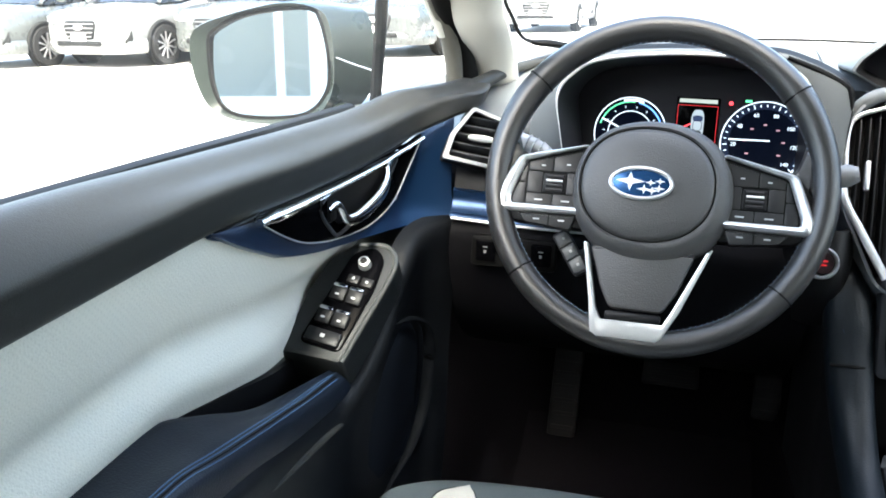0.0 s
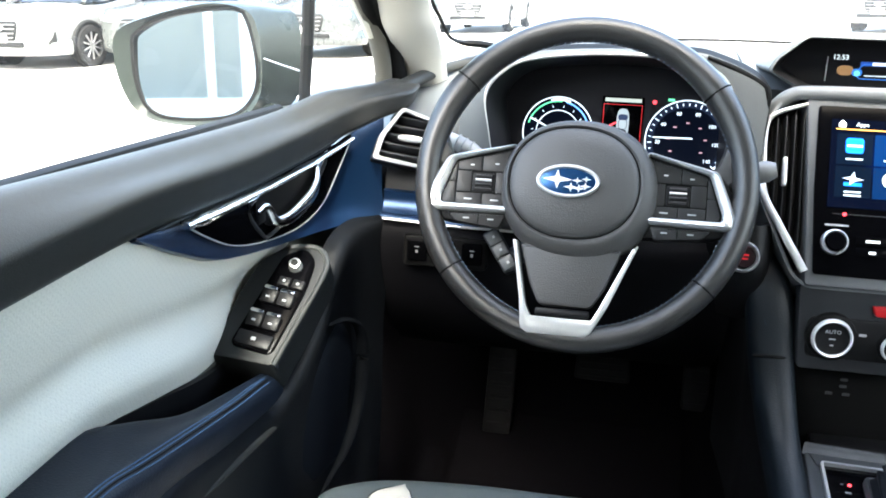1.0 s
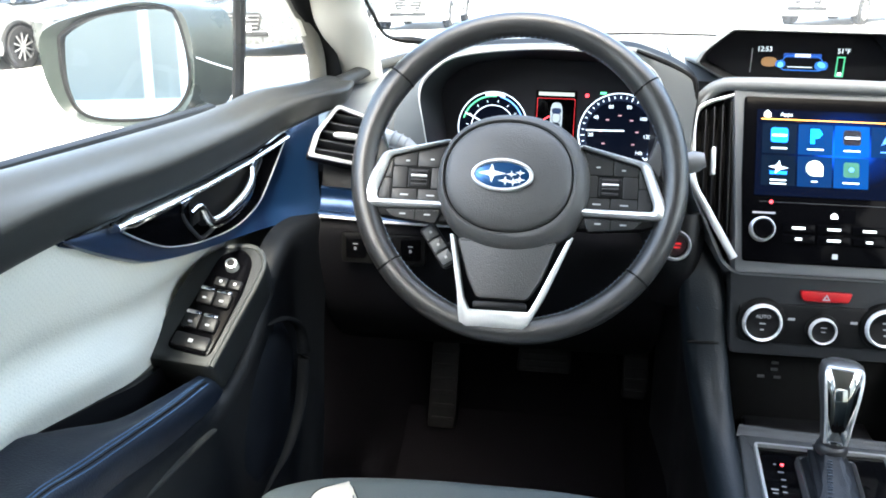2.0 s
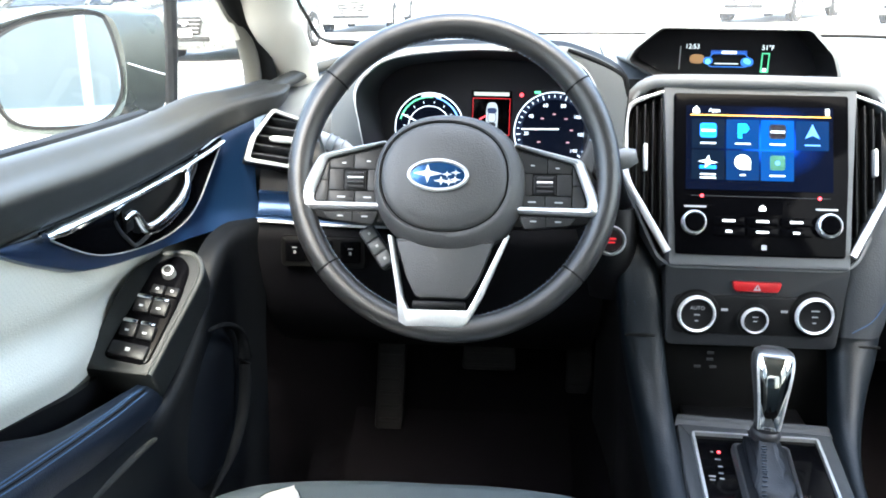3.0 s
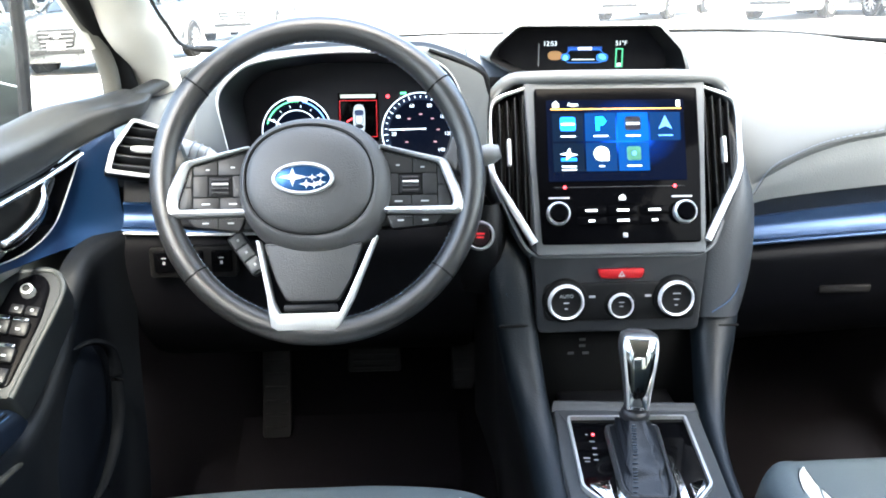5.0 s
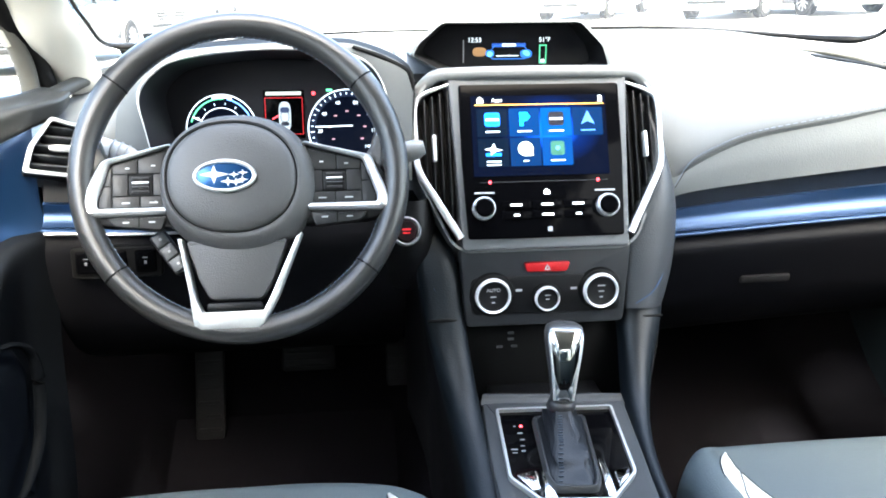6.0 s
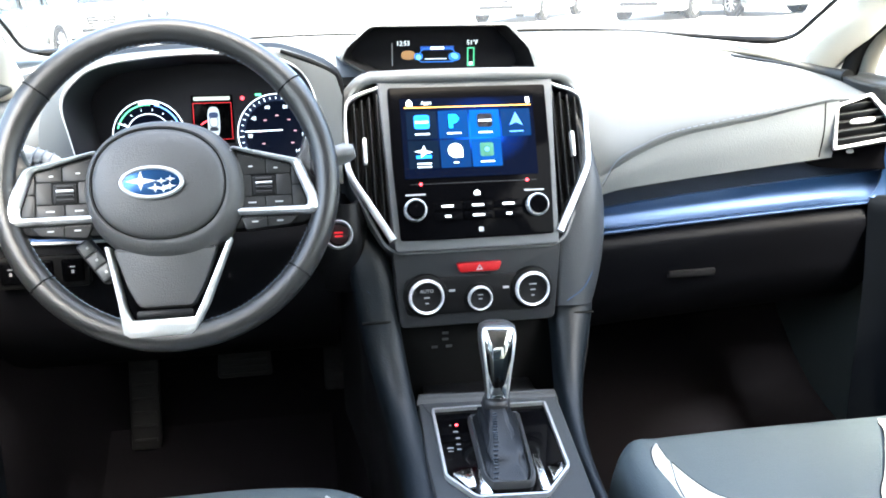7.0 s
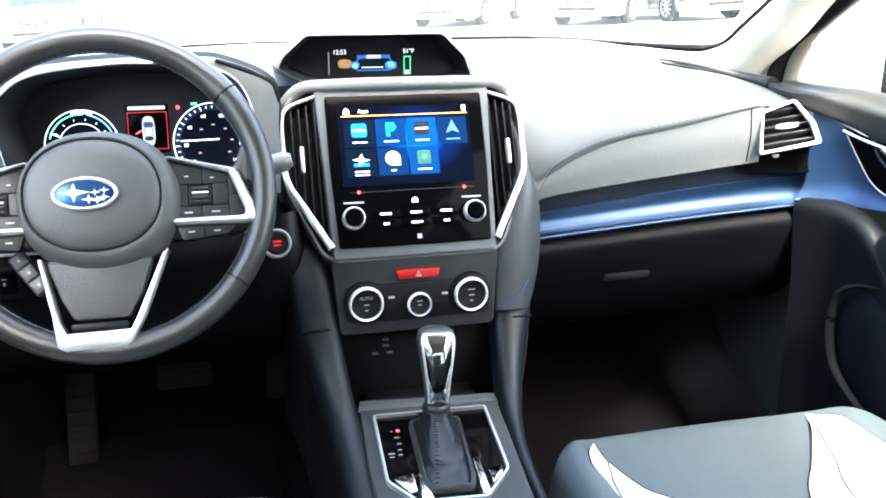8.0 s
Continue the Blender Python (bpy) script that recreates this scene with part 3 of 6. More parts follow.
# ---- instrument binnacle ----
bn = thing("instrument_cluster", (-0.35, 0.25, 0.95), "hooded instrument cluster with two dials and a small screen", "instrument cluster")
lip = smooth([(-0.474, 0.103, 0.955), (-0.4865, 0.107, 1.015), (-0.4930, 0.113, 1.060), (-0.474, 0.122, 1.088), (-0.440, 0.13, 1.104), (-0.36, 0.135, 1.113), (-0.28, 0.135, 1.112), (-0.222, 0.13, 1.100), (-0.196, 0.12, 1.070), (-0.187, 0.105, 1.02), (-0.190, 0.095, 0.95)], 6)
gap = smooth([(-0.530, 0.118, 0.955), (-0.524, 0.122, 1.03), (-0.508, 0.130, 1.070), (-0.490, 0.136, 1.090), (-0.448, 0.140, 1.110), (-0.36, 0.142, 1.1185), (-0.27, 0.142, 1.1195), (-0.221, 0.135, 1.115), (-0.163, 0.120, 1.086), (-0.160, 0.110, 1.03), (-0.162, 0.10, 0.95)], 6)
hood_back = [Vector((-0.335 + (p.x + 0.335) * 0.95, 0.36, 0.955 + (p.z - 0.96) * 0.90)) for p in gap]
gap_in = [Vector((-0.335 + (p.x + 0.335) * 1.012, p.y + 0.022, p.z + 0.004)) for p in gap]
hood_in = [Vector((-0.335 + (p.x + 0.335) * 0.90, 0.215, 0.96 + (p.z - 0.96) * 0.86)) for p in lip]
LINING = mat("dark_cluster_lining", (0.0115, 0.0112, 0.0155), 0.5, grain=0.4, scale=900, spec=0.2)
part("hood", grid([hood_in, lip]), LINING, bn, "black lining of the hood over the dials")
part("hood_rim", grid([lip, [(a + b) / 2 + Vector((0, -0.002, 0.001)) for a, b in zip(lip, gap)], gap]), SOFT, bn, "grey rim of the hood")
part("hood_gap", grid([gap, gap_in]), SEAL, bn)
part("hood_top", grid([gap_in, hood_back]), SOFT, bn, "grey outer skin of the hood")
shut = smooth([(-0.232, 0.132, 1.1150), (-0.198, 0.129, 1.1025), (-0.168, 0.124, 1.0880), (-0.1605, 0.120, 1.078), (-0.1590, 0.116, 1.050), (-0.1615, 0.108, 1.00)], 5)
part("shut_line", tube(shut, lambda t: 0.0012 + 0.0030 * math.sin(math.pi * min(1.0, 0.12 + t * 0.9)), 8), SEAL, bn, "black shut line beside the hood")
part("lip", tube(lip, lambda t: min(0.0024, max(0.0007, 0.0007 + 0.017 * (t - 0.14))) if t < 0.66 else max(0.0010, 0.0024 - 0.015 * (t - 0.66)), 8), SATIN, bn, "bright silver edge of the hood")
CL = plane_at((-0.335, 0.205, 1.0), (1, 0, 0), (0, 0.18, 1))
part("face", put(prism(rounded([(-0.165, -0.09), (0.16, -0.09), (0.16, 0.06), (0.10, 0.10), (-0.10, 0.10), (-0.165, 0.06)], 0.02), -0.01, 0.0), CL), LINING, bn)
DIAL = mat("dark_blue_dial_face", (0.0022, 0.0032, 0.007), 0.35, emit=0.0009, glow=(0.12, 0.2, 0.6), spec=0.04)
GLOW = lit("white_dial_light", (0.75, 0.85, 1.0), 0.30)
BLUEGLOW = lit("blue_dial_light", (0.15, 0.35, 0.95), 0.35)
GREENGLOW = lit("green_light", (0.15, 0.75, 0.35), 0.3)
ROSEGLOW = lit("rose_dial_light", (0.55, 0.30, 0.36), 0.16)
REDGLOW = lit("red_light", (0.95, 0.06, 0.08), 0.45)


def arc(r, w, a0, a1, z=0.0022, n=48):
    rows = [[((r + d) * math.cos(radians(a0 + (a1 - a0) * i / n)), (r + d) * math.sin(radians(a0 + (a1 - a0) * i / n)), z) for i in range(n + 1)] for d in (-w / 2, w / 2)]
    bm = grid(rows)
    bm.normal_update()
    bmesh.ops.solidify(bm, geom=bm.faces[:], thickness=0.0006)
    return bm


def dial(cx, cy, r, kind):
    m = CL @ lift(cx, cy)
    d = part("dial", put(lathe([(0.0, 0.001), (r * 0.97, 0.001), (r, 0.002), (r, -0.004)], 56), m), DIAL, bn, "round lit dial")
    part("bezel_ring", put(arc(r, 0.0013, -35, 215), m), GLOW, d)
    if kind == "speed":
        for i in range(29):
            a = 222 - 264 * i / 28
            big = i % 4 == 0
            part("tick", put(box(0.0055 if big else 0.003, 0.0011, 0.0005), m @ pose(0, 0, 0.0024, 0, 0, a) @ lift(r * 0.90, 0)), GLOW, d)
        for i in range(8):
            a = radians(222 - 264 * i / 7)
            writing("numeral", str(20 * i), r * 0.125, m @ lift(r * 0.70 * math.cos(a), r * 0.70 * math.sin(a), 0.0026), GLOW, d)
        for i in range(7):
            a = radians(215 - 250 * i / 6)
            part("numeral", put(box(0.0042, 0.0018, 0.0004), m @ lift(r * 0.45 * math.cos(a), r * 0.45 * math.sin(a), 0.0026)), ROSEGLOW, d)
        part("needle", put(box(r * 0.95, 0.0016, 0.001), m @ lift(0.004, 0.004) @ pose(0, 0, 0.0042, 0, 0, 181) @ lift(r * 0.42, 0)), GLOW, d)
        part("edge_glow", put(arc(r * 0.95, 0.002, -42, 0), m), GLOW, d)
        part("edge_glow", put(arc(r * 0.90, r * 0.16, -42, 222, 0.0014), m), mat("soft_blue_dial_glow", (0.004, 0.006, 0.012), 0.4, emit=0.0045, glow=(0.25, 0.38, 0.85), spec=0.05), d)
    else:
        part("edge_glow", put(arc(r * 0.88, 0.0018, 85, 165), m), GREENGLOW, d)
        part("edge_glow", put(arc(r * 0.88, 0.0018, 20, 78), m), BLUEGLOW, d)
        part("edge_glow", put(arc(r * 0.93, 0.0026, 70, 105), m), GLOW, d)
        part("inner_ring", put(arc(r * 0.62, 0.0010, 0, 200), m), GLOW, d)
        part("needle", put(box(r * 0.55, 0.0018, 0.001), m @ pose(0, 0, 0.0042, 0, 0, 155) @ lift(r * 0.62, 0)), GLOW, d)
        for i in range(9):
            part("tick", put(box(0.0028, 0.0008, 0.0005), m @ pose(0, 0, 0.0024, 0, 0, 200 - 24 * i) @ lift(r * 0.74, 0)), GLOW, d)
        part("numeral", put(box(0.016, 0.005, 0.0004), m @ lift(0.002, 0.004, 0.0026)), BLUEGLOW, d)
    return d


dial(-0.0722, 0.0012, 0.046, "power")
dial(0.0945, -0.0010, 0.0525, "speed")
SC = CL @ lift(0.0105, 0.020)
sc = part("small_screen", put(box(0.054, 0.064, 0.004, 0.001), SC), PIANO, bn, "small colour screen showing a car outline")
q = [(-0.025, -0.027), (0.025, -0.027), (0.025, 0.022), (-0.025, 0.022)]
part("red_frame", put(band(q, inset(q, 0.0009), 0.002, 0.0028), SC), lit("dim_red_frame", (0.55, 0.03, 0.04), 0.16), sc)
part("car_outline", put(prism(oval(0.0080, 0.0195, 24, 3.2), 0.002, 0.0030), SC @ lift(0.001, -0.003)), lit("grey_car_picture_light", (0.42, 0.47, 0.52), 0.12), sc)
part("car_glass", put(prism(oval(0.0062, 0.0038, 20, 3.2), 0.003, 0.0034), SC @ lift(0.001, 0.0055)), mat("dark_glass_picture", (0.01, 0.02, 0.05), 0.4, emit=0.01, glow=(0.1, 0.25, 0.8)), sc)
part("car_glass", put(prism(oval(0.0056, 0.0026, 20, 3.2), 0.003, 0.0034), SC @ lift(0.001, -0.0130)), mat("dark_glass_picture", (0.008, 0.012, 0.03), 0.4), sc)
part("car_roof", put(band(oval(0.0058, 0.0070, 20, 3.0), oval(0.0050, 0.0062, 20, 3.0), 0.003, 0.0034), SC @ lift(0.001, -0.0035)), mat("dark_glass_picture", (0.008, 0.012, 0.03), 0.4), sc)
part("car_door", put(box(0.009, 0.0018, 0.0006), SC @ lift(-0.0115, -0.004, 0.003) @ pose(0, 0, 0, 0, 0, 30)), REDGLOW, sc)
part("status_bar", put(box(0.047, 0.0048, 0.0006), SC @ lift(0, 0.0275, 0.0025)), mat("pale_status_bar", (0.12, 0.13, 0.13), 0.5, emit=0.08, glow=(0.6, 0.65, 0.62)), sc)
part("warning_light", put(lathe([(0, 0.001), (0.0026, 0.001), (0.0026, -0.001)], 14), CL @ lift(0.0505, 0.047, 0.002)), REDGLOW, bn)
part("warning_light", put(box(0.008, 0.003, 0.001), CL @ lift(0.0715, 0.051, 0.002)), GREENGLOW, bn)

# ---- steering wheel ----
WH = plane_at((-0.364, 0.0, 0.985), (1, 0, 0), (0, math.sin(radians(23.5)), math.cos(radians(23.5))))
wheel = thing("steering_wheel", (-0.364, 0.08, 0.95), "black leather steering wheel with silver spokes and blue stitching", "steering wheel")
RO, RT = 0.1757, 0.0146


def rim_r(a):
    """Grip thickness round the rim: swollen at ten and two, slim at the bottom."""
    return RT * (1 + 0.10 * math.exp(-((a - 35) / 14) ** 2) + 0.10 * math.exp(-((a - 145) / 14) ** 2))


rows = []
for i in range(120):
    a = 3.0 * i
    c, s = math.cos(radians(a)), math.sin(radians(a))
    q = rim_r(a)
    rows.append([Vector(((RO + q * math.cos(b)) * c, (RO + q * math.cos(b)) * s, q * 1.12 * math.sin(b))) for b in (2 * math.pi * k / 16 for k in range(16))])
bm = grid(rows, wrap_u=True, wrap_v=True)
bmesh.ops.recalc_face_normals(bm, faces=bm.faces)
rimob = part("rim", put(bm, WH), RIM, wheel, "smooth black leather rim")
for a in (38, 142, 218, 322):
    pts = [Vector(((RO + (rim_r(a) + 0.0002) * math.cos(b)) * math.cos(radians(a)), (RO + (rim_r(a) + 0.0002) * math.cos(b)) * math.sin(radians(a)), rim_r(a) * 1.13 * math.sin(b))) for b in (2 * math.pi * k / 18 for k in range(18))]
    part("seam", put(tube(pts, 0.0011, 5, closed=True, up=(math.cos(radians(a)), math.sin(radians(a)), 0.3)), WH), SEAL, rimob)
bits = []
for i in range(160):
    a = radians(2.25 * i + 0.3)
    r = RO - RT * 1.0
    bits.append(put(box(0.0009, 0.0034, 0.0011), pose(r * math.cos(a), r * math.sin(a), 0.0022, 0, 0, math.degrees(a) + 35)))
part("stitching", put(join(*bits), WH), THREAD, rimob, "light blue thread", kind="stuff")

# hub with the airbag cover
HB = WH @ lift(-0.001, -0.0085)


def ringed(profile, n=64, p=2.2):
    """Skin over ovals: half width, half height, centre x, centre y, height."""
    bm = grid([[(x, y, z) for x, y in oval(w, h, n, p, cx, cy)] for w, h, cx, cy, z in profile], wrap_u=True)
    bm.faces.new(bm.verts[-n:])
    bmesh.ops.recalc_face_normals(bm, faces=bm.faces)
    return bm


HUB_SHAPE = ((0.0840, 0.0770, -0.0015, -0.0020, -0.030), (0.0868, 0.0795, -0.0015, -0.0025, -0.004), (0.0862, 0.0788, -0.0020, -0.0020, 0.005), (0.0838, 0.0762, -0.0030, -0.0010, 0.0135), (0.0800, 0.0722, -0.0045, 0.0005, 0.0200),
             (0.0765, 0.0678, -0.0060, 0.0018, 0.0238), (0.0738, 0.0645, -0.0070, 0.0025, 0.0248), (0.0720, 0.0626, -0.0075, 0.0030, 0.0236), (0.0712, 0.0618, -0.0075, 0.0030, 0.0205))
hub = part("hub", put(ringed(HUB_SHAPE), HB), HUB, wheel, "grained black airbag cover")
COVER_SHAPE = ((0.0704, 0.0610, -0.0075, 0.0030, 0.0190), (0.0700, 0.0606, -0.0075, 0.0030, 0.0240), (0.0688, 0.0594, -0.0075, 0.0030, 0.0262), (0.0640, 0.0552, -0.0075, 0.0030, 0.0288), (0.0480, 0.0414, -0.0075, 0.0030, 0.0322), (0.0250, 0.0215, -0.0075, 0.0030, 0.0342), (0.0060, 0.0052, -0.0075, 0.0030, 0.0348))
part("cover", put(ringed(COVER_SHAPE), HB), HUB, hub)
part("groove", put(tube([(x, y, 0.0215) for x, y in oval(0.0709, 0.0615, 64, 2.2, -0.0075, 0.0030)], 0.0012, 6, closed=True), HB), SEAL, hub)
STAR = mat("white_badge_enamel", (0.75, 0.77, 0.78), 0.3)
em = part("emblem", put(prism(oval(0.0315, 0.0160, 48), 0.030, 0.0385, 0.002), HB @ lift(-0.0135, 0.002)), mat("deep_blue_enamel", (0.012, 0.06, 0.17), 0.25, metal=0.6), hub, "oval blue and chrome badge")
part("badge_ring", put(tube([(x, y, 0.0375) for x, y in oval(0.0318, 0.0162, 56)], 0.0024, 8, closed=True), HB @ lift(-0.0135, 0.002)), SATIN, em)
for x, y, r in ((-0.0115, 0.0015, 0.0100), (0.0035, -0.0064, 0.0050), (0.0120, -0.0074, 0.0044), (0.0190, -0.0048, 0.0040), (0.0100, 0.0010, 0.0036), (0.0195, 0.0030, 0.0034)):
    star = []
    for k in range(8):
        a = math.pi / 4 * k
        f = r * 1.05 if k % 2 == 0 else r * 0.42
        star.append((f * (1.5 if k % 4 == 0 else 0.85) * math.cos(a), f * math.sin(a)))
    part("badge_mark", put(prism(star, 0.0380, 0.0396), HB @ lift(-0.0135 + x, 0.002 + y)), STAR, em)
part("imprint", put(box(0.026, 0.005, 0.0005), HB @ lift(-0.004, -0.026, 0.0318)), HUB, hub)
part("imprint", put(box(0.006, 0.0014, 0.0005), HB @ lift(-0.003, -0.041, 0.0290)), CHAR, hub)
part("boss", put(lathe([(0.060, -0.015), (0.058, -0.05), (0.05, -0.09), (0.045, -0.12)], 40), WH), BLACK, wheel)

for s in (-1, 1):
    SW = WH @ lift(-0.002 if s < 0 else -0.004, -0.0085)
    # spoke blade between hub and rim, with the silver bezel round the keys
    blade = rounded([(s * 0.060, 0.046), (s * 0.150, 0.030), (s * 0.178, -0.004), (s * 0.178, -0.034), (s * 0.15, -0.046), (s * 0.066, -0.050)], 0.010)
    sp = part("spoke", put(prism(blade, -0.020, 0.004, 0.004), SW), BLACK, wheel, "black spoke with a silver bezel and keys")
    out = rounded([(s * 0.072, 0.046), (s * 0.150, 0.028), (s * (0.1765 if s < 0 else 0.171), -0.022), (s * (0.174 if s < 0 else 0.169), -0.036), (s * 0.074, -0.034)], 0.006)
    inn = rounded([(s * 0.074, 0.0420), (s * 0.1405, 0.0235), (s * (0.155 if s < 0 else 0.156), -0.0190), (s * (0.1545 if s < 0 else 0.1555), -0.0265), (s * 0.074, -0.0265)], 0.004)
    mids = [[(a[0] + (b[0] - a[0]) * f, a[1] + (b[1] - a[1]) * f, z) for a, b in zip(out, inn)] for f, z in ((0.0, 0.0), (0.0, 0.0085), (0.15, 0.0125), (0.5, 0.0150), (0.85, 0.0135), (1.0, 0.0105), (1.0, 0.0))]
    bm = grid(mids, wrap_u=True)
    bmesh.ops.recalc_face_normals(bm, faces=bm.faces)
    part("bezel", put(bm, SW), SATIN, sp, "satin silver bezel")
    web = smooth([(s * x, y, 0) for x, y in ((0.162, 0.078), (0.156, 0.056), (0.150, 0.038), (0.146, 0.028), (0.160, 0.008), (0.176, -0.030), (0.160, -0.046), (0.156, -0.058), (0.160, -0.078), (0.178, -0.050), (0.184, 0.0), (0.178, 0.055))], 3, closed=True)
    part("thumb_rest", put(prism([(p.x, p.y) for p in web], -0.016, 0.0035, 0.006), SW), RIM, sp, "black leather thumb rest")
    part("key_panel", put(prism(inn, 0.0, 0.0070), SW), SEAL, sp)
    # flush keys with narrow joints, a ribbed roller in the middle
    for poly, mk in (
        ([(0.0755, 0.0375), (0.110, 0.0285), (0.110, 0.0125), (0.0755, 0.0125)], (0.094, 0.021)),
        ([(0.1115, 0.0285), (0.138, 0.0215), (0.1375, 0.0125), (0.1115, 0.0125)], (0.122, 0.0185)),
        ([(0.0755, 0.0112), (0.094, 0.0112), (0.094, -0.0125), (0.0755, -0.0125)], None),
        ([(0.122, 0.0112), (0.138, 0.0112), (0.138, -0.0125), (0.122, -0.0125)], None),
        ([(0.0755, -0.0138), (0.108, -0.0138), (0.108, -0.0265), (0.0755, -0.0265)], (0.094, -0.0205)),
        ([(0.1095, -0.0138), (0.138, -0.0138), (0.138, -0.0265), (0.1095, -0.0265)], (0.124, -0.0205)),
        ([(0.1395, 0.0205), (0.1410, 0.0195), (0.1475, -0.001), (0.1395, -0.001)], None),
        ([(0.1395, -0.0022), (0.1480, -0.0022), (0.1535, -0.0190), (0.1530, -0.0255), (0.1395, -0.0255)], None),
    ):
        k = part("key", put(prism(rounded([(s * x, y) for x, y in poly], 0.001, 2), 0, 0.0080, 0.0004), SW), WHEELKEY, sp)
        if mk:
            part("marking", put(box(0.0045 if mk[1] > 0 else 0.009, 0.0016, 0.0003), SW @ lift(s * mk[0], mk[1], 0.0081)), MARK, k)
    ro = part("roller", put(prism(rounded([(-0.0125, -0.011), (0.0125, -0.011), (0.0125, 0.0105), (-0.0125, 0.0105)], 0.002), 0, 0.0085, 0.001), SW @ lift(s * 0.108, -0.001)), BLACK, sp)
    for k in range(4):
        part("rib", put(tube([(-0.009, 0, 0), (0.009, 0, 0)], 0.0016, 8), SW @ lift(s * 0.108, -0.0085 + 0.005 * k, 0.0085 + 0.0012 * (k in (1, 2)))), SATIN if k == 2 else WHEELKEY, ro)
    low = rounded([(s * 0.080, -0.036), (s * 0.146, -0.036), (s * 0.136, -0.047), (s * 0.086, -0.052)], 0.004)
    lk = part("lower_keys", put(prism(low, -0.01, 0.009, 0.002), SW), WHEELKEY, sp)
    part("groove", put(box(0.0012, 0.013, 0.0008), SW @ lift(s * 0.110, -0.043, 0.0092)), SEAL, lk)
    for k in (0.096, 0.124):
        part("marking", put(box(0.007, 0.0016, 0.0004), SW @ lift(s * k, -0.0425, 0.0093)), MARK, lk)

# lower spoke: dark insert in a silver fork
ins = rounded([(-0.062, -0.074), (0.050, -0.074), (0.034, -0.118), (0.020, -0.141), (-0.036, -0.141), (-0.048, -0.118)], 0.006)
ls = part("lower_spoke", put(prism(ins, -0.012, 0.014, 0.004), WH), HUB, wheel, "grained insert in a silver fork")
out = [(-0.0700, -0.072), (-0.0650, -0.072), (-0.0505, -0.140), (-0.044, -0.1535), (0.022, -0.1535), (0.0290, -0.140), (0.060, -0.072), (0.0665, -0.069), (0.0385, -0.138), (0.0225, -0.168), (0.0165, -0.1730), (-0.046, -0.1730), (-0.054, -0.168), (-0.0580, -0.135)]
part("fork", put(prism(out, -0.006, 0.017, 0.0022), WH), SATIN, ls, "satin silver fork")
part("step", put(box(0.060, 0.009, 0.012, 0.003), WH @ lift(-0.010, -0.1480, 0.008)), BLACK, ls)

# column shroud and stalks
part_col = thing("column_shroud", (-0.364, 0.16, 0.86), "black plastic steering column shroud", "column shroud")
part("shroud", put(prism(rounded([(-0.062, -0.07), (0.062, -0.07), (0.055, 0.05), (-0.055, 0.05)], 0.03, 6), -0.22, -0.075, 0.012), WH), BLACK, part_col)
# lower left stalk with three keys; function unknown
st = thing("key_stalk", (-0.42, 0.05, 0.93), "grey stalk with three keys behind the wheel", "stalk")
part("stem", tube([WH @ Vector(p) for p in ((-0.045, -0.045, -0.095), (-0.062, -0.075, -0.070), (-0.078, -0.090, -0.048))], lambda t: 0.010 + 0.002 * t, 14), CHAR, st)
STALK = mat("mid_grey_stalk_plastic", (0.075, 0.079, 0.082), 0.42)
SQ = WH @ pose(-0.0885, -0.0800, -0.044, 0, 0, -55)
part("end", put(prism(rounded([(-0.027, -0.0100), (0.027, -0.0100), (0.029, 0.0), (0.027, 0.0095), (-0.027, 0.0095)], 0.004), -0.012, 0.006, 0.003), SQ), CHAR, st)
for k in range(3):
    key = part("key", put(prism(rounded([(-0.0078, -0.0082), (0.0078, -0.0082), (0.0078, 0.0080), (-0.0078, 0.0080)], 0.002), 0.0, 0.0085, 0.0015), SQ @ lift(-0.0172 + 0.0172 * k, 0.0)), STALK, st, "grey stalk key")
    part("marking", put(box(0.0030, 0.0030, 0.0005), SQ @ lift(-0.0172 + 0.0172 * k, 0.0005, 0.0086)), MARK, key)
st = thing("light_stalk", (-0.45, 0.06, 0.98), "grey headlight stalk with a pale ribbed end", "stalk")
part("stem", tube([WH @ Vector(p) for p in ((-0.05, 0.0, -0.078), (-0.110, 0.028, -0.066), (-0.145, 0.042, -0.058))], 0.0070, 14), CHAR, st)
part("end", tube([WH @ Vector(p) for p in ((-0.128, 0.0350, -0.062), (-0.136, 0.0390, -0.060), (-0.150, 0.0450, -0.057), (-0.168, 0.0520, -0.053))], lambda t: (0.0075, 0.0100, 0.0100, 0.0085)[min(3, round(t * 3))], 16), mat("pale_grey_stalk_end", (0.45, 0.455, 0.46), 0.4), st)
for k in range(3):
    part("rib", put(lathe([(0.0102, -0.0012), (0.0114, 0.0), (0.0102, 0.0012)], 18), WH @ pose(-0.139 - 0.008 * k, 0.0405 + 0.0034 * k, -0.0593 + 0.0018 * k, 0, 0, 157) @ pose(0, 0, 0, 0, 90, 0)), MARK, st)
st = thing("wiper_stalk", (-0.2, 0.06, 1.0), "grey wiper control stalk with a rounded knob", "stalk")
part("stem", tube([WH @ Vector(p) for p in ((0.05, 0.0, -0.075), (0.15, 0.022, -0.055), (0.185, 0.030, -0.045))], 0.0075, 14), CHAR, st)
part("knob", tube([WH @ Vector(p) for p in ((0.176, 0.0275, -0.047), (0.186, 0.030, -0.044), (0.203, 0.034, -0.040), (0.213, 0.036, -0.038))], lambda t: (0.010, 0.0125, 0.0125, 0.008)[min(3, round(t * 3))], 16), mat("light_grey_stalk_end", (0.16, 0.165, 0.17), 0.45), st)

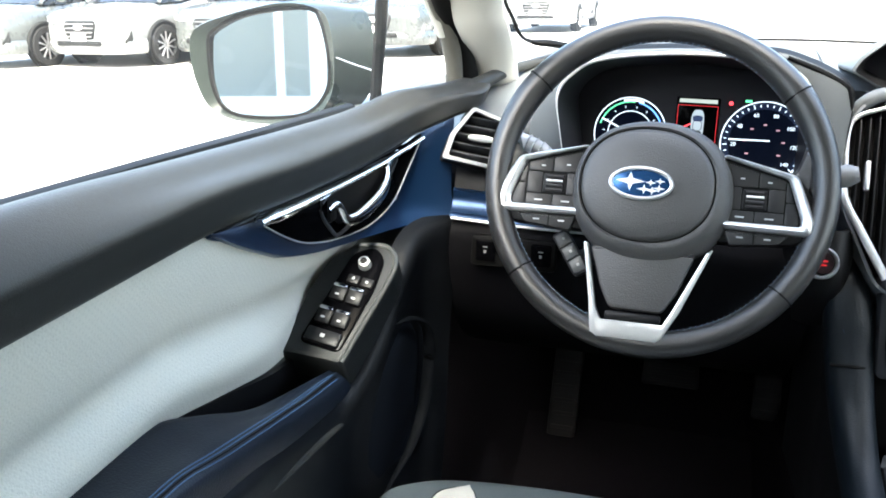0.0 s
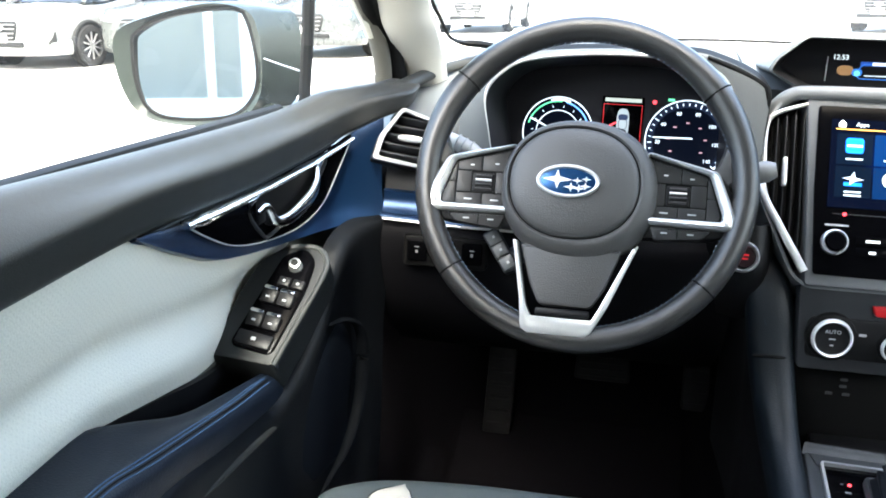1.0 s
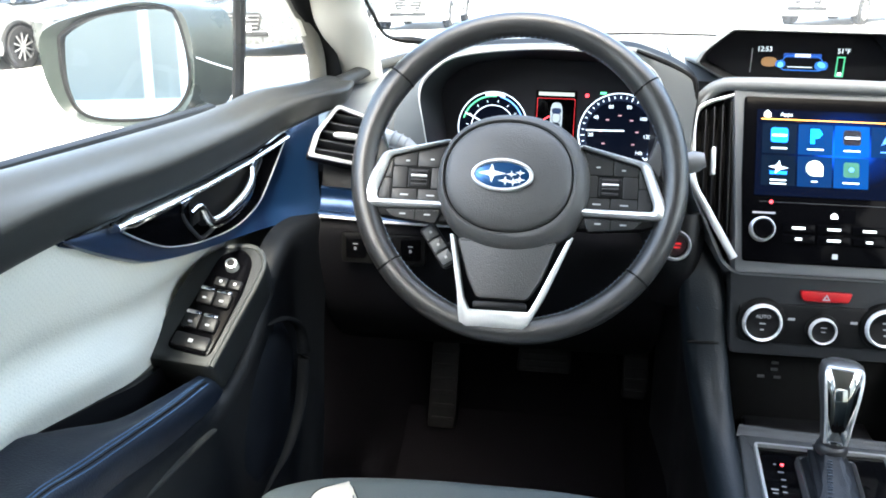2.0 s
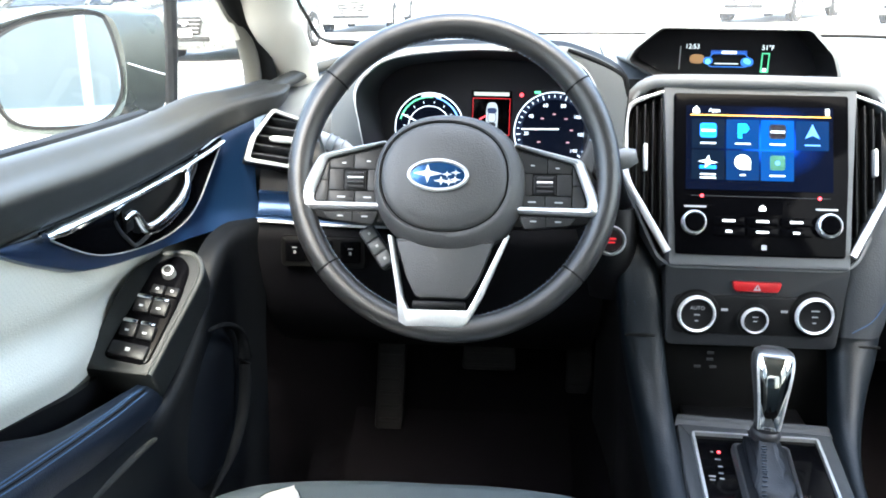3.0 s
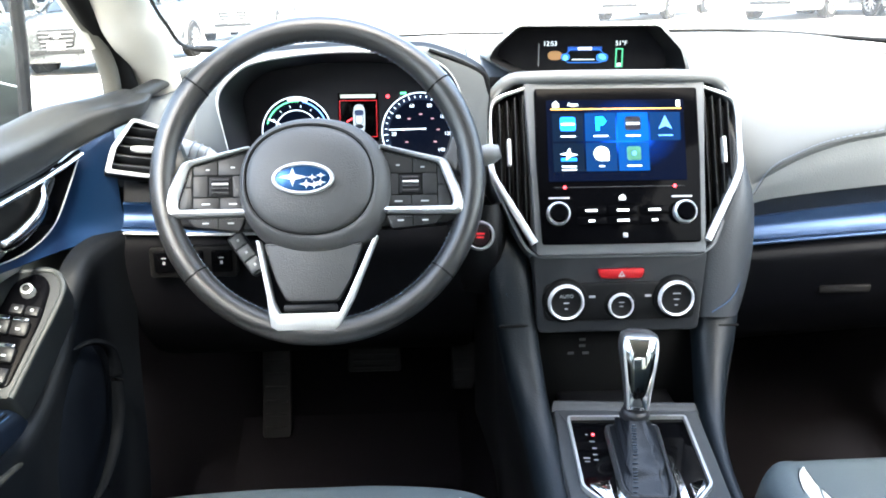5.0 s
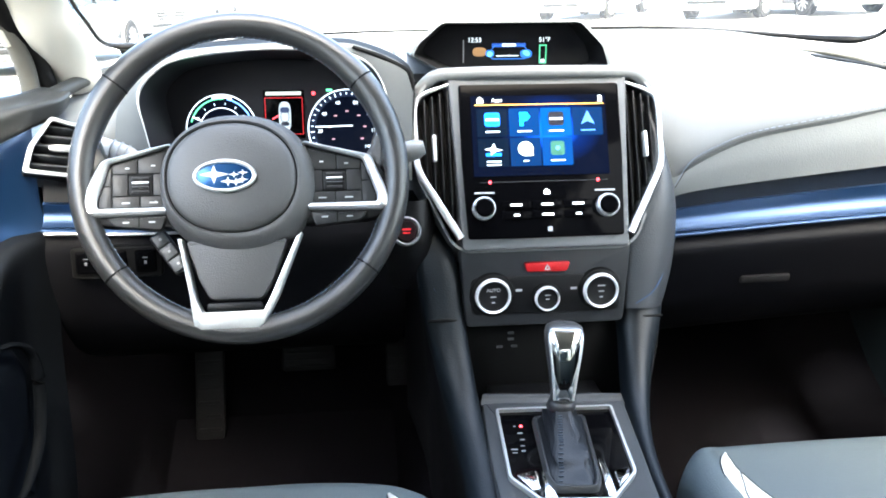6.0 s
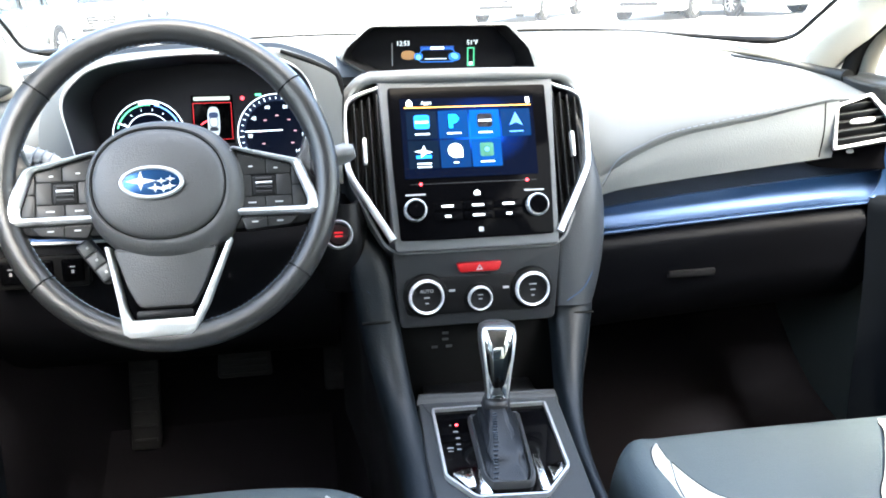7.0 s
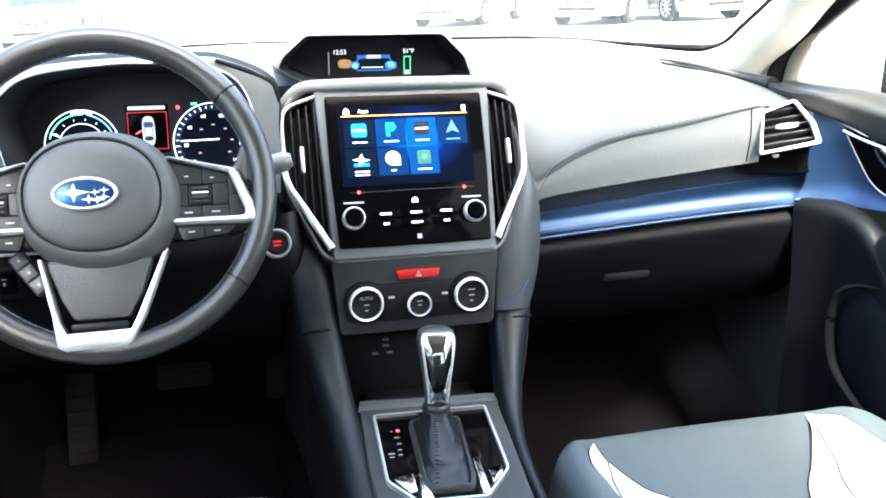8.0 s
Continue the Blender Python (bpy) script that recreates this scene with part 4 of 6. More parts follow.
# ---- centre stack ----
SK = plane_at((0.005, 0.050, 0.884), (1, 0, 0), (0, 0.402, 0.915))
stack = thing("centre_stack", (0, 0.15, 0.75), "grey centre stack framing the screen and tall vents", "centre stack")
shell = rounded([(-0.148, 0.205), (-0.163, 0.175), (-0.163, 0.085), (-0.122, -0.004), (-0.105, -0.016), (0.105, -0.016), (0.122, -0.004), (0.163, 0.085), (0.163, 0.175), (0.148, 0.205), (0.115, 0.222), (-0.115, 0.222)], 0.016)
hole = rounded([(-0.1045, 0.1985), (-0.1045, 0.10), (-0.1025, 0.05), (-0.1005, 0.0), (-0.05, -0.0005), (0.05, -0.0005), (0.1005, 0.0), (0.1025, 0.05), (0.1045, 0.10), (0.1045, 0.1985), (0.05, 0.1985), (-0.05, 0.1985)], 0.004)
part("body", put(prism(inset(shell, 0.006), -0.14, -0.062), SK), BLACK, stack)
part("side_wall", put(band(shell, inset(shell, 0.0035), -0.14, -0.011), SK), PALE, stack)
part("surround", put(prism(rounded([(-0.118, 0.222), (-0.112, 0.10), (-0.108, -0.014), (0.108, -0.014), (0.112, 0.10), (0.118, 0.222)], 0.006), -0.06, -0.003, 0.003), SK), mat("slate_screen_surround", (0.080, 0.084, 0.088), 0.5, grain=0.5, scale=900, spec=0.35), stack, "grey moulded screen surround")
part("brow", put(tube(smooth([(-0.160, 0.190, -0.03), (-0.135, 0.212, -0.012), (-0.10, 0.2145, -0.004), (0.0, 0.215, -0.002), (0.10, 0.2145, -0.004), (0.135, 0.212, -0.012), (0.160, 0.190, -0.03)], 6), 0.0085, 12, flat=0.9), SK), PALE, stack)
for s in (-1, 1):
    vo = [(s * 0.112, 0.196), (s * 0.156, 0.180), (s * 0.157, 0.092), (s * 0.109, 0.008)]
    v = part("tall_vent", put(prism(vo, -0.06, -0.034), SK), SEAL, stack, "tall air vent with upright slats")
    for i in range(4):
        x = 0.1185 + 0.0100 * i
        top, bot = 0.196 - (x - 0.112) * 0.36, (0.012 + (x - 0.109) * 1.75)
        part("slat", put(box(0.0016, top - bot, 0.018, 0.0006), SK @ lift(s * x, (top + bot) / 2, -0.018) @ pose(0, 0, 0, 0, -s * 4, 0)), BLACK, v)
    part("slider", put(box(0.005, 0.034, 0.010, 0.0015), SK @ lift(s * 0.138, 0.118, -0.006)), SATIN, v)
    edge = smooth([(s * 0.116, 0.201, -0.006), (s * 0.150, 0.189, -0.010), (s * 0.1605, 0.172, -0.012), (s * 0.161, 0.130, -0.012), (s * 0.1585, 0.092, -0.010), (s * 0.138, 0.052, -0.006), (s * 0.110, 0.002, -0.002)], 6)
    part("silver_edge", put(tube(edge, lambda t: 0.0022 + 0.0030 * t, 10, flat=0.8), SK), SATIN, v, "satin silver edge")

unit = thing("infotainment_unit", (0, 0.08, 0.9), "glossy black touch screen unit showing app tiles", "infotainment screen")
part("bezel", put(prism(hole, -0.01, 0.001, 0.001), SK), PIANO, unit)
SCREEN = mat("lit_blue_screen", (0.0012, 0.0015, 0.0024), 0.12, emit=0.19, glow=(0.01, 0.05, 0.30), spec=0.05)
n, l = SCREEN.node_tree.nodes, SCREEN.node_tree.links
gr = n.new("ShaderNodeTexGradient")
gr.gradient_type = "SPHERICAL"
mp = n.new("ShaderNodeMapping")
mp.inputs["Location"].default_value = (-0.2, -0.15, 0)
mp.inputs["Scale"].default_value = (14.0, 20.0, 1.0)
rp = n.new("ShaderNodeValToRGB")
rp.color_ramp.elements[0].color, rp.color_ramp.elements[1].color = (0.0008, 0.0018, 0.008, 1), (0.01, 0.14, 1.2, 1)
rp.color_ramp.elements[0].position = 0.05
rp.color_ramp.elements.new(0.45).color = (0.0014, 0.010, 0.075, 1)
l.new(n["Texture Coordinate"].outputs["Object"], mp.inputs["Vector"])
l.new(mp.outputs["Vector"], gr.inputs["Vector"])
l.new(gr.outputs["Fac"], rp.inputs["Fac"])
l.new(rp.outputs["Color"], n["Principled BSDF"].inputs["Emission Color"])
bm = bmesh.new()
bmesh.ops.create_grid(bm, x_segments=1, y_segments=1, size=0.5)
bmesh.ops.scale(bm, vec=(0.176, 0.104, 1), verts=bm.verts)
scr = part("screen", bm, SCREEN, unit, "lit screen with rows of blue app tiles")
scr.matrix_basis = scr.matrix_basis @ SK @ lift(-0.002, 0.131, 0.0016)


def on(x, y, z=0.0022):
    return SK @ lift(x, y, z)


LINE = lit("amber_line_light", (1.0, 0.55, 0.15), 0.25)
ICONW = lit("white_icon_light", (0.95, 0.97, 1.0), 0.3)
ICONP = lit("pale_icon_light", (0.70, 0.78, 0.86), 0.2)
TINTS = [lit("azure_icon_light", (0.03, 0.25, 0.85), 0.25), lit("cyan_icon_light", (0.03, 0.4, 0.9), 0.275), mat("dark_icon", (0.02, 0.02, 0.03), 0.4), lit("steel_icon_light", (0.12, 0.28, 0.75), 0.2)]


def flat(name, poly, m, material, label=""):
    bm = bmesh.new()
    bm.faces.new([bm.verts.new((*p, 0)) for p in poly])
    bmesh.ops.solidify(bm, geom=bm.faces[:], thickness=-0.0003)
    return part(name, put(bm, m), material, scr_parent, label)


scr_parent = unit
flat("header_line", [(-0.085, -0.0006), (0.083, -0.0006), (0.083, 0.0006), (-0.085, 0.0006)], on(0, 0.1712), LINE)
flat("home_icon", [(-0.004, -0.004), (0.004, -0.004), (0.004, 0.0008), (0.0, 0.0046), (-0.004, 0.0008)], on(-0.078, 0.1775), ICONW)
flat("phone_icon", [(-0.0024, -0.004), (0.0024, -0.004), (0.0024, 0.004), (-0.0024, 0.004)], on(0.079, 0.1775), ICONW)
writing("header_text", "Apps", 0.0068, on(-0.056, 0.1772), ICONP, unit)
for r, row in enumerate(((0, 1, 2, 3), (0, 1, 2))):
    for c in row:
        x, y = -0.0635 + 0.0415 * c, 0.148 - 0.0385 * r
        tile = rounded([(-0.0197, -0.0182), (0.0197, -0.0182), (0.0197, 0.0182), (-0.0197, 0.0182)], 0.001)
        # tiles glow most beside the lit middle of the screen
        g = math.exp(-(((x - 0.014) / 0.038) ** 2 + ((y - 0.134) / 0.028) ** 2))
        flat("tile", tile, on(x, y), mat("blue_tile_light", (0.0015, 0.002, 0.0035), 0.3, spec=0.05, emit=0.036, glow=(0.012 + 0.012 * g, 0.030 + 0.42 * g, 0.070 + 2.0 * g)), "blue app tile")
        ic = on(x, y + 0.004, 0.0028)
        if r == 0:
            if c == 3:
                flat("icon", [(-0.009, -0.008), (0.0, -0.004), (0.009, -0.008), (0.0, 0.010)], ic, TINTS[3])
            elif c == 1:
                flat("icon", [(-0.006, -0.009), (-0.001, -0.009), (-0.001, -0.003), (0.004, -0.002), (0.008, 0.003), (0.004, 0.009), (-0.006, 0.009)], ic, TINTS[1])
            else:
                flat("icon", rounded([(-0.010, -0.009), (0.010, -0.009), (0.010, 0.009), (-0.010, 0.009)], 0.004), ic, TINTS[0 if c == 0 else 2])
                flat("icon_bar", [(-0.0085, -0.0016), (0.0085, -0.0016), (0.0085, 0.0010), (-0.0085, 0.0010)], on(x, y + 0.004, 0.0034), ICONP)
                if c == 0:
                    for k in (-1, 1):
                        flat("icon_bar", [(-0.008, -0.001), (0.008, -0.001), (0.008, 0.0012), (-0.008, 0.0012)], on(x, y + 0.004 + 0.0052 * k, 0.0034), TINTS[1])
        else:
            if c == 0:
                flat("icon", [(-0.012, 0.0), (-0.003, 0.002), (0.001, 0.008), (0.003, 0.001), (0.012, -0.001), (0.003, -0.003), (-0.004, -0.008), (-0.003, -0.002)], ic, ICONP)
                flat("icon_bar", [(-0.010, -0.0030), (0.010, -0.0030), (0.010, 0.0012), (-0.010, 0.0012)], on(x, y - 0.002, 0.0026), TINTS[0])
            elif c == 1:
                cream = lit("cream_icon_light", (0.62, 0.66, 0.55), 0.28)
                flat("icon", oval(0.010, 0.0095, 24), ic, cream)
                flat("icon_bar", [(0.0, -0.0092), (0.0096, -0.0092), (0.0096, 0.0), (0.0, 0.0)], on(x, y + 0.004, 0.0027), cream)
            else:
                flat("icon", rounded([(-0.009, -0.009), (0.009, -0.009), (0.009, 0.009), (-0.009, 0.009)], 0.003), ic, lit("dim_green_icon_light", (0.06, 0.17, 0.12), 0.15))
                flat("icon_bar", oval(0.003, 0.003, 14), on(x, y + 0.004, 0.0034), TINTS[3])
        for k in range(2 if (r == 1 and c == 0) else 1):
            w = 0.011 if not (r and c == 1) else 0.004
            flat("caption", [(-w * 0.85, -0.0009), (w * 0.85, -0.0009), (w * 0.85, 0.0009), (-w * 0.85, 0.0009)], on(x, y - 0.0118 - 0.0042 * k, 0.0028), ICONP if not (r == 0 and c == 3) else TINTS[3])
for s in (-1, 1):
    part("red_lamp", put(lathe([(0, 0.001), (0.0022, 0.001), (0.0022, -0.001)], 14), on(s * 0.070, 0.0715, 0.001)), REDGLOW, unit)
    kn = part("knob", put(lathe([(0.0, 0.013), (0.0095, 0.013), (0.011, 0.011), (0.0115, 0.0)], 36), on(s * 0.080, 0.038, 0.001)), PIANO, unit, "black knob in a chrome ring")
    part("ring", put(lathe([(0.0112, 0.0), (0.0112, 0.0085), (0.0125, 0.0105), (0.0145, 0.0085), (0.0148, 0.0)], 36), on(s * 0.080, 0.038, 0.001)), SATIN, kn)
    part("marking", put(box(0.026, 0.0022, 0.0004), on(s * 0.078, 0.058)), MARK, unit)
part("seam", put(box(0.166, 0.0008, 0.0006), on(0.0, 0.0715, 0.0012)), CHAR, unit)
part("home_key", put(prism(rounded([(-0.024, -0.0075), (0.024, -0.0075), (0.024, 0.0075), (-0.024, 0.0075)], 0.001), 0, 0.001), on(0.002, 0.0575, 0.0006)), PIANO, unit)
flat("home_icon", [(-0.004, -0.003), (0.004, -0.003), (0.004, 0.001), (0.0, 0.004), (-0.004, 0.001)], on(0.002, 0.0575, 0.0026), ICONW)
for r, y in enumerate((0.0415, 0.0285)):
    for c in (-1, 0, 1):
        key = part("key", put(prism(rounded([(-0.0185, -0.0052), (0.0185, -0.0052), (0.0185, 0.0052), (-0.0185, 0.0052)], 0.001), 0, 0.0022, 0.0006), on(0.002 + 0.040 * c, y, 0.0008)), PIANO, unit)
        w = 0.0150 if r == 0 or c == 0 else 0.0075
        part("marking", put(box(w, 0.0026, 0.0004), on(0.002 + 0.040 * c, y, 0.0032)), ICONW, key)
part("nameplate", put(box(0.006, 0.006, 0.0004), on(0.004, 0.010)), MARK, unit)

# hooded information display above
hd = thing("information_display", (0, 0.22, 1.09), "black hooded information display on the dash top", "display")
HF = plane_at((-0.018, 0.165, 1.077), (1, 0, 0), (0, 0.0, 1))
ho = [(-0.140, 0.022), (-0.132, 0.038), (-0.100, 0.0665), (0.088, 0.0665), (0.120, 0.034), (0.130, 0.006), (0.118, -0.002), (-0.095, -0.002)]
ho = rounded(ho, 0.006)
back = [(p[0] * 0.95, -0.005 + p[1] * 0.5) for p in ho]
inn = [(p[0] * 0.965 - 0.001, 0.002 + p[1] * 0.93) for p in ho]
deep = [(p[0] * 0.86, 0.004 + p[1] * 0.84) for p in ho]
part("hood", put(grid([[(*p, -0.22) for p in back], [(*p, 0.0) for p in ho], [(*p, 0.002) for p in inn]], wrap_u=True), HF), SOFT, hd, "grey outer hood")
part("hood_lining", put(grid([[(*p, 0.002) for p in inn], [(*p, -0.045) for p in deep]], wrap_u=True), HF), BLACK, hd)
part("glass", put(prism(deep, -0.052, -0.043), HF), mat("smoked_display_lens", (0.008, 0.008, 0.010), 0.2, spec=0.15, vary=0.1), hd)


def onh(x, y, z=-0.0425):
    return HF @ lift(x, y, z)


ORG, SKY = lit("orange_picture_light", (0.24, 0.135, 0.065), 0.14), lit("blue_picture_light", (0.03, 0.13, 0.50), 0.16)
writing("clock", "12:53", 0.0085, onh(-0.049, 0.0375), ICONP, hd, "lit clock digits")
writing("thermometer", "51°F", 0.0085, onh(0.047, 0.0375), ICONP, hd, "lit temperature digits")
part("scale", put(box(0.0012, 0.030, 0.0004), onh(-0.064, 0.023)), MARK, hd)
part("battery", put(band([(0.040, 0.006), (0.050, 0.006), (0.050, 0.031), (0.040, 0.031)], [(0.0414, 0.0075), (0.0486, 0.0075), (0.0486, 0.0295), (0.0414, 0.0295)], -0.0428, -0.0422), HF), lit("dim_green_light", (0.10, 0.50, 0.26), 0.16), hd)
part("picture", put(prism(oval(0.0095, 0.0060, 24, 2.6), -0.0428, -0.0422), HF @ lift(-0.042, 0.022)), ORG, hd)
part("picture", put(prism(oval(0.006, 0.0045, 24, 2.6), -0.0428, -0.0420), HF @ lift(-0.028, 0.020)), SKY, hd)
q = rounded([(-0.026, 0.012), (0.022, 0.012), (0.028, 0.020), (0.018, 0.031), (-0.022, 0.031), (-0.03, 0.02)], 0.004)
part("picture", put(band(q, inset(q, 0.0011), -0.0428, -0.0422), HF), SKY, hd)
part("picture", put(prism(oval(0.008, 0.0055, 24, 2.6), -0.0428, -0.0421), HF @ lift(0.022, 0.019)), SKY, hd)
part("caption", put(box(0.019, 0.0036, 0.0004), onh(-0.002, 0.0310, -0.0418)), ICONP, hd)
part("picture", put(box(0.046, 0.0050, 0.0004), onh(-0.002, 0.0308)), lit("deep_blue_picture_light", (0.02, 0.06, 0.28), 0.14), hd)
part("picture", put(box(0.030, 0.0010, 0.0004), onh(-0.004, 0.0165)), ICONP, hd)
part("picture", put(box(0.005, 0.004, 0.0004), onh(0.045, 0.0095)), ICONP, hd)
part("picture", put(prism(oval(0.0035, 0.0035, 18), -0.0422, -0.0418), HF @ lift(-0.028, 0.019)), lit("cyan_picture_light", (0.15, 0.5, 0.9), 0.2), hd)
part("picture", put(prism(oval(0.0052, 0.0034, 18), -0.0422, -0.0418), HF @ lift(0.022, 0.020) @ pose(0, 0, 0, 0, 0, -25)), lit("cyan_picture_light", (0.12, 0.42, 0.9), 0.2), hd)

# climate panel
KNOBRING = mat("bright_silver_ring", (0.86, 0.87, 0.87), 0.3, metal=0.45)
CP = plane_at((0.006, 0.047, 0.808), (1, 0, 0), (0, 0.10, 1))
cp = thing("climate_panel", (0, 0.06, 0.77), "dark climate panel with three silver-ringed knobs", "climate control")
part("panel", put(prism(rounded([(-0.112, 0.062), (-0.104, -0.042), (0.104, -0.042), (0.112, 0.062)], 0.008), -0.03, -0.004, 0.003), CP), CHAR, cp)
part("inlay", put(prism(rounded([(-0.098, 0.024), (-0.098, -0.026), (0.098, -0.026), (0.098, 0.024)], 0.012), -0.01, -0.001, 0.002), CP), BLACK, cp)
for x, y, r in ((-0.0705, 0.001, 0.0235), (0.0, -0.005, 0.0165), (0.0705, 0.003, 0.0235)):
    m = CP @ lift(x, y)
    kn = part("knob", put(lathe([(0.0, 0.0070), (r * 0.70, 0.0070), (r * 0.80, 0.0078), (r * 0.845, 0.004)], 40), m), BLACK, cp, "round climate knob with a silver ring")
    part("ring", put(lathe([(r * 0.835, 0.0), (r * 0.84, 0.0085), (r * 0.90, 0.0100), (r * 0.97, 0.0080), (r, 0.0)], 40), m), KNOBRING, kn)
    part("collar", put(lathe([(r * 1.0, 0.004), (r * 1.18, 0.002), (r * 1.24, -0.004)], 40), m), SEAL, kn)
    for k in range(3 if r > 0.02 else 2):
        if k or x > -0.01:
            part("marking", put(box(r * (0.42 - 0.12 * k), r * 0.07, 0.0004), m @ lift(0, r * (0.30 - 0.32 * k), 0.0072)), MARK, kn)
        else:
            writing("legend", "AUTO", r * 0.27, m @ lift(0, r * 0.34, 0.0072), MARK, kn)
for x in (-0.036, 0.036):
    part("marking", put(box(0.008, 0.003, 0.0005), CP @ lift(x, 0.006, -0.0008)), MARK, cp)
hz = part("hazard_button", put(prism(rounded([(-0.030, 0.042), (-0.026, 0.030), (0.026, 0.030), (0.030, 0.042)], 0.003), -0.004, 0.003, 0.0015), CP), mat("red_hazard_plastic", (0.35, 0.010, 0.014), 0.3), cp, "red hazard light button")
part("triangle", put(band([(-0.0045, 0.0325), (0.0045, 0.0325), (0.0, 0.0402)], [(-0.002, 0.034), (0.002, 0.034), (0.0, 0.0378)], 0.003, 0.0036), CP), MARK, hz)
def lerp(t, table):
    """Straight-line reading of a table of (key, value)."""
    for (a, p), (b, q) in zip(table, table[1:]):
        if t <= b:
            return p + (q - p) * max(0.0, (t - a) / (b - a))
    return table[-1][1]



# ---- centre console ----
con = thing("centre_console", (0, -0.2, 0.45), "dark navy centre console with padded sides", "centre console")
SIDES = {
    1: ((0.075, 0.800, 0.117, 0.172), (0.062, 0.780, 0.116, 0.168), (0.047, 0.755, 0.116, 0.161), (0.028, 0.726, 0.114, 0.150), (-0.006, 0.690, 0.109, 0.137), (-0.055, 0.667, 0.103, 0.123), (-0.12, 0.652, 0.096, 0.113), (-0.22, 0.638, 0.092, 0.106), (-0.40, 0.62, 0.08, 0.095)),
    -1: ((0.17, 0.92, 0.150, 0.178), (0.09, 0.88, 0.120, 0.160), (0.065, 0.84, 0.108, 0.154), (0.052, 0.79, 0.103, 0.146), (0.032, 0.735, 0.096, 0.134), (-0.004, 0.694, 0.091, 0.124), (-0.055, 0.670, 0.088, 0.119), (-0.12, 0.654, 0.086, 0.117), (-0.22, 0.640, 0.087, 0.118), (-0.40, 0.63, 0.10, 0.125)),
}
for s, rows in SIDES.items():
    # padded side running from the stack down to the deck and back along it
    secs, skirt = [], []
    for y, z, x0, x1 in rows:
        secs.append([(s * (x0 - 0.006), y + 0.02, z - 0.02), (s * x0, y + 0.003, z - 0.004), (s * (x0 + x1) / 2, y - 0.002, z), (s * x1, y + 0.006, z - 0.008), (s * (x1 + 0.002), y + 0.018, z - 0.035), (s * (x1 - 0.003), y + 0.022, z - 0.06)])
        skirt.append([(s * (x1 - 0.002), y + 0.018, z - 0.05), (s * (x1 - 0.010), y + 0.024, z - 0.16), (s * (x1 - 0.014), y + 0.024, z - 0.34)])
    sd = part("side_pad", skin(secs, 3, 4, thick=0.008), NAVY, con, "padded dark leather side")
    part("skirt", skin(skirt, 3, 4, thick=0.006), BLACK, con)
    y, z, x0, x1 = rows[3 if s < 0 else 1]
    part("seam", tube(smooth([(s * (x0 - 0.002), y + 0.002, z - 0.016), (s * (x0 + x1) / 2, y - 0.0075, z - 0.012), (s * (x1 + 0.001), y + 0.001, z - 0.016)], 6), 0.0020, 6), SEAL, sd)
    part("stitching", tube(smooth([(s * (x0 + 0.012), y + 0.001, z + 0.002), (s * (x1 - 0.010), y + 0.006, z + 0.022), (s * (x1 - 0.002), y + 0.016, z + 0.045)], 6), 0.0008, 5), STITCH, sd)
# leather shoulder that carries the dash down beside the screen to the console
sh = []
for y, z, x0, x1 in ((0.150, 1.035, 0.150, 0.172), (0.112, 0.990, 0.158, 0.178), (0.088, 0.950, 0.150, 0.186), (0.074, 0.915, 0.134, 0.190), (0.064, 0.875, 0.118, 0.189), (0.056, 0.835, 0.116, 0.184), (0.050, 0.800, 0.116, 0.176), (0.046, 0.783, 0.116, 0.170)):
    sh.append([(x0 - 0.004, y + 0.02, z - 0.008), (x0, y + 0.004, z - 0.001), (x0 * 0.6 + x1 * 0.4, y - 0.001, z), (x0 * 0.25 + x1 * 0.75, y + 0.006, z - 0.002), (x1, y + 0.026, z - 0.006), (x1 + 0.001, y + 0.060, z - 0.014)])
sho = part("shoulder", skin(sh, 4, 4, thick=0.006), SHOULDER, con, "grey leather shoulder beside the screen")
part("stitching", tube(smooth([(0.126, 0.0455, 0.790), (0.150, 0.0490, 0.806), (0.168, 0.0640, 0.830), (0.178, 0.0790, 0.862)], 6), 0.0008, 5), STITCH, sho)
part("bin_back", put(box(0.26, 0.01, 0.14, 0.003), pose(0, 0.085, 0.705, -6, 0, 0)), SEAL, con)
part("bin_floor", put(box(0.15, 0.10, 0.01, 0.003), pose(0.010, 0.04, 0.662)), BLACK, con)
for x, z in ((-0.033, 0.742), (-0.033, 0.733), (-0.048, 0.7225), (-0.028, 0.7225)):
    part("socket_marking", put(box(0.008, 0.002, 0.0030), pose(x, 0.0785, z, -6, 0, 0)), mat("dull_grey_marking", (0.055, 0.056, 0.058), 0.5), con)
GP = plane_at((-0.004, -0.10, 0.664), (1, -0.10, 0), (0.10, 1, 0.10))
deck = rounded([(-0.089, 0.108), (-0.086, -0.01), (-0.079, -0.10), (-0.085, -0.35), (0.100, -0.35), (0.0985, -0.10), (0.0975, 0.0), (0.096, 0.112)], 0.006)
DECK = mat("grey_deck_plastic", (0.038, 0.041, 0.044), 0.5, grain=0.5, scale=1000, spec=0.30)
part("deck", put(prism(deck, -0.03, 0.0, 0.006), GP), DECK, con, "grey plastic console deck")
# ledge rising from the deck to the bin behind it
part("ledge", put(skin([[(x0, 0.106, -0.004), (x0 * 0.99, 0.112, -0.0015), (x0 * 0.98, 0.115, 0.0), (x0 * 0.97, 0.118, 0.003), (x0 * 0.96, 0.122, 0.003)] for x0 in (-0.090, -0.05, 0.0, 0.05, 0.097)], 3, 3, thick=0.004), GP), DECK, con)

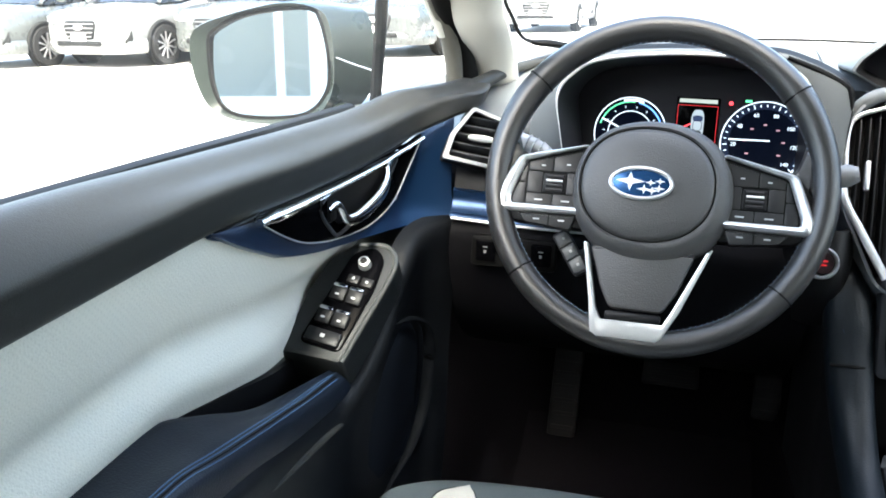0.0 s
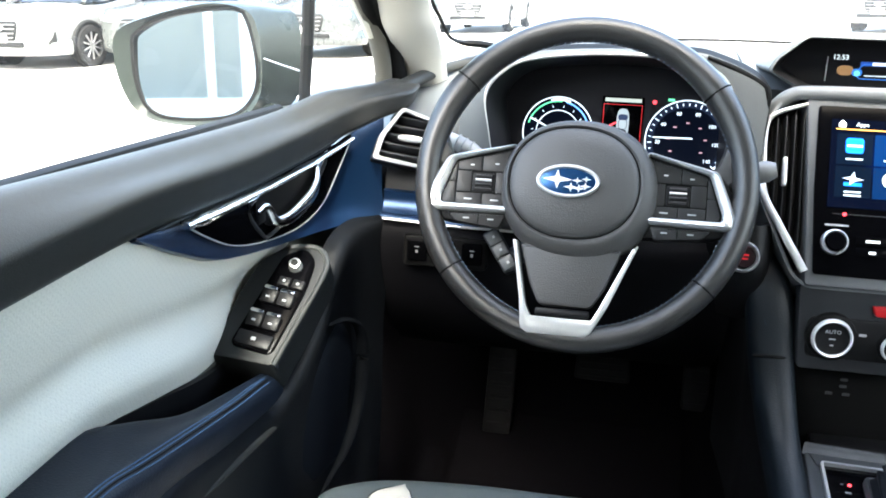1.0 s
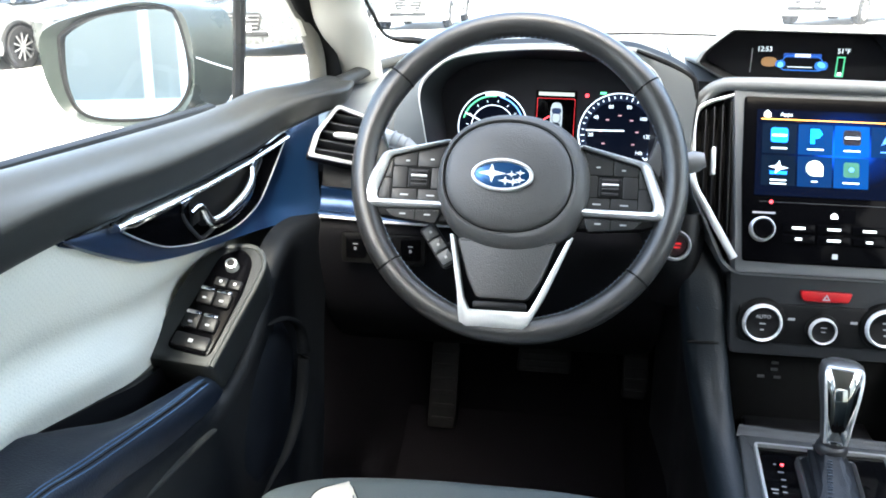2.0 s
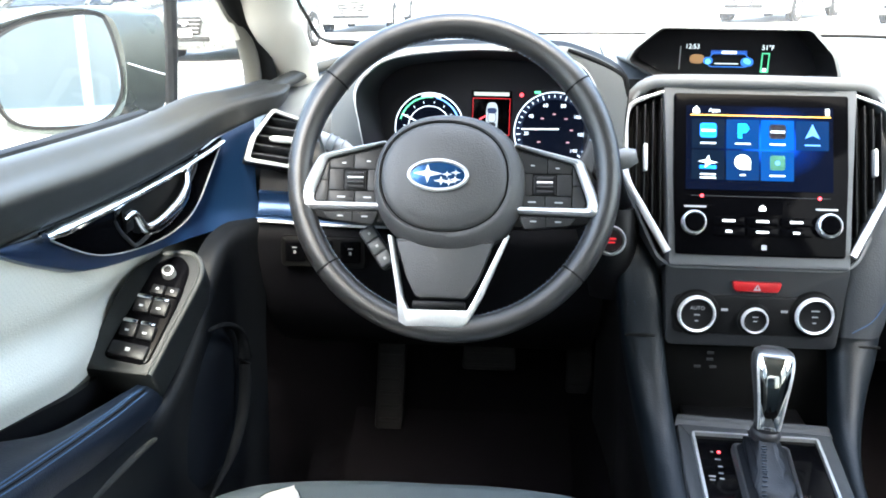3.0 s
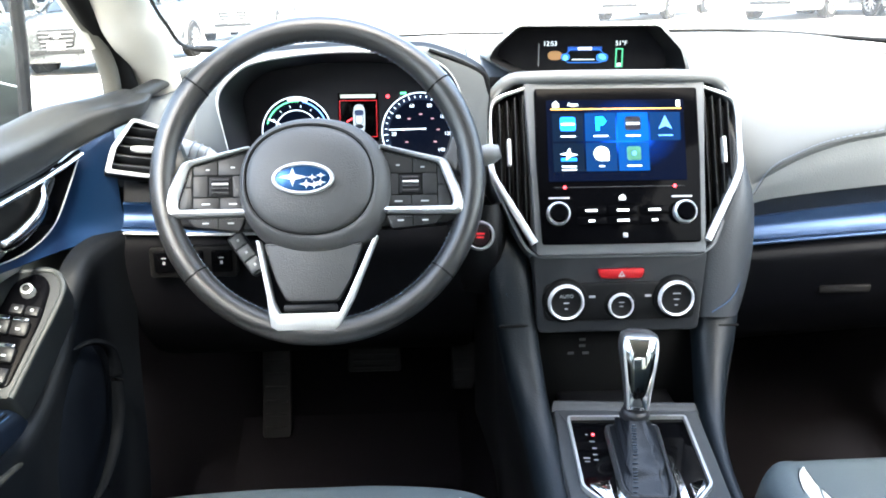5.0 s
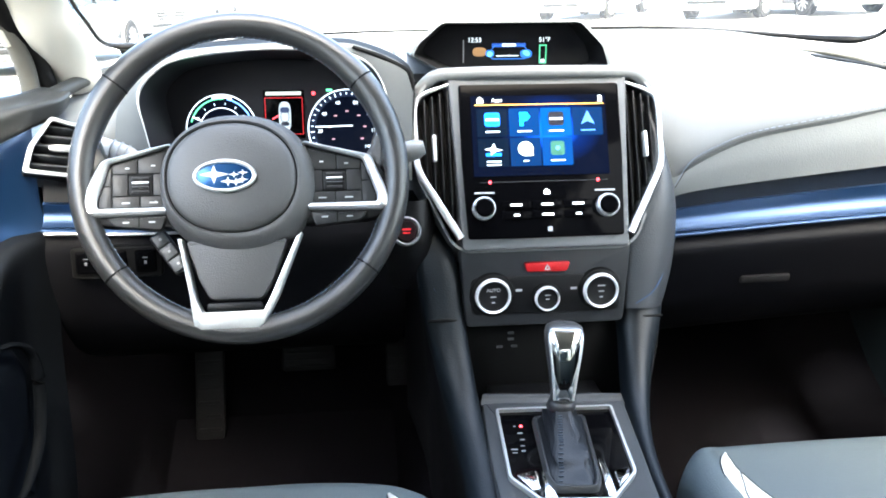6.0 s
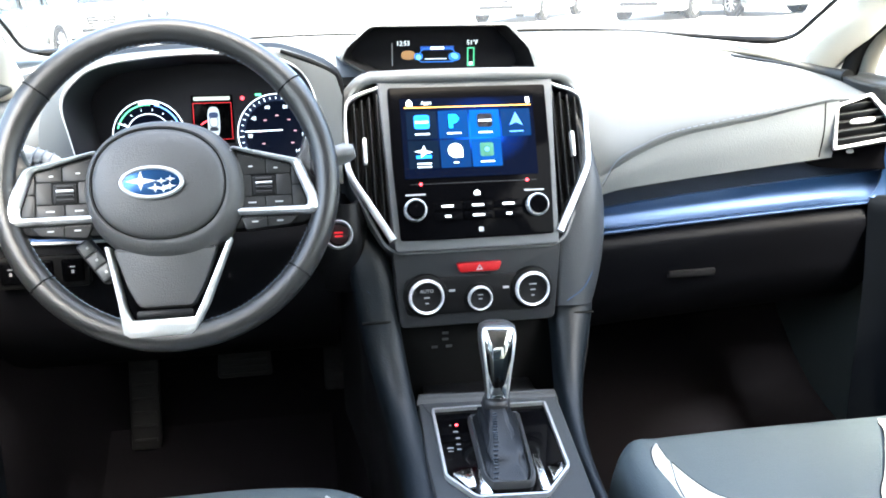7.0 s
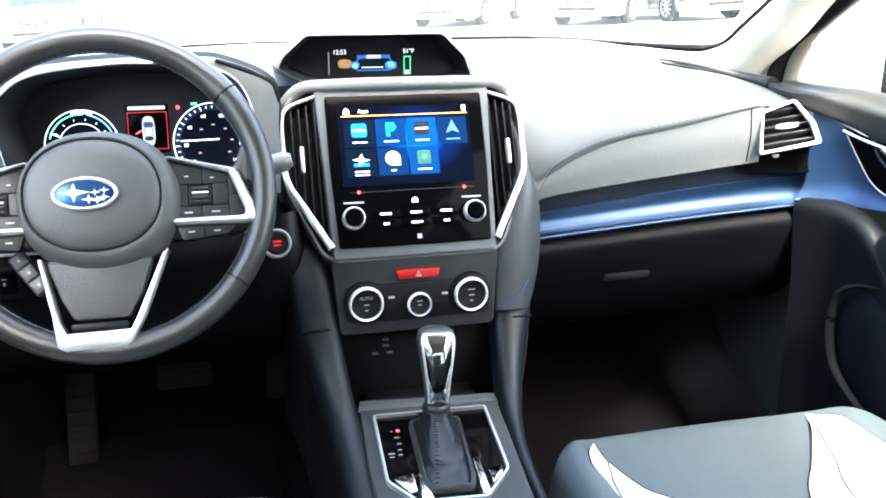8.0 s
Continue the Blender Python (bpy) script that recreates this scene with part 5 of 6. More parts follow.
sel = thing("gear_selector", (0, -0.1, 0.66), "automatic gear lever with chrome knob and leather boot", "gear lever")
fr = rounded([(-0.0730, 0.0830), (-0.0675, -0.0545), (-0.0360, -0.0950), (0.0450, -0.0945), (0.0790, -0.0460), (0.0755, 0.0900)], 0.006)
part("frame", put(band(fr, inset(fr, 0.0032), -0.004, 0.0065), GP), SATIN, sel, "chrome frame round the gear gate")
part("gate", put(prism(inset(fr, 0.0038), -0.006, 0.002), GP), mat("gloss_black_gate", (0.002, 0.002, 0.0024), 0.06, spec=0.25, vary=0.05), sel, "piano black gate plate")
bt = rounded([(-0.0300, 0.0620), (-0.0265, -0.0600), (-0.0190, -0.0790), (0.0300, -0.0790), (0.0370, -0.0600), (0.0375, 0.0650)], 0.008, 5)
collar = [[(p[0], p[1], z) for p in inset(bt, d)] for d, z in ((0.0, 0.001), (0.0008, 0.008), (0.0030, 0.0105), (0.0055, 0.0095), (0.0070, 0.003))]
bm = grid(collar, wrap_u=True)
bmesh.ops.recalc_face_normals(bm, faces=bm.faces)
part("boot_collar", put(bm, GP), mat("dark_satin_collar", (0.035, 0.036, 0.038), 0.42, spec=0.4), sel)
# leather boot in sagging folds, drawn in to the neck of the lever
NB = 48
base_ring = inset(bt, 0.0058)
rows = []
for k in range(25):
    t = k / 24
    f = (1 - t) ** 1.15
    fold = 0.0042 * math.sin(t * 7 * math.pi + 0.6) * math.sin(math.pi * min(1.0, t * 1.2 + 0.05))
    ring = []
    for j in range(NB):
        p = base_ring[int(j * len(base_ring) / NB)]
        w = math.atan2(p[1] + 0.008, p[0] - 0.004)
        c, d = math.cos(w), math.sin(w)
        r_ = 0.0170
        g = 1 + (fold * (1 + 0.6 * math.sin(2 * w + 5 * t)) + 0.0010 * math.sin(7 * w + 9 * t)) / 0.026
        top = (0.004 + r_ * c, 0.048 + r_ * d)
        mx_, my_ = 0.004, -0.008 * f + 0.048 * (1 - f)
        bx, by = p[0] * f + top[0] * (1 - f), p[1] * f + top[1] * (1 - f)
        ring.append((mx_ + (bx - mx_) * g, my_ + (by - my_) * (1 + (g - 1) * 0.7), 0.005 + 0.030 * t ** 0.75 + 0.0022 * math.sin(2 * w + 11 * t) * (1 - t)))
    rows.append(ring)
bm = grid(rows, wrap_u=True)
bmesh.ops.recalc_face_normals(bm, faces=bm.faces)
boot = part("boot", put(bm, GP), leather("black_boot_leather", (0.0045, 0.0055, 0.0075), 0.40, cell=600, spec=0.35), sel, "creased black leather boot with blue stitching", angle=70)
back = min((j for j in range(NB) if rows[0][j][1] < -0.05), key=lambda j: abs(rows[0][j][0] - 0.005))
bits = []
for k in range(1, 23):
    x, y, z = rows[k][back]
    bits.append(put(box(0.0062 if k % 2 else 0.0048, 0.0012, 0.0012), GP @ lift(x, y - 0.0008, z + 0.0008)))
part("stitching", join(*bits), mat("grey_blue_boot_thread", (0.04, 0.052, 0.072), 0.7), boot, "grey-blue thread")
KN = GP @ pose(0.004, 0.047, 0.012, -8, 2, 0)
part("neck", put(lathe([(0.0165, 0.016), (0.0176, 0.022), (0.0168, 0.026), (0.0148, 0.028), (0.0143, 0.034), (0.0150, 0.036)], 28), KN), mat("dark_neck_plastic", (0.02, 0.02, 0.022), 0.4), sel)
sect = ((0.0138, 0.0140, 0.032), (0.0150, 0.0150, 0.042), (0.0178, 0.0170, 0.062), (0.0212, 0.0188, 0.082), (0.0236, 0.0196, 0.097), (0.0240, 0.0192, 0.107), (0.0222, 0.0172, 0.1135), (0.0160, 0.0115, 0.1175), (0.001, 0.001, 0.1185))
lean = ((0.0, 0.0), (0.04, 0.0), (0.075, 0.008), (0.1185, 0.024))
bm = grid([[(x, y + lerp(z, lean), z) for x, y in oval(a, b, 36, 2.6)] for a, b, z in sect], wrap_u=True)
bmesh.ops.recalc_face_normals(bm, faces=bm.faces)
kn = part("knob", put(bm, KN), mat("dark_satin_knob_side", (0.10, 0.10, 0.10), 0.32, metal=0.6, vary=0.06), sel, "satin dark knob with a chrome-edged black face")
face = [[Vector((x, -b * max(0.0, 1 - (abs(x) / a) ** 2.6) ** (1 / 2.6) + lerp(z, lean) - 0.0012, z + 0.0004)) for x in [a * 0.80 * (2 * j / 14 - 1) for j in range(15)]] for a, b, z in sect[0:7]]
bm = grid(face)
bm.normal_update()
bmesh.ops.solidify(bm, geom=bm.faces[:], thickness=0.0008)
bmesh.ops.recalc_face_normals(bm, faces=bm.faces)
part("inlay", put(bm, KN), mat("dark_chrome_knob_face", (0.42, 0.42, 0.425), 0.04, metal=1.0, vary=0.02), kn, "glossy dark front inlay")
edge = [r[0] for r in face] + [face[-1][j] + Vector((0, 0.0008, 0.0012)) for j in range(2, 13, 2)] + [r[-1] for r in face[::-1]]
part("chrome_edge", put(tube(smooth(edge, 3), 0.0019, 8), KN), SATIN, kn, "bright chrome edge")
part("selector_light", put(lathe([(0, 0.0008), (0.0021, 0.0008), (0.0021, -0.001)], 14), GP @ lift(-0.0440, 0.0490, 0.0024)), REDGLOW, sel)
for x, y, w, h in ((-0.0520, 0.049, 0.0035, 0.0022), (-0.0465, 0.0350, 0.0075, 0.0030), (-0.0450, 0.0215, 0.0060, 0.0030), (-0.0455, 0.0090, 0.0060, 0.0026), (-0.0560, 0.0020, 0.0090, 0.0030), (-0.0455, -0.0010, 0.0060, 0.0030), (-0.0560, -0.0045, 0.0070, 0.0020)):
    part("marking", put(box(w * 0.85, h * 0.8, 0.0005), GP @ lift(x, y, 0.0023)), GATEMARK, sel)
# chrome plates built for the white reflections in the gloss gate
for q in ([(-0.0290, -0.0400), (-0.0235, -0.0400), (-0.0160, -0.0880), (-0.0310, -0.0880)], [(-0.0590, -0.0480), (-0.0350, -0.0400), (-0.0330, -0.0720), (-0.0420, -0.0760)], [(0.0390, -0.0180), (0.0470, -0.0180), (0.0500, -0.0860), (0.0390, -0.0860)], [(0.0530, -0.0420), (0.0720, -0.0360), (0.0700, -0.0500), (0.0550, -0.0690)]):
    part("gate_glint", put(prism(rounded(q, 0.003), 0.0, 0.0050, 0.0015), GP), CHROME, sel)

# ---- pedals ----
pd = thing("foot_rest", (-0.49, 0.45, 0.38), "ribbed black footrest on the floor", "foot rest")
fp = plane_at((-0.495, 0.47, 0.49), (1, 0, 0), (0, 0.35, 1))
part("plate", put(prism(rounded([(-0.026, -0.09), (0.024, -0.09), (0.026, 0.09), (-0.024, 0.09)], 0.008), -0.02, 0.0, 0.004), fp), RUBBER, pd)
part("bracket", tube([(-0.495, 0.48, 0.49), (-0.495, 0.56, 0.48), (-0.495, 0.66, 0.56)], 0.012, 10), BLACK, pd)
for i in range(7):
    part("rib", put(box(0.038, 0.006, 0.004, 0.001), fp @ lift(0, -0.072 + 0.024 * i, 0.001)), RUBBER, pd)
for nm, x, z, w, h, lb in (("brake_pedal", -0.318, 0.555, 0.095, 0.052, "wide ribbed rubber brake pedal"), ("accelerator_pedal", -0.160, 0.535, 0.045, 0.085, "narrow black accelerator pedal")):
    pd = thing(nm, (x, 0.45, z - 0.05), lb, "pedal")
    fp = plane_at((x, 0.45, z), (1, 0, 0), (0, 0.45, 1))
    part("pad", put(prism(rounded([(-w / 2, -h / 2), (w / 2, -h / 2), (w / 2 * 0.94, h / 2), (-w / 2 * 0.94, h / 2)], 0.008), -0.012, 0.0, 0.004), fp), RUBBER, pd)
    for i in range(4):
        part("rib", put(box(w * 0.8, 0.004, 0.003, 0.001), fp @ lift(0, -h * 0.33 + h * 0.22 * i, 0.001)), RUBBER, pd)
    part("arm", tube(smooth([(x, 0.46, z), (x + 0.01, 0.53, z + 0.05), (x + 0.01, 0.60, z + 0.20)], 5), 0.009, 10), BLACK, pd)

mt = thing("floor_mat", (-0.36, 0.2, 0.34), "black carpet mat with a small grey tag in the driver footwell", "floor mat")
MATCARPET = mat("black_mat_pile", (0.0068, 0.0062, 0.0076), 0.95, grain=1.0, scale=1300, vary=0.4, spec=0.02)
part("carpet", skin([[(x, y, z) for x in (-0.56, -0.45, -0.30, -0.17)] for y, z in ((-0.20, 0.346), (0.10, 0.346), (0.29, 0.348), (0.40, 0.383), (0.49, 0.418))], 3, 4, thick=-0.006), MATCARPET, mt)
part("tag", put(box(0.085, 0.016, 0.003, 0.001), pose(-0.255, 0.185, 0.353)), RUBBER, mt, "grey rubber tag")

# ---- seats ----
def seat(s, x0, label, dy=0.0, rise=1.0):
    """A seat cushion: rounded front roll, side bolsters with pale inserts."""
    st = thing("front_seat", (x0, -0.3, 0.34), label, "seat", group="front seats")
    st.matrix_basis = st.matrix_basis @ lift(0, dy)
    secs = []
    for u, h, in ((-0.245, -0.06), (-0.235, 0.0), (-0.205, 0.022), (-0.16, 0.008), (-0.08, 0.0), (0.0, 0.0), (0.08, 0.0), (0.16, 0.008), (0.205, 0.022), (0.235, 0.0), (0.245, -0.06)):
        fr = -0.006 - 0.080 * (abs(u) / 0.245) ** 4
        h *= rise if h > 0 else 1.0
        u *= 1.14 if u * s > 0 else 0.92
        secs.append([(x0 + u, -0.56, 0.575 + h), (x0 + u, -0.40, 0.595 + h), (x0 + u, -0.25, 0.612 + h), (x0 + u, fr - 0.06, 0.619 + h), (x0 + u, fr - 0.015, 0.610 + h * 0.9), (x0 + u, fr, 0.588 + h * 0.6), (x0 + u, fr - 0.004, 0.54), (x0 + u, fr - 0.03, 0.44)])
    part("cushion", skin(secs, 4, 4, thick=0.02), SEATBLUE, st, "dark blue-grey leather cushion")
    def top(u, y):
        """Height of the cushion's upper face."""
        h = lerp(u / 1.14 if u > 0 else -u / 0.92, ((0.0, 0.0), (0.08, 0.0), (0.16, 0.008), (0.205, 0.022), (0.235, 0.0), (0.245, -0.06)))
        h *= rise if h > 0 else 1.0
        return lerp(y, ((-0.56, 0.575), (-0.40, 0.595), (-0.25, 0.612), (-0.085, 0.620), (-0.045, 0.611), (-0.03, 0.597))) + h

    # pale wedges beside the bolsters: y, inner and outer edge; the outboard one is broader
    for k, table in ((-1, ((-0.080, 0.160, 0.165), (-0.095, 0.161, 0.175), (-0.12, 0.159, 0.185), (-0.175, 0.136, 0.193), (-0.24, 0.09, 0.196), (-0.50, 0.05, 0.198))),
                     (1, ((-0.054, 0.170, 0.174), (-0.066, 0.164, 0.188), (-0.09, 0.154, 0.203), (-0.13, 0.128, 0.209), (-0.17, 0.099, 0.212), (-0.216, 0.064, 0.214), (-0.30, 0.035, 0.215), (-0.50, 0.03, 0.216)))):
        out = []
        for y, w0, w1 in table:
            out.append([(x0 + s * k * u, y, top(k * u, y) + 0.0022 + 0.003 * math.sin(math.pi * i / 4)) for i, u in enumerate([w0 + (w1 - w0) * i / 4 for i in range(5)])])
        ins = part("insert", skin(out, 2, 4, thick=0.004), CREAM, st, "off-white leather insert")
        for col in (0, 4):
            part("piping", tube(smooth([r[col] for r in out], 5), 0.0008, 6), SEAL, ins)
        part("seam", tube(smooth([(x0 + s * k * u, y, top(k * u, y) + 0.0052) for u, y in (((0.160, -0.115), (0.170, -0.15), (0.178, -0.18), (0.185, -0.25), (0.19, -0.5)) if k < 0 else ((0.158, -0.092), (0.134, -0.17), (0.106, -0.247), (0.08, -0.5)))], 5), 0.0009, 5), SEATBLUE, ins)
        q = 0.160 if k < 0 else 0.176
        part("seam", tube(smooth([(x0 + s * k * q, -0.060, top(k * q, -0.060) + 0.001), (x0 + s * k * q, -0.040, top(k * q, -0.04) + 0.001), (x0 + s * k * q, -0.022, 0.590), (x0 + s * k * q, -0.026, 0.54)], 5), 0.0012, 5), SEAL, st)
    part("base", put(box(0.44, 0.46, 0.16, 0.02), pose(x0, -0.33, 0.43)), BLACK, st)
    return st


seat(-1, -0.372, "dark blue leather driver seat cushion with off-white inserts", -0.026, 0.30)
seat(1, 0.372, "dark blue leather passenger seat cushion with off-white inserts")


# ---- front doors ----
DOOR_X = ((-0.9, 0.700), (-0.4, 0.700), (-0.3, 0.702), (-0.2, 0.703), (-0.1, 0.702), (0.0, 0.694), (0.05, 0.683), (0.09, 0.665), (0.115, 0.640), (0.13, 0.615))


FRAMETRIM = mat("grey_beige_frame_trim", (0.085, 0.081, 0.068), 0.6, grain=0.3)


def door(s, label):
    """Inner door panel, set out for the driver's side and mirrored for the other."""
    d = thing("front_door", (s * 0.72, -0.3, 0.4), label, "car door", group="front doors")

    def dp(name, bm, material, parent, label="", angle=40):
        if s > 0:
            bm.transform(Matrix.Diagonal((-1, 1, 1, 1)))
            bmesh.ops.reverse_faces(bm, faces=bm.faces[:])
        return part(name, bm, material, parent, label, angle)

    def on_door(y, z, off=0.0):
        return (-(lerp(y, DOOR_X) - off), y, z)

    # padded sill under the window
    sill = []
    for y, xo, zo, zi in ((-0.80, 0.735, 1.085, 1.016), (-0.55, 0.735, 1.076, 1.013), (-0.38, 0.735, 1.064, 1.010), (-0.20, 0.735, 1.052, 0.995), (-0.05, 0.732, 1.044, 0.991), (0.02, 0.722, 1.046, 0.994), (0.08, 0.700, 1.056, 1.006), (0.116, 0.676, 1.058, 1.022), (0.155, 0.655, 1.059, 1.030), (0.200, 0.642, 1.060, 1.034)):
        xi = lerp(y, DOOR_X) - (0.008 if y < 0.1 else 0.012)
        f = 1.0 - 0.4 * min(1.0, max(0.0, (y - 0.06) / 0.10))
        sill.append([(-(xo + 0.012), y, zo - 0.012), (-(xo - 0.004), y, zo), (-(xo - 0.020), y, zo + 0.001), (-((xo + xi) / 2 - 0.013 * f), y, zo - 0.010 * f ** 2), (-(xi - 0.007), y, zi + 0.036 * f), (-(xi - 0.006), y, zi + 0.020 * f), (-(xi + 0.001), y, zi - 0.001), (-(xi + 0.03), y, zi - 0.006)])
    dp("sill_pad", skin(sill, 4, 5, thick=0.006), DOORPAD, d, "padded dark window sill")
    dp("window_seal", tube([(-0.744, -0.80, 1.080), (-0.744, -0.38, 1.059), (-0.744, -0.05, 1.040), (-0.740, 0.05, 1.036)], 0.010, 8, flat=0.8), SEAL, d)
    # pale leather insert with a soft fold, down to the armrest
    ins = []
    for y, zt, zb in ((-0.80, 1.012, 0.83), (-0.55, 1.008, 0.84), (-0.43, 1.006, 0.845), (-0.38, 1.004, 0.838), (-0.28, 0.99, 0.816), (-0.18, 0.98, 0.792), (-0.06, 0.965, 0.785), (0.03, 0.945, 0.785)):
        k = min(1.0, max(0.0, (y + 0.24) / 0.12))
        ins.append([(-0.706, y, zt), (-0.710, y, zt * 0.8 + zb * 0.2), (-0.720, y, zt * 0.58 + zb * 0.42), (-0.735 - 0.010 * k, y, zt * 0.40 + zb * 0.60), (-0.722 - 0.026 * k, y, zt * 0.20 + zb * 0.80), (-0.737 - 0.016 * k, y, zb)])
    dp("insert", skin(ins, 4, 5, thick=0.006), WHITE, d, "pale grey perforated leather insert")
    cup = [[(-0.738, y, z), (-0.742, y, z - 0.04), (-0.725, y, z - 0.085), (-0.690, y, z - 0.10)] for y, z in ((-0.46, 0.848), (-0.38, 0.836), (-0.28, 0.813), (-0.18, 0.789), (-0.08, 0.784))]
    dp("pull_cup", skin(cup, 4, 4, thick=0.006), BLACK, d, "dark pull recess")
    # blue sweep round the handle, rising to the dash
    sw, gap, edge = [], [], []
    for y, zt, zb in ((-0.372, 1.0065, 1.003), (-0.318, 1.002, 0.975), (-0.272, 0.998, 0.954), (-0.222, 0.994, 0.934), (-0.152, 0.990, 0.916), (-0.09, 0.988, 0.904), (-0.013, 0.988, 0.894), (0.043, 0.996, 0.890), (0.085, 1.010, 0.888), (0.112, 1.021, 0.887), (0.124, 1.029, 0.886)):
        m = (zt + zb) / 2
        b = min(0.006, (zt - zb) * 0.15)
        w = 0.0115 * math.sin(math.pi * min(1.0, max(0.0, (y + 0.36) / 0.50))) ** 0.7
        gap.append([on_door(y, zt + 0.004, -0.004), on_door(y, zt - 0.001, 0.0032), on_door(y, zt - w, 0.0034), on_door(y, zt - w - 0.001, -0.002)])
        edge.append(on_door(y, zt - w - 0.0008, 0.0036))
        k = min(1.0, max(0.0, (y + 0.06) / 0.12))
        sw.append([on_door(y, zt, -0.008), on_door(y, zt - b, 0.0), on_door(y, m, 0.002 - 0.004 * k), on_door(y, zb * 0.66 + m * 0.34 + b * 0.6, 0.001 * (1 - k)), on_door(y, zb + b * 1.1, 0.001 + 0.009 * k), on_door(y, zb + b * 0.4, 0.014 * k), on_door(y, zb, -0.012 + 0.022 * k)])
    dp("trim_sweep", skin(sw, 4, 5, thick=0.005), BLUE, d, "glossy metallic blue sweep")
    dp("upper_band", skin(gap, 2, 5), BLACK, d, "black band between sill and blue sweep")
    dp("silver_line", tube(smooth(edge[6:], 5), 0.0011, 6), SATIN, d)
    # handle bezel
    ey = ((-0.300, 0.9985, 0.9955), (-0.25, 0.9945, 0.968), (-0.20, 0.991, 0.945), (-0.15, 0.988, 0.930), (-0.09, 0.985, 0.918), (-0.03, 0.985, 0.912), (0.015, 0.987, 0.916), (0.045, 0.991, 0.930), (0.070, 0.997, 0.964), (0.091, 1.004, 0.999))
    hb = dp("handle_bezel", skin([[on_door(y, zt, 0.0045), on_door(y, (zt + zb) / 2, 0.0055), on_door(y, zb, 0.0045)] for y, zt, zb in ey], 4, 5, thick=0.003), PIANO, d, "piano black bezel round the door handle")
    dp("silver_line", tube(smooth([on_door(y, zb, 0.0055) for y, zt, zb in ey], 5), 0.0009, 6), SATIN, hb)
    dp("chrome_strip", tube(smooth([on_door(y, zt - 0.005, 0.0075) for y, zt, zb in ey], 5), lambda t: 0.0088 - 0.0056 * t if t > 0.06 else 0.006, 10, flat=0.8), CHROME, hb)
    cp_ = [(-0.150, 0.972), (-0.120, 0.932), (-0.095, 0.925), (-0.04, 0.936), (0.020, 0.955), (0.046, 0.980), (0.030, 0.984), (-0.04, 0.982)]
    dp("handle_cup", tube(smooth([on_door(y, z, 0.006) for y, z in cp_], 5, closed=True), 0.0022, 8, closed=True), CHAR, hb)
    inner = [[on_door(y, z, 0.0075) for z in (a, (a + b) / 2, b)] for y, a, b in ((-0.138, 0.972, 0.962), (-0.10, 0.979, 0.936), (-0.04, 0.981, 0.940), (0.01, 0.982, 0.958), (0.036, 0.982, 0.976))]
    dp("recess", skin(inner, 3, 4, thick=0.001), SEAL, hb)
    lev = [(-0.134, 0.960, 0.008), (-0.118, 0.963, 0.012), (-0.106, 0.945, 0.016), (-0.090, 0.941, 0.020), (-0.060, 0.945, 0.022), (-0.027, 0.952, 0.022), (-0.004, 0.962, 0.020), (0.012, 0.974, 0.014), (0.034, 0.981, 0.008)]
    dp("lever", tube(smooth([on_door(y, z, o) for y, z, o in lev], 5), lambda t: 0.0022 + 0.0036 * math.sin(math.pi * min(1, t ** 1.4 * 1.05)), 12, flat=1.5), CHROME, hb, "chrome pull lever")
    dp("lock_tab", put(box(0.006, 0.020, 0.022, 0.002), pose(*on_door(-0.124, 0.957, 0.006))), BLACK, hb)
    # switch pod
    AP = plane_at((-0.70, -0.11, 0.834), (0.15, 0.782, 0.60), (-0.984, 0.084, 0.136))
    top = rounded([(-0.063, 0.041), (0.020, 0.043), (0.068, 0.037), (0.097, 0.014), (0.106, -0.018), (0.096, -0.038), (0.070, -0.045), (-0.008, -0.039), (-0.056, -0.035)], 0.007)
    pod = dp("switch_pod", put(prism(top, -0.055, 0.0, 0.0045), AP), mat("grained_black_pod", (0.0105, 0.0116, 0.0120), 0.48, grain=0.5, scale=1000, spec=0.3), d, "black pod with window switches")
    # rounded pod edge in lighter grey, which stands in for its highlight
    dp("pod_lip", put(tube(smooth([(-0.055, -0.033, -0.001), (-0.008, -0.0365, -0.001), (0.066, -0.042, -0.001), (0.091, -0.036, -0.001), (0.101, -0.018, -0.001), (0.093, 0.012, -0.001)], 5), 0.0034, 8), AP), mat("highlight_grey_pod_edge", (0.032, 0.035, 0.035), 0.45, spec=0.35), pod, "lighter edge of the pod with its highlight in the colour")
    pl = rounded([(-0.046, 0.024), (0.080, 0.012), (0.096, -0.010), (0.082, -0.028), (0.040, -0.032), (-0.046, -0.027)], 0.010)
    dp("panel", put(prism(pl, -0.002, 0.002, 0.001), AP), PIANO, pod)
    if s < 0:
        part("mirror_dial", put(lathe([(0.0, 0.009), (0.0048, 0.0095), (0.0066, 0.0090), (0.0078, 0.0)], 24), AP @ lift(0.068, -0.008, 0.002)), SATIN, pod)
        part("dial_cap", put(lathe([(0.0, 0.0112), (0.0040, 0.0110), (0.0046, 0.0085)], 18), AP @ lift(0.068, -0.008, 0.002)), BLACK, pod)
        for y in (-0.021, -0.004):
            part("key", put(box(0.012, 0.015, 0.006, 0.002), AP @ lift(0.045, y, 0.003)), KEYCAP, pod)
            part("marking", put(box(0.003, 0.003, 0.0005), AP @ lift(0.045, y, 0.0062)), MARK, pod)
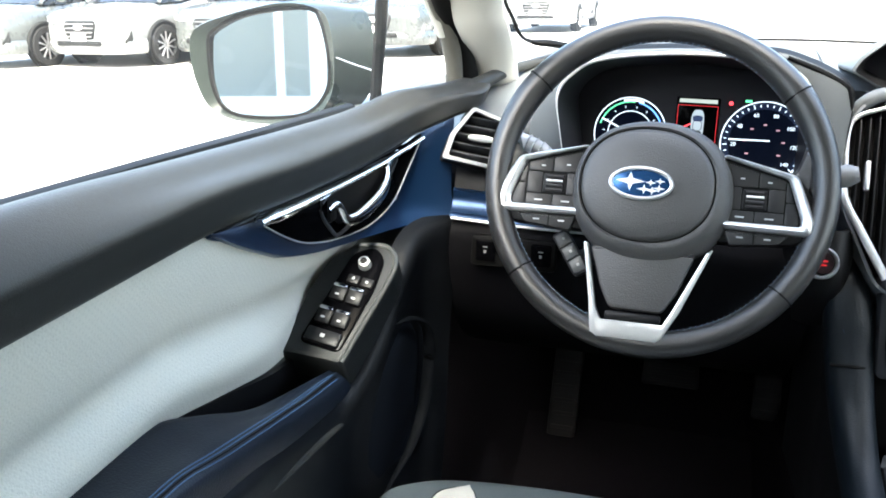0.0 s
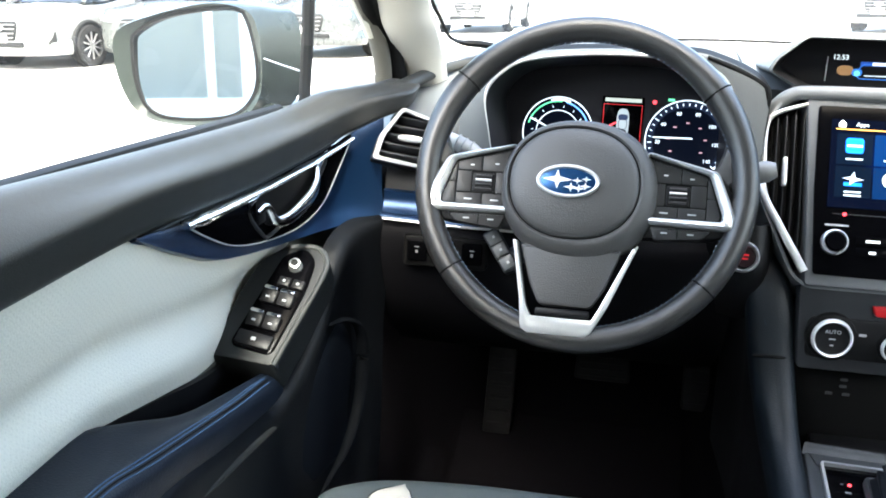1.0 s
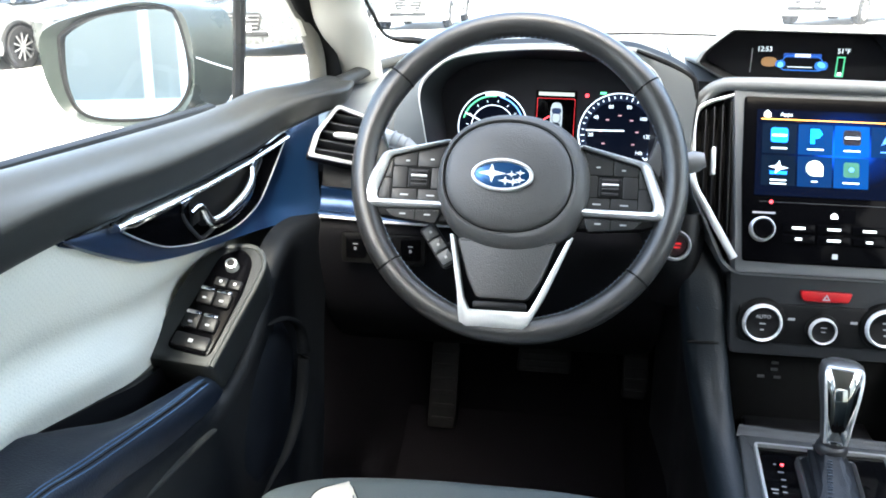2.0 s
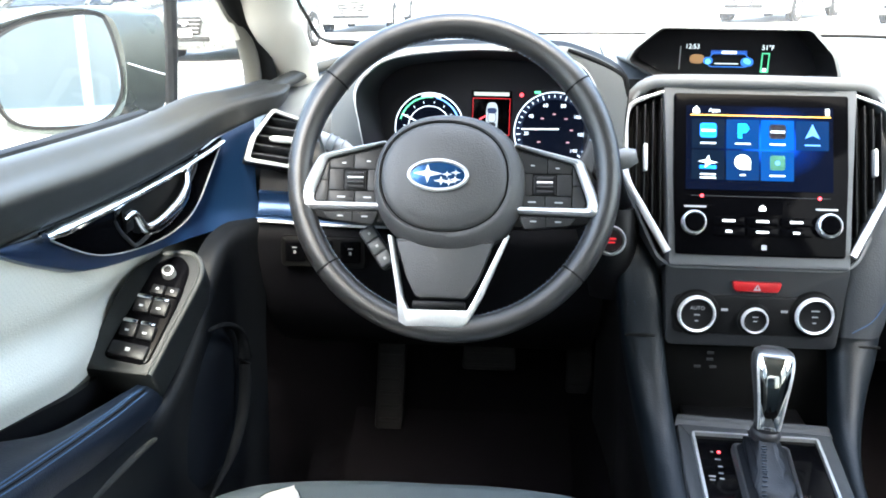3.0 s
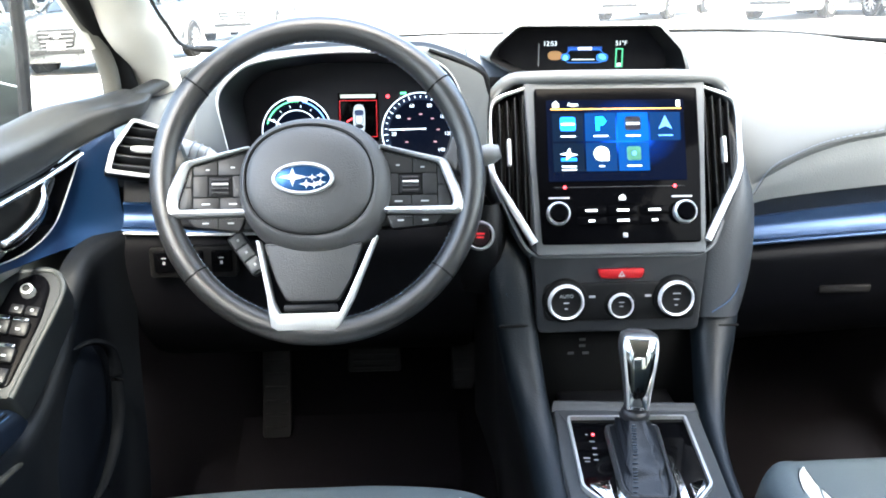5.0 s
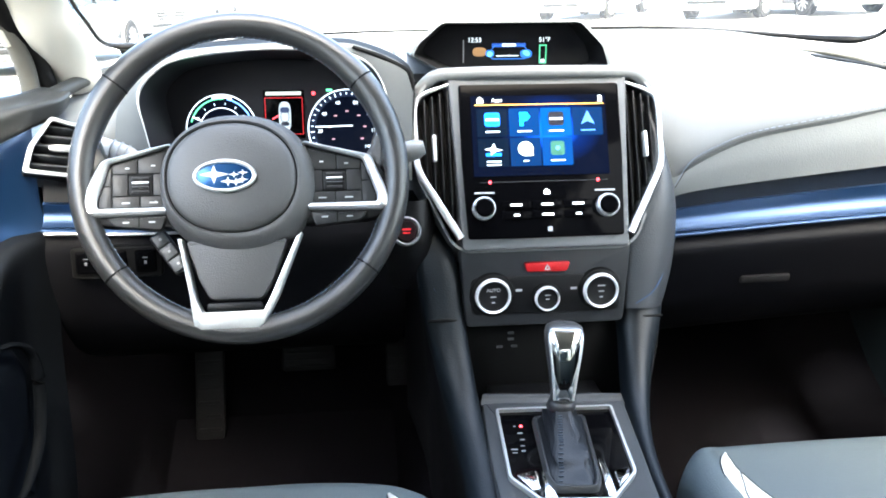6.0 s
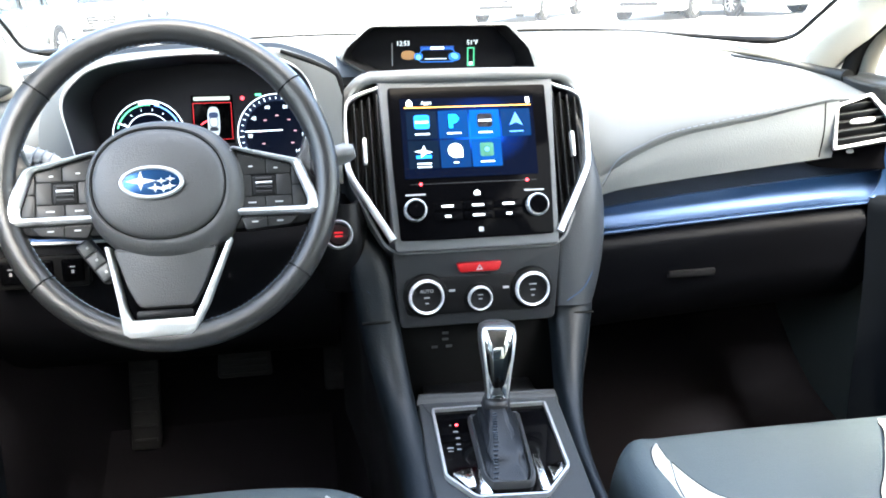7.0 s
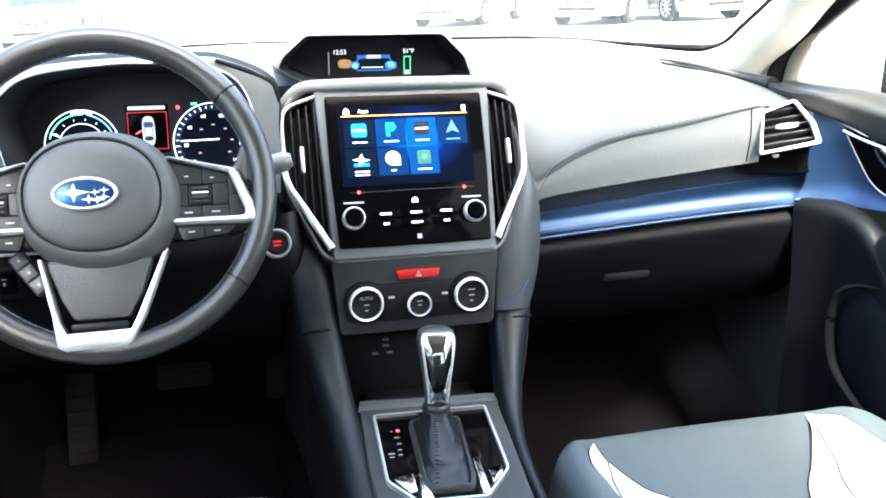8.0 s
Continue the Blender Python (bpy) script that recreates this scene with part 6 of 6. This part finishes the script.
        for x, c in ((0.022, -0.006), (-0.010, -0.003)):
            for y in (-0.010, 0.010):
                key = part("window_switch", put(box(0.018, 0.019, 0.010, 0.003), AP @ lift(x, y + c, 0.004) @ pose(0, 0, 0, 0, -10, 0)), KEYCAP, pod)
                part("bright_edge", put(box(0.0050, 0.0165, 0.0032, 0.0012), AP @ lift(x + 0.0085, y + c, 0.0098) @ pose(0, 0, 0, 0, 25, 0)), CHROME, key)
                part("marking", put(box(0.0022, 0.0045, 0.0005), AP @ lift(x - 0.003, y + c, 0.0095)), MARK, key)
        part("key", put(box(0.018, 0.042, 0.008, 0.003), AP @ lift(-0.034, -0.002, 0.003)), KEYCAP, pod)
        part("marking", put(box(0.004, 0.005, 0.0005), AP @ lift(-0.034, -0.002, 0.0072)), MARK, pod)
    # padded armrest, falling towards the pod
    arm = []
    for y, xa, za, xb, zb in ((-0.80, 0.740, 0.868, 0.655, 0.864), (-0.53, 0.740, 0.862, 0.660, 0.860), (-0.43, 0.738, 0.856, 0.665, 0.840), (-0.37, 0.730, 0.836, 0.669, 0.826), (-0.30, 0.717, 0.808, 0.671, 0.809), (-0.23, 0.709, 0.793, 0.674, 0.793), (-0.16, 0.703, 0.780, 0.677, 0.779), (-0.125, 0.701, 0.770, 0.679, 0.768), (-0.10, 0.700, 0.735, 0.680, 0.733)):
        arm.append([(-xa, y, za - 0.012), (-(xa - 0.005), y, za), (-(xa * 0.5 + xb * 0.5), y, (za + zb) / 2 - 0.001), (-(xb + 0.009), y, zb + 0.001), (-xb, y, zb - 0.010), (-(xb + 0.004), y, zb - 0.034), (-(xb + 0.016), y, zb - 0.047)])
    arm = skin(arm, 4, 5, thick=0.008)
    face = BVHTree.FromBMesh(arm)
    # three close seam lines along the inboard edge of the armrest
    lines = []
    for off, r in ((-0.0026, 0.0006), (0.0, 0.0009), (0.0026, 0.0006), (0.0060, 0.0006)):
        pts = []
        for i in range(60):
            y = -0.78 + 0.648 * i / 59
            x = lerp(y, ((-0.80, 0.664), (-0.53, 0.668), (-0.43, 0.6715), (-0.37, 0.6745), (-0.30, 0.677), (-0.23, 0.680), (-0.12, 0.685))) + off
            hit = face.ray_cast(Vector((-x, y, 1.0)), Vector((0, 0, -1)))
            if hit[0] is not None:
                pts.append((-x, y, hit[0].z + 0.0004))
        lines.append((pts, r))
    ar = dp("armrest", arm, PAD, d, "navy leather armrest with double stitching")
    for k, (pts, r) in enumerate(lines):
        dp("seam" if k == 1 else "stitching", tube(smooth(pts[::3], 3), r, 5), SEAL if k == 1 else STITCH, ar)
    # lower panel with a map pocket
    low = []
    for y, z0, x in ((-0.80, 0.815, 0.668), (-0.45, 0.80, 0.672), (-0.25, 0.755, 0.684), (-0.13, 0.735, 0.682), (-0.06, 0.80, 0.660), (0.0, 0.865, 0.652), (0.06, 0.885, 0.645), (0.125, 0.887, 0.620)):
        low.append([(-(x + 0.02), y, z0 + 0.008), (-(x - 0.006), y, z0), (-(x - 0.004), y, z0 - 0.05), (-(x + 0.004), y, z0 - 0.15), (-(x + 0.008), y, 0.55), (-(x + 0.02), y, 0.38)])
    dp("lower_panel", skin(low, 4, 5, thick=0.012), mat("black_navy_door_plastic", (0.0038, 0.0046, 0.0060), 0.5, grain=0.4, scale=1000, spec=0.18), d, "black lower door panel")
    dp("lower_ridge", tube(smooth([(-0.676, -0.42, 0.765), (-0.676, -0.318, 0.747), (-0.677, -0.2525, 0.736), (-0.678, -0.175, 0.723), (-0.680, -0.15, 0.716)], 5), 0.0042, 8), DOORPAD, d, "moulded ridge under the armrest")
    dp("pocket_edge", tube(smooth([(-0.652, -0.040, 0.797), (-0.640, -0.008, 0.793), (-0.630, 0.014, 0.779), (-0.626, 0.024, 0.755), (-0.626, 0.024, 0.712), (-0.628, 0.008, 0.664), (-0.632, -0.035, 0.630), (-0.640, -0.08, 0.610), (-0.656, -0.20, 0.57)], 6), lambda t: 0.0010 + 0.0075 * math.sin(math.pi * min(1.0, t * 1.10)) ** 0.6, 12, flat=0.6), mat("dark_grey_pocket_moulding", (0.0016, 0.0021, 0.0031), 0.7, spec=0.05), d, "moulded edge of the map pocket")
    dp("pocket_face", skin([[(-(x + 0.008), y, zt + 0.03), (-(x - 0.004), y, zt), (-(x - 0.003), y, zt - 0.06), (-(x + 0.006), y, zt - 0.17)] for y, x, zt in ((-0.14, 0.696, 0.725), (-0.10, 0.677, 0.745), (-0.05, 0.657, 0.765), (0.0, 0.648, 0.765), (0.030, 0.645, 0.742), (0.040, 0.662, 0.74))], 4, 4, thick=0.004), POCKET, d, "dark navy lining of the door pocket")
    # window frame towards the pillar, quarter bar and pane
    dp("frame", tube(smooth([(-0.635, 0.250, 1.040), (-0.644, 0.235, 1.094), (-0.650, 0.205, 1.132), (-0.654, 0.165, 1.160), (-0.645, 0.04, 1.235), (-0.620, -0.12, 1.34), (-0.595, -0.30, 1.455), (-0.590, -0.75, 1.47)], 6), 0.0155, 12), SEAL, d, "black window frame")
    dp("frame_edge", tube(smooth([(-0.651, 0.228, 1.040), (-0.652, 0.218, 1.085), (-0.657, 0.197, 1.128), (-0.661, 0.162, 1.160), (-0.653, 0.03, 1.238), (-0.629, -0.12, 1.345)], 6), 0.0125, 10), FRAMETRIM, d)
    # strip in pale pillar cloth; the sun on this edge is its colour
    dp("bright_edge", tube(smooth([(-0.661, 0.198, 1.118), (-0.664, 0.185, 1.135), (-0.668, 0.158, 1.161), (-0.660, 0.02, 1.243), (-0.635, -0.13, 1.350)], 6), 0.0086, 10), PILLAR, d, "pale edge of the window frame with sunlight in its colour")
    q = 0.0 if s < 0 else -0.045
    dp("quarter_bar", tube([(-0.748, 0.17 + q, 1.02), (-0.735, 0.155 + q, 1.12), (-0.712, 0.10 + q, 1.20)], 0.0085, 8), SEAL, d, "black upright bar in the window")
    pane = [[(-0.745, -0.80, 1.06), (-0.745, -0.3, 1.04), (-0.70, 0.19, 1.03)], [(-0.70, -0.80, 1.25), (-0.70, -0.3, 1.25), (-0.685, 0.08, 1.20)], [(-0.61, -0.80, 1.46), (-0.61, -0.3, 1.45), (-0.62, -0.25, 1.42)]]
    ob = dp("pane", skin(pane, 3, 3), GLASS, d)
    ob.visible_shadow = False
    return d


door(-1, "driver door with pale leather, blue trim and window switches")
door(1, "passenger door with dark panel and blue trim")

# ---- outside mirror ----
om = thing("side_mirror", (-0.93, 0.25, 1.0), "dark grey-green side mirror with bright glass", "side mirror")
PAINT = mat("grey_green_body_paint", (0.013, 0.017, 0.0145), 0.28, coat=0.12, spec=0.3, scale=3000)
MM = plane_at((-0.93, 0.226, 1.063), (0.995, 0.10, 0.0), (0, 0.0, 1))
GLASS_EDGE = ((-0.0897, 0.019), (-0.083, 0.041), (-0.03, 0.067), (0.057, 0.078), (0.078, 0.063), (0.090, 0.002), (0.083, -0.042), (0.048, -0.072), (-0.03, -0.079), (-0.070, -0.068), (-0.087, -0.033))
HOUSING_EDGE = ((-0.1176, 0.0105), (-0.109, 0.045), (-0.060, 0.0665), (0.020, 0.0865), (0.070, 0.0830), (0.094, 0.065), (0.102, 0.002), (0.093, -0.050), (0.052, -0.083), (-0.030, -0.0885), (-0.085, -0.0745), (-0.109, -0.036))
gl = [(p.x, p.y) for p in smooth([(*p, 0) for p in GLASS_EDGE], 5, closed=True)]
ho = [(p.x, p.y) for p in smooth([(*p, 0) for p in HOUSING_EDGE], 5, closed=True)]


def ray_edge(poly, n=64):
    """Outline read off at even angles, so that outlines can be joined."""
    out = []
    for i in range(n):
        a = 2 * math.pi * i / n
        c, s = math.cos(a), math.sin(a)
        best = 0.0
        for (ax, ay), (bx, by) in zip(poly, poly[1:] + poly[:1]):
            den = c * (by - ay) - s * (bx - ax)
            if abs(den) > 1e-12:
                r = (ax * (by - ay) - ay * (bx - ax)) / den
                q = (c * r - ax) * (bx - ax) + (s * r - ay) * (by - ay)
                if r > 0 and -1e-9 <= q <= (bx - ax) ** 2 + (by - ay) ** 2 + 1e-9:
                    best = max(best, r)
        out.append((best * c, best * s))
    return out


gl, ho = ray_edge(gl), ray_edge(ho)
far_x = [(-0.01 + p[0] * 0.95 + (0.055 if p[0] > 0 else 0.0) * min(1.0, p[0] / 0.06), p[1] * 0.96) for p in ho]
rows = [[(p[0] * 1.02, p[1] * 1.02, -0.012) for p in gl], [(p[0] * 1.03, p[1] * 1.03, 0.0) for p in gl], [(p[0] * 0.985, p[1] * 0.985, 0.008) for p in ho], [(*p, 0.003) for p in ho], [(p[0] * 1.005 + (0.012 if p[0] > 0 else 0), p[1] * 1.005, -0.02) for p in ho], [(*p, -0.07) for p in far_x], [(p[0] * 0.8, p[1] * 0.8, -0.12) for p in far_x], [(p[0] * 0.3, p[1] * 0.3, -0.14) for p in far_x]]
bm = grid(rows, wrap_u=True)
bm.verts.ensure_lookup_table()
bm.faces.new(bm.verts[-len(ho):])
bmesh.ops.recalc_face_normals(bm, faces=bm.faces)
part("housing", put(bm, MM), PAINT, om)
part("bezel", put(band([(p[0] * 1.035, p[1] * 1.04) for p in gl], [(p[0] * 0.985, p[1] * 0.98) for p in gl], -0.012, 0.001), MM), SEAL, om)
part("mirror_glass", put(prism([(p[0] * 1.01, p[1] * 1.01) for p in gl], -0.012, -0.006), MM @ pose(0, 0, 0, -3.5, 0.3, 0)), mat("mirror_silver", (0.80, 0.83, 0.80), 0.015, metal=1.0, vary=0.01), om, "mirror glass")
part("seam", put(tube(smooth([(0.102, 0.012, 0.002), (0.125, 0.0, -0.02), (0.15, -0.012, -0.045)], 4), 0.0012, 6), MM), SATIN, om)
part("arm", tube(smooth([(-0.84, 0.26, 0.995), (-0.80, 0.24, 0.985), (-0.755, 0.22, 1.0)], 4), 0.022, 12, flat=0.7), PAINT, om)

# ---- parked cars on the lot ----
TYRE = mat("black_tyre_rubber", (0.012, 0.012, 0.012), 0.8, spec=0.08)
ALLOY = mat("grey_alloy_rim", (0.35, 0.35, 0.36), 0.35, metal=0.8)
TINTED = mat("dark_tinted_glass", (0.010, 0.012, 0.013), 0.05, spec=0.3, vary=0.05)
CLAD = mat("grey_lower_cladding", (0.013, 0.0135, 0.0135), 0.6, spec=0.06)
# CLAD lightened for the cars further right; windscreen glare is put into the colour
HAZECLAD = mat("hazed_grey_cladding", (0.07, 0.072, 0.074), 0.6, spec=0.3)
GRILLE = mat("dark_grille_mesh", (0.014, 0.0145, 0.015), 0.45, spec=0.08)
SLAT = mat("grey_grille_slat", (0.11, 0.11, 0.114), 0.4, spec=0.3)
LAMP = mat("clear_headlamp", (0.32, 0.33, 0.335), 0.12, coat=0.5)
PAINTS = {
    "white": mat("white_car_paint", (0.115, 0.119, 0.118), 0.25, coat=0.7, vary=0.04),
    "silver": mat("silver_car_paint", (0.070, 0.076, 0.074), 0.28, metal=0.3, coat=0.6),
    "grey": mat("grey_car_paint", (0.05, 0.055, 0.056), 0.28, metal=0.4, coat=0.6),
}


def parked_car(x, y, heading, paint, label, clad):
    """A tall estate car; x, y is the contact of its front left wheel, heading the way its nose points (degrees from +x)."""
    turn = pose(0, 0, 0, 0, 0, heading - 90)
    at = Vector((x, y, 0)) - turn @ Vector((-0.80, 0.95, 0))
    place = Matrix.Translation(at) @ turn
    car = thing("parked_car", (0, 0, 0), label, "car", group="parked cars", ground=place)
    p = PAINTS[paint]
    # stations along the length: y, half width, underside, belt height
    st = ((1.955, 0.20, 0.60, 0.70), (1.94, 0.60, 0.42, 0.76), (1.90, 0.78, 0.30, 0.88), (1.78, 0.88, 0.26, 0.95), (1.45, 0.925, 0.28, 1.01), (1.2, 0.93, 0.30, 1.03), (0.75, 0.925, 0.28, 1.07), (0.0, 0.93, 0.27, 1.10), (-1.2, 0.93, 0.28, 1.12), (-2.2, 0.92, 0.32, 1.13), (-2.65, 0.86, 0.40, 1.10), (-2.78, 0.70, 0.50, 1.02), (-2.80, 0.10, 0.75, 0.80))
    secs = []
    for yy, w, z0, z1 in st:
        h = z1 - z0
        half = [(0.0, z0), (w * 0.86, z0), (w * 0.97, z0 + h * 0.18), (w, z0 + h * 0.45), (w * 0.985, z0 + h * 0.72), (w * 0.93, z0 + h * 0.93), (w * 0.80, z1), (w * 0.4, z1 + 0.02), (0.0, z1 + 0.03)]
        secs.append([(a, yy, b) for a, b in half] + [(-a, yy, b) for a, b in half[-2::-1]])
    bm = skin(secs, 2, 3)
    bmesh.ops.recalc_face_normals(bm, faces=bm.faces)
    part("body", bm, p, car)
    cab = ((0.95, 0.74, 1.06, 1.08), (0.45, 0.74, 1.06, 1.36), (0.0, 0.70, 1.06, 1.60), (-0.5, 0.69, 1.07, 1.66), (-1.5, 0.68, 1.08, 1.67), (-2.2, 0.66, 1.08, 1.60), (-2.6, 0.68, 1.05, 1.15))
    secs = []
    for yy, w, z0, z1 in cab:
        half = [(w * 1.18, z0), (w * 1.10, z0 * 0.5 + z1 * 0.5), (w * 1.0, z1 - 0.03), (w * 0.8, z1), (0.0, z1 + 0.015)]
        secs.append([(a, yy, b) for a, b in half] + [(-a, yy, b) for a, b in half[-2::-1]])
    bm = skin(secs, 2, 3)
    bmesh.ops.recalc_face_normals(bm, faces=bm.faces)
    part("cabin_glass", bm, TINTED, car)
    bm = skin([[(-0.66, yy, z), (-0.5, yy, z + 0.03), (0, yy, z + 0.045), (0.5, yy, z + 0.03), (0.66, yy, z)] for yy, z in ((0.0, 1.585), (-0.5, 1.645), (-1.5, 1.655), (-2.25, 1.59))], 2, 3, thick=0.03)
    part("roof", bm, p, car)
    for s in (-1, 1):
        for a, b in (((0.90, 1.08), (0.02, 1.60)), ((-0.62, 1.10), (-0.60, 1.63)), ((-1.75, 1.12), (-1.70, 1.62))):
            part("pillar", tube([(s * 0.85, a[0], a[1]), (s * 0.78, (a[0] + b[0]) / 2, (a[1] + b[1]) / 2 + 0.02), (s * 0.68, b[0], b[1])], 0.035, 8), p, car)
        part("roof_rail", tube([(s * 0.62, -0.2, 1.66), (s * 0.62, -0.4, 1.72), (s * 0.62, -1.9, 1.72), (s * 0.62, -2.1, 1.64)], 0.022, 8), clad, car)
        part("door_mirror", put(box(0.20, 0.10, 0.15, 0.04), pose(s * 1.0, 0.55, 1.16)), p, car)
        part("headlight", put(prism(rounded([(-0.19, -0.06), (0.19, -0.03), (0.21, 0.07), (-0.15, 0.05)] if s > 0 else [(0.19, -0.06), (-0.19, -0.03), (-0.21, 0.07), (0.15, 0.05)], 0.03), -0.10, 0.02, 0.01), plane_at((s * 0.66, 1.83, 0.80), (-s * -1.0 * 0.86, -s * 0.5, 0), (0, -0.1, 1))), LAMP, car)
        part("fog_lamp", put(lathe([(0.0, 0.02), (0.06, 0.015), (0.07, -0.03)], 20), plane_at((s * 0.68, 1.875, 0.43), (0.95, -s * 0.3, 0), (0, 0, 1)) @ pose(0, 0, 0, 0, 0, 0)), LAMP, car)
        part("corner_trim", put(box(0.07, 0.16, 0.26, 0.025), pose(s * 0.855, 1.735, 0.52, 0, -s * 8, s * 28)), clad, car)
        for yy in (0.95, -1.75):
            wm = pose(s * 0.880, yy, 0.355, 0, 90 * s, 0)
            wh = part("wheel", put(lathe([(0.20, -0.12), (0.33, -0.11), (0.355, -0.07), (0.355, 0.07), (0.33, 0.11), (0.24, 0.12)], 36), wm), TYRE, car)
            part("rim", put(lathe([(0.0, 0.085), (0.06, 0.09), (0.08, 0.06), (0.20, 0.05), (0.235, 0.10), (0.245, 0.118), (0.25, 0.05)], 32), wm), clad, wh)
            for k in range(10):
                part("spoke", put(box(0.22, 0.026, 0.03, 0.008), wm @ pose(0, 0, 0.100, 0, 0, 36 * k) @ lift(0.125, 0)), ALLOY, wh)
            part("arch", put(tube([(0.40 * math.cos(a), 0.40 * math.sin(a), 0.0) for a in (radians(-8 + 196 * i / 24) for i in range(25))], 0.034, 8), pose(s * 0.944, yy, 0.355, 90, 0, 90)), clad, car)
            part("wheel_well", put(lathe([(0.0, 0.0), (0.40, 0.0), (0.41, -0.06)], 32), pose(s * 0.962, yy, 0.36, 0, 90 * s, 0)), SEAL, car)
        part("sill", put(box(0.10, 1.9, 0.14, 0.03), pose(s * 0.90, -0.40, 0.33)), clad, car)
    gr = part("grille", put(prism(rounded([(-0.28, -0.19), (0.28, -0.19), (0.37, 0.04), (0.33, 0.12), (-0.33, 0.12), (-0.37, 0.04)], 0.04), -0.06, 0.03, 0.015), plane_at((0, 1.935, 0.68), (-1, 0, 0), (0, -0.12, 1))), GRILLE, car)
    for k in range(4):
        part("slat", put(box(0.56 + 0.03 * k, 0.02, 0.020, 0.006), pose(0, 1.985 - 0.006 * k, 0.535 + 0.070 * k)), SLAT, gr)
    part("badge", put(prism(oval(0.105, 0.050, 28), -0.01, 0.03, 0.01), plane_at((0, 1.975, 0.69), (-1, 0, 0), (0, -0.12, 1))), CHROME, gr)
    part("bumper", tube(smooth([(-0.93, 1.40, 0.36), (-0.86, 1.74, 0.36), (-0.55, 1.91, 0.36), (0, 1.96, 0.36), (0.55, 1.91, 0.36), (0.86, 1.74, 0.36), (0.93, 1.40, 0.36)], 4), 0.060, 10, flat=2.1), p, car)
    part("intake", put(box(0.98, 0.06, 0.085, 0.02), pose(0, 2.000, 0.425)), GRILLE, car)
    part("skid_plate", put(box(0.86, 0.10, 0.06, 0.02), pose(0, 1.93, 0.30)), SATIN, car)
    part("plate_holder", put(box(0.32, 0.02, 0.16, 0.008), pose(0, 2.005, 0.50)), mat("white_front_plate", (0.70, 0.70, 0.68), 0.5), car)
    return car


for x, y, hd, col, lb in (
    (-11.51, 13.16, 260, "silver", "silver estate car with grey cladding on the lot"),
    (-9.42, 13.60, 260, "white", "white estate car with black grille and cladding on the lot"),
    (-7.28, 14.20, 260, "silver", "silver estate car with a barred grille on the lot"),
    (-4.96, 16.0, 260, "grey", "grey estate car with a pale front plate on the lot"),
    (-3.40, 24.2, 266, "white", "white estate car with a grey grille beyond the bonnet"),
    (6.95, 23.2, 232, "white", "white estate car beyond the bonnet on the lot"),
    (9.8, 20.2, 222, "white", "white estate car beside a pole on the lot"),
    (12.55, 20.13, 276, "silver", "silver estate car with alloy wheels on the lot"),
):
    parked_car(x, y, hd, col, lb, CLAD if x < -5 else HAZECLAD)

pole = thing("lamp_post", (8.3, 22.4, 0), "pale painted lamp post with a concrete foot", "lamp post", ground=Matrix.Identity(4))
part("post", put(lathe([(0.13, 0.0), (0.12, 2.0), (0.10, 6.0)], 20), lift(8.3, 22.4, 0.3)), mat("pale_painted_steel", (0.030, 0.033, 0.027), 0.5), pole)
part("foot", put(lathe([(0.0, 0.6), (0.24, 0.6), (0.26, 0.55), (0.28, 0.0)], 24), lift(8.3, 22.4, 0)), mat("pale_concrete", (0.060, 0.062, 0.056), 0.9, grain=0.5, scale=60), pole)

# ---- building behind, seen in the side mirror ----
hall = thing("showroom_building", (-5.0, -14.5, 0), "grey-blue building with white pilasters and a white plinth", "building", ground=Matrix.Identity(4))
part("wall", put(box(14.0, 1.0, 4.6), lift(-5.0, -15.0, 2.3)), mat("grey_blue_wall_panels", (0.21, 0.215, 0.19), 0.7, grain=0.3, scale=40, big=1.2), hall)
WTRIM = mat("white_painted_trim", (0.80, 0.80, 0.78), 0.6)
part("plinth", put(box(14.1, 0.14, 0.36, 0.02), lift(-5.0, -14.47, 0.18)), WTRIM, hall)
part("cornice", put(box(14.3, 0.3, 0.35, 0.03), lift(-5.0, -14.45, 4.6)), WTRIM, hall)
for x, w in ((-4.17, 0.14), (-3.50, 0.28), (-6.2, 0.12), (-5.9, 0.2), (-8.2, 0.12), (-2.0, 0.12)):
    part("pilaster", put(box(w, 0.12, 4.1, 0.01), lift(x, -14.48, 2.4)), WTRIM, hall)
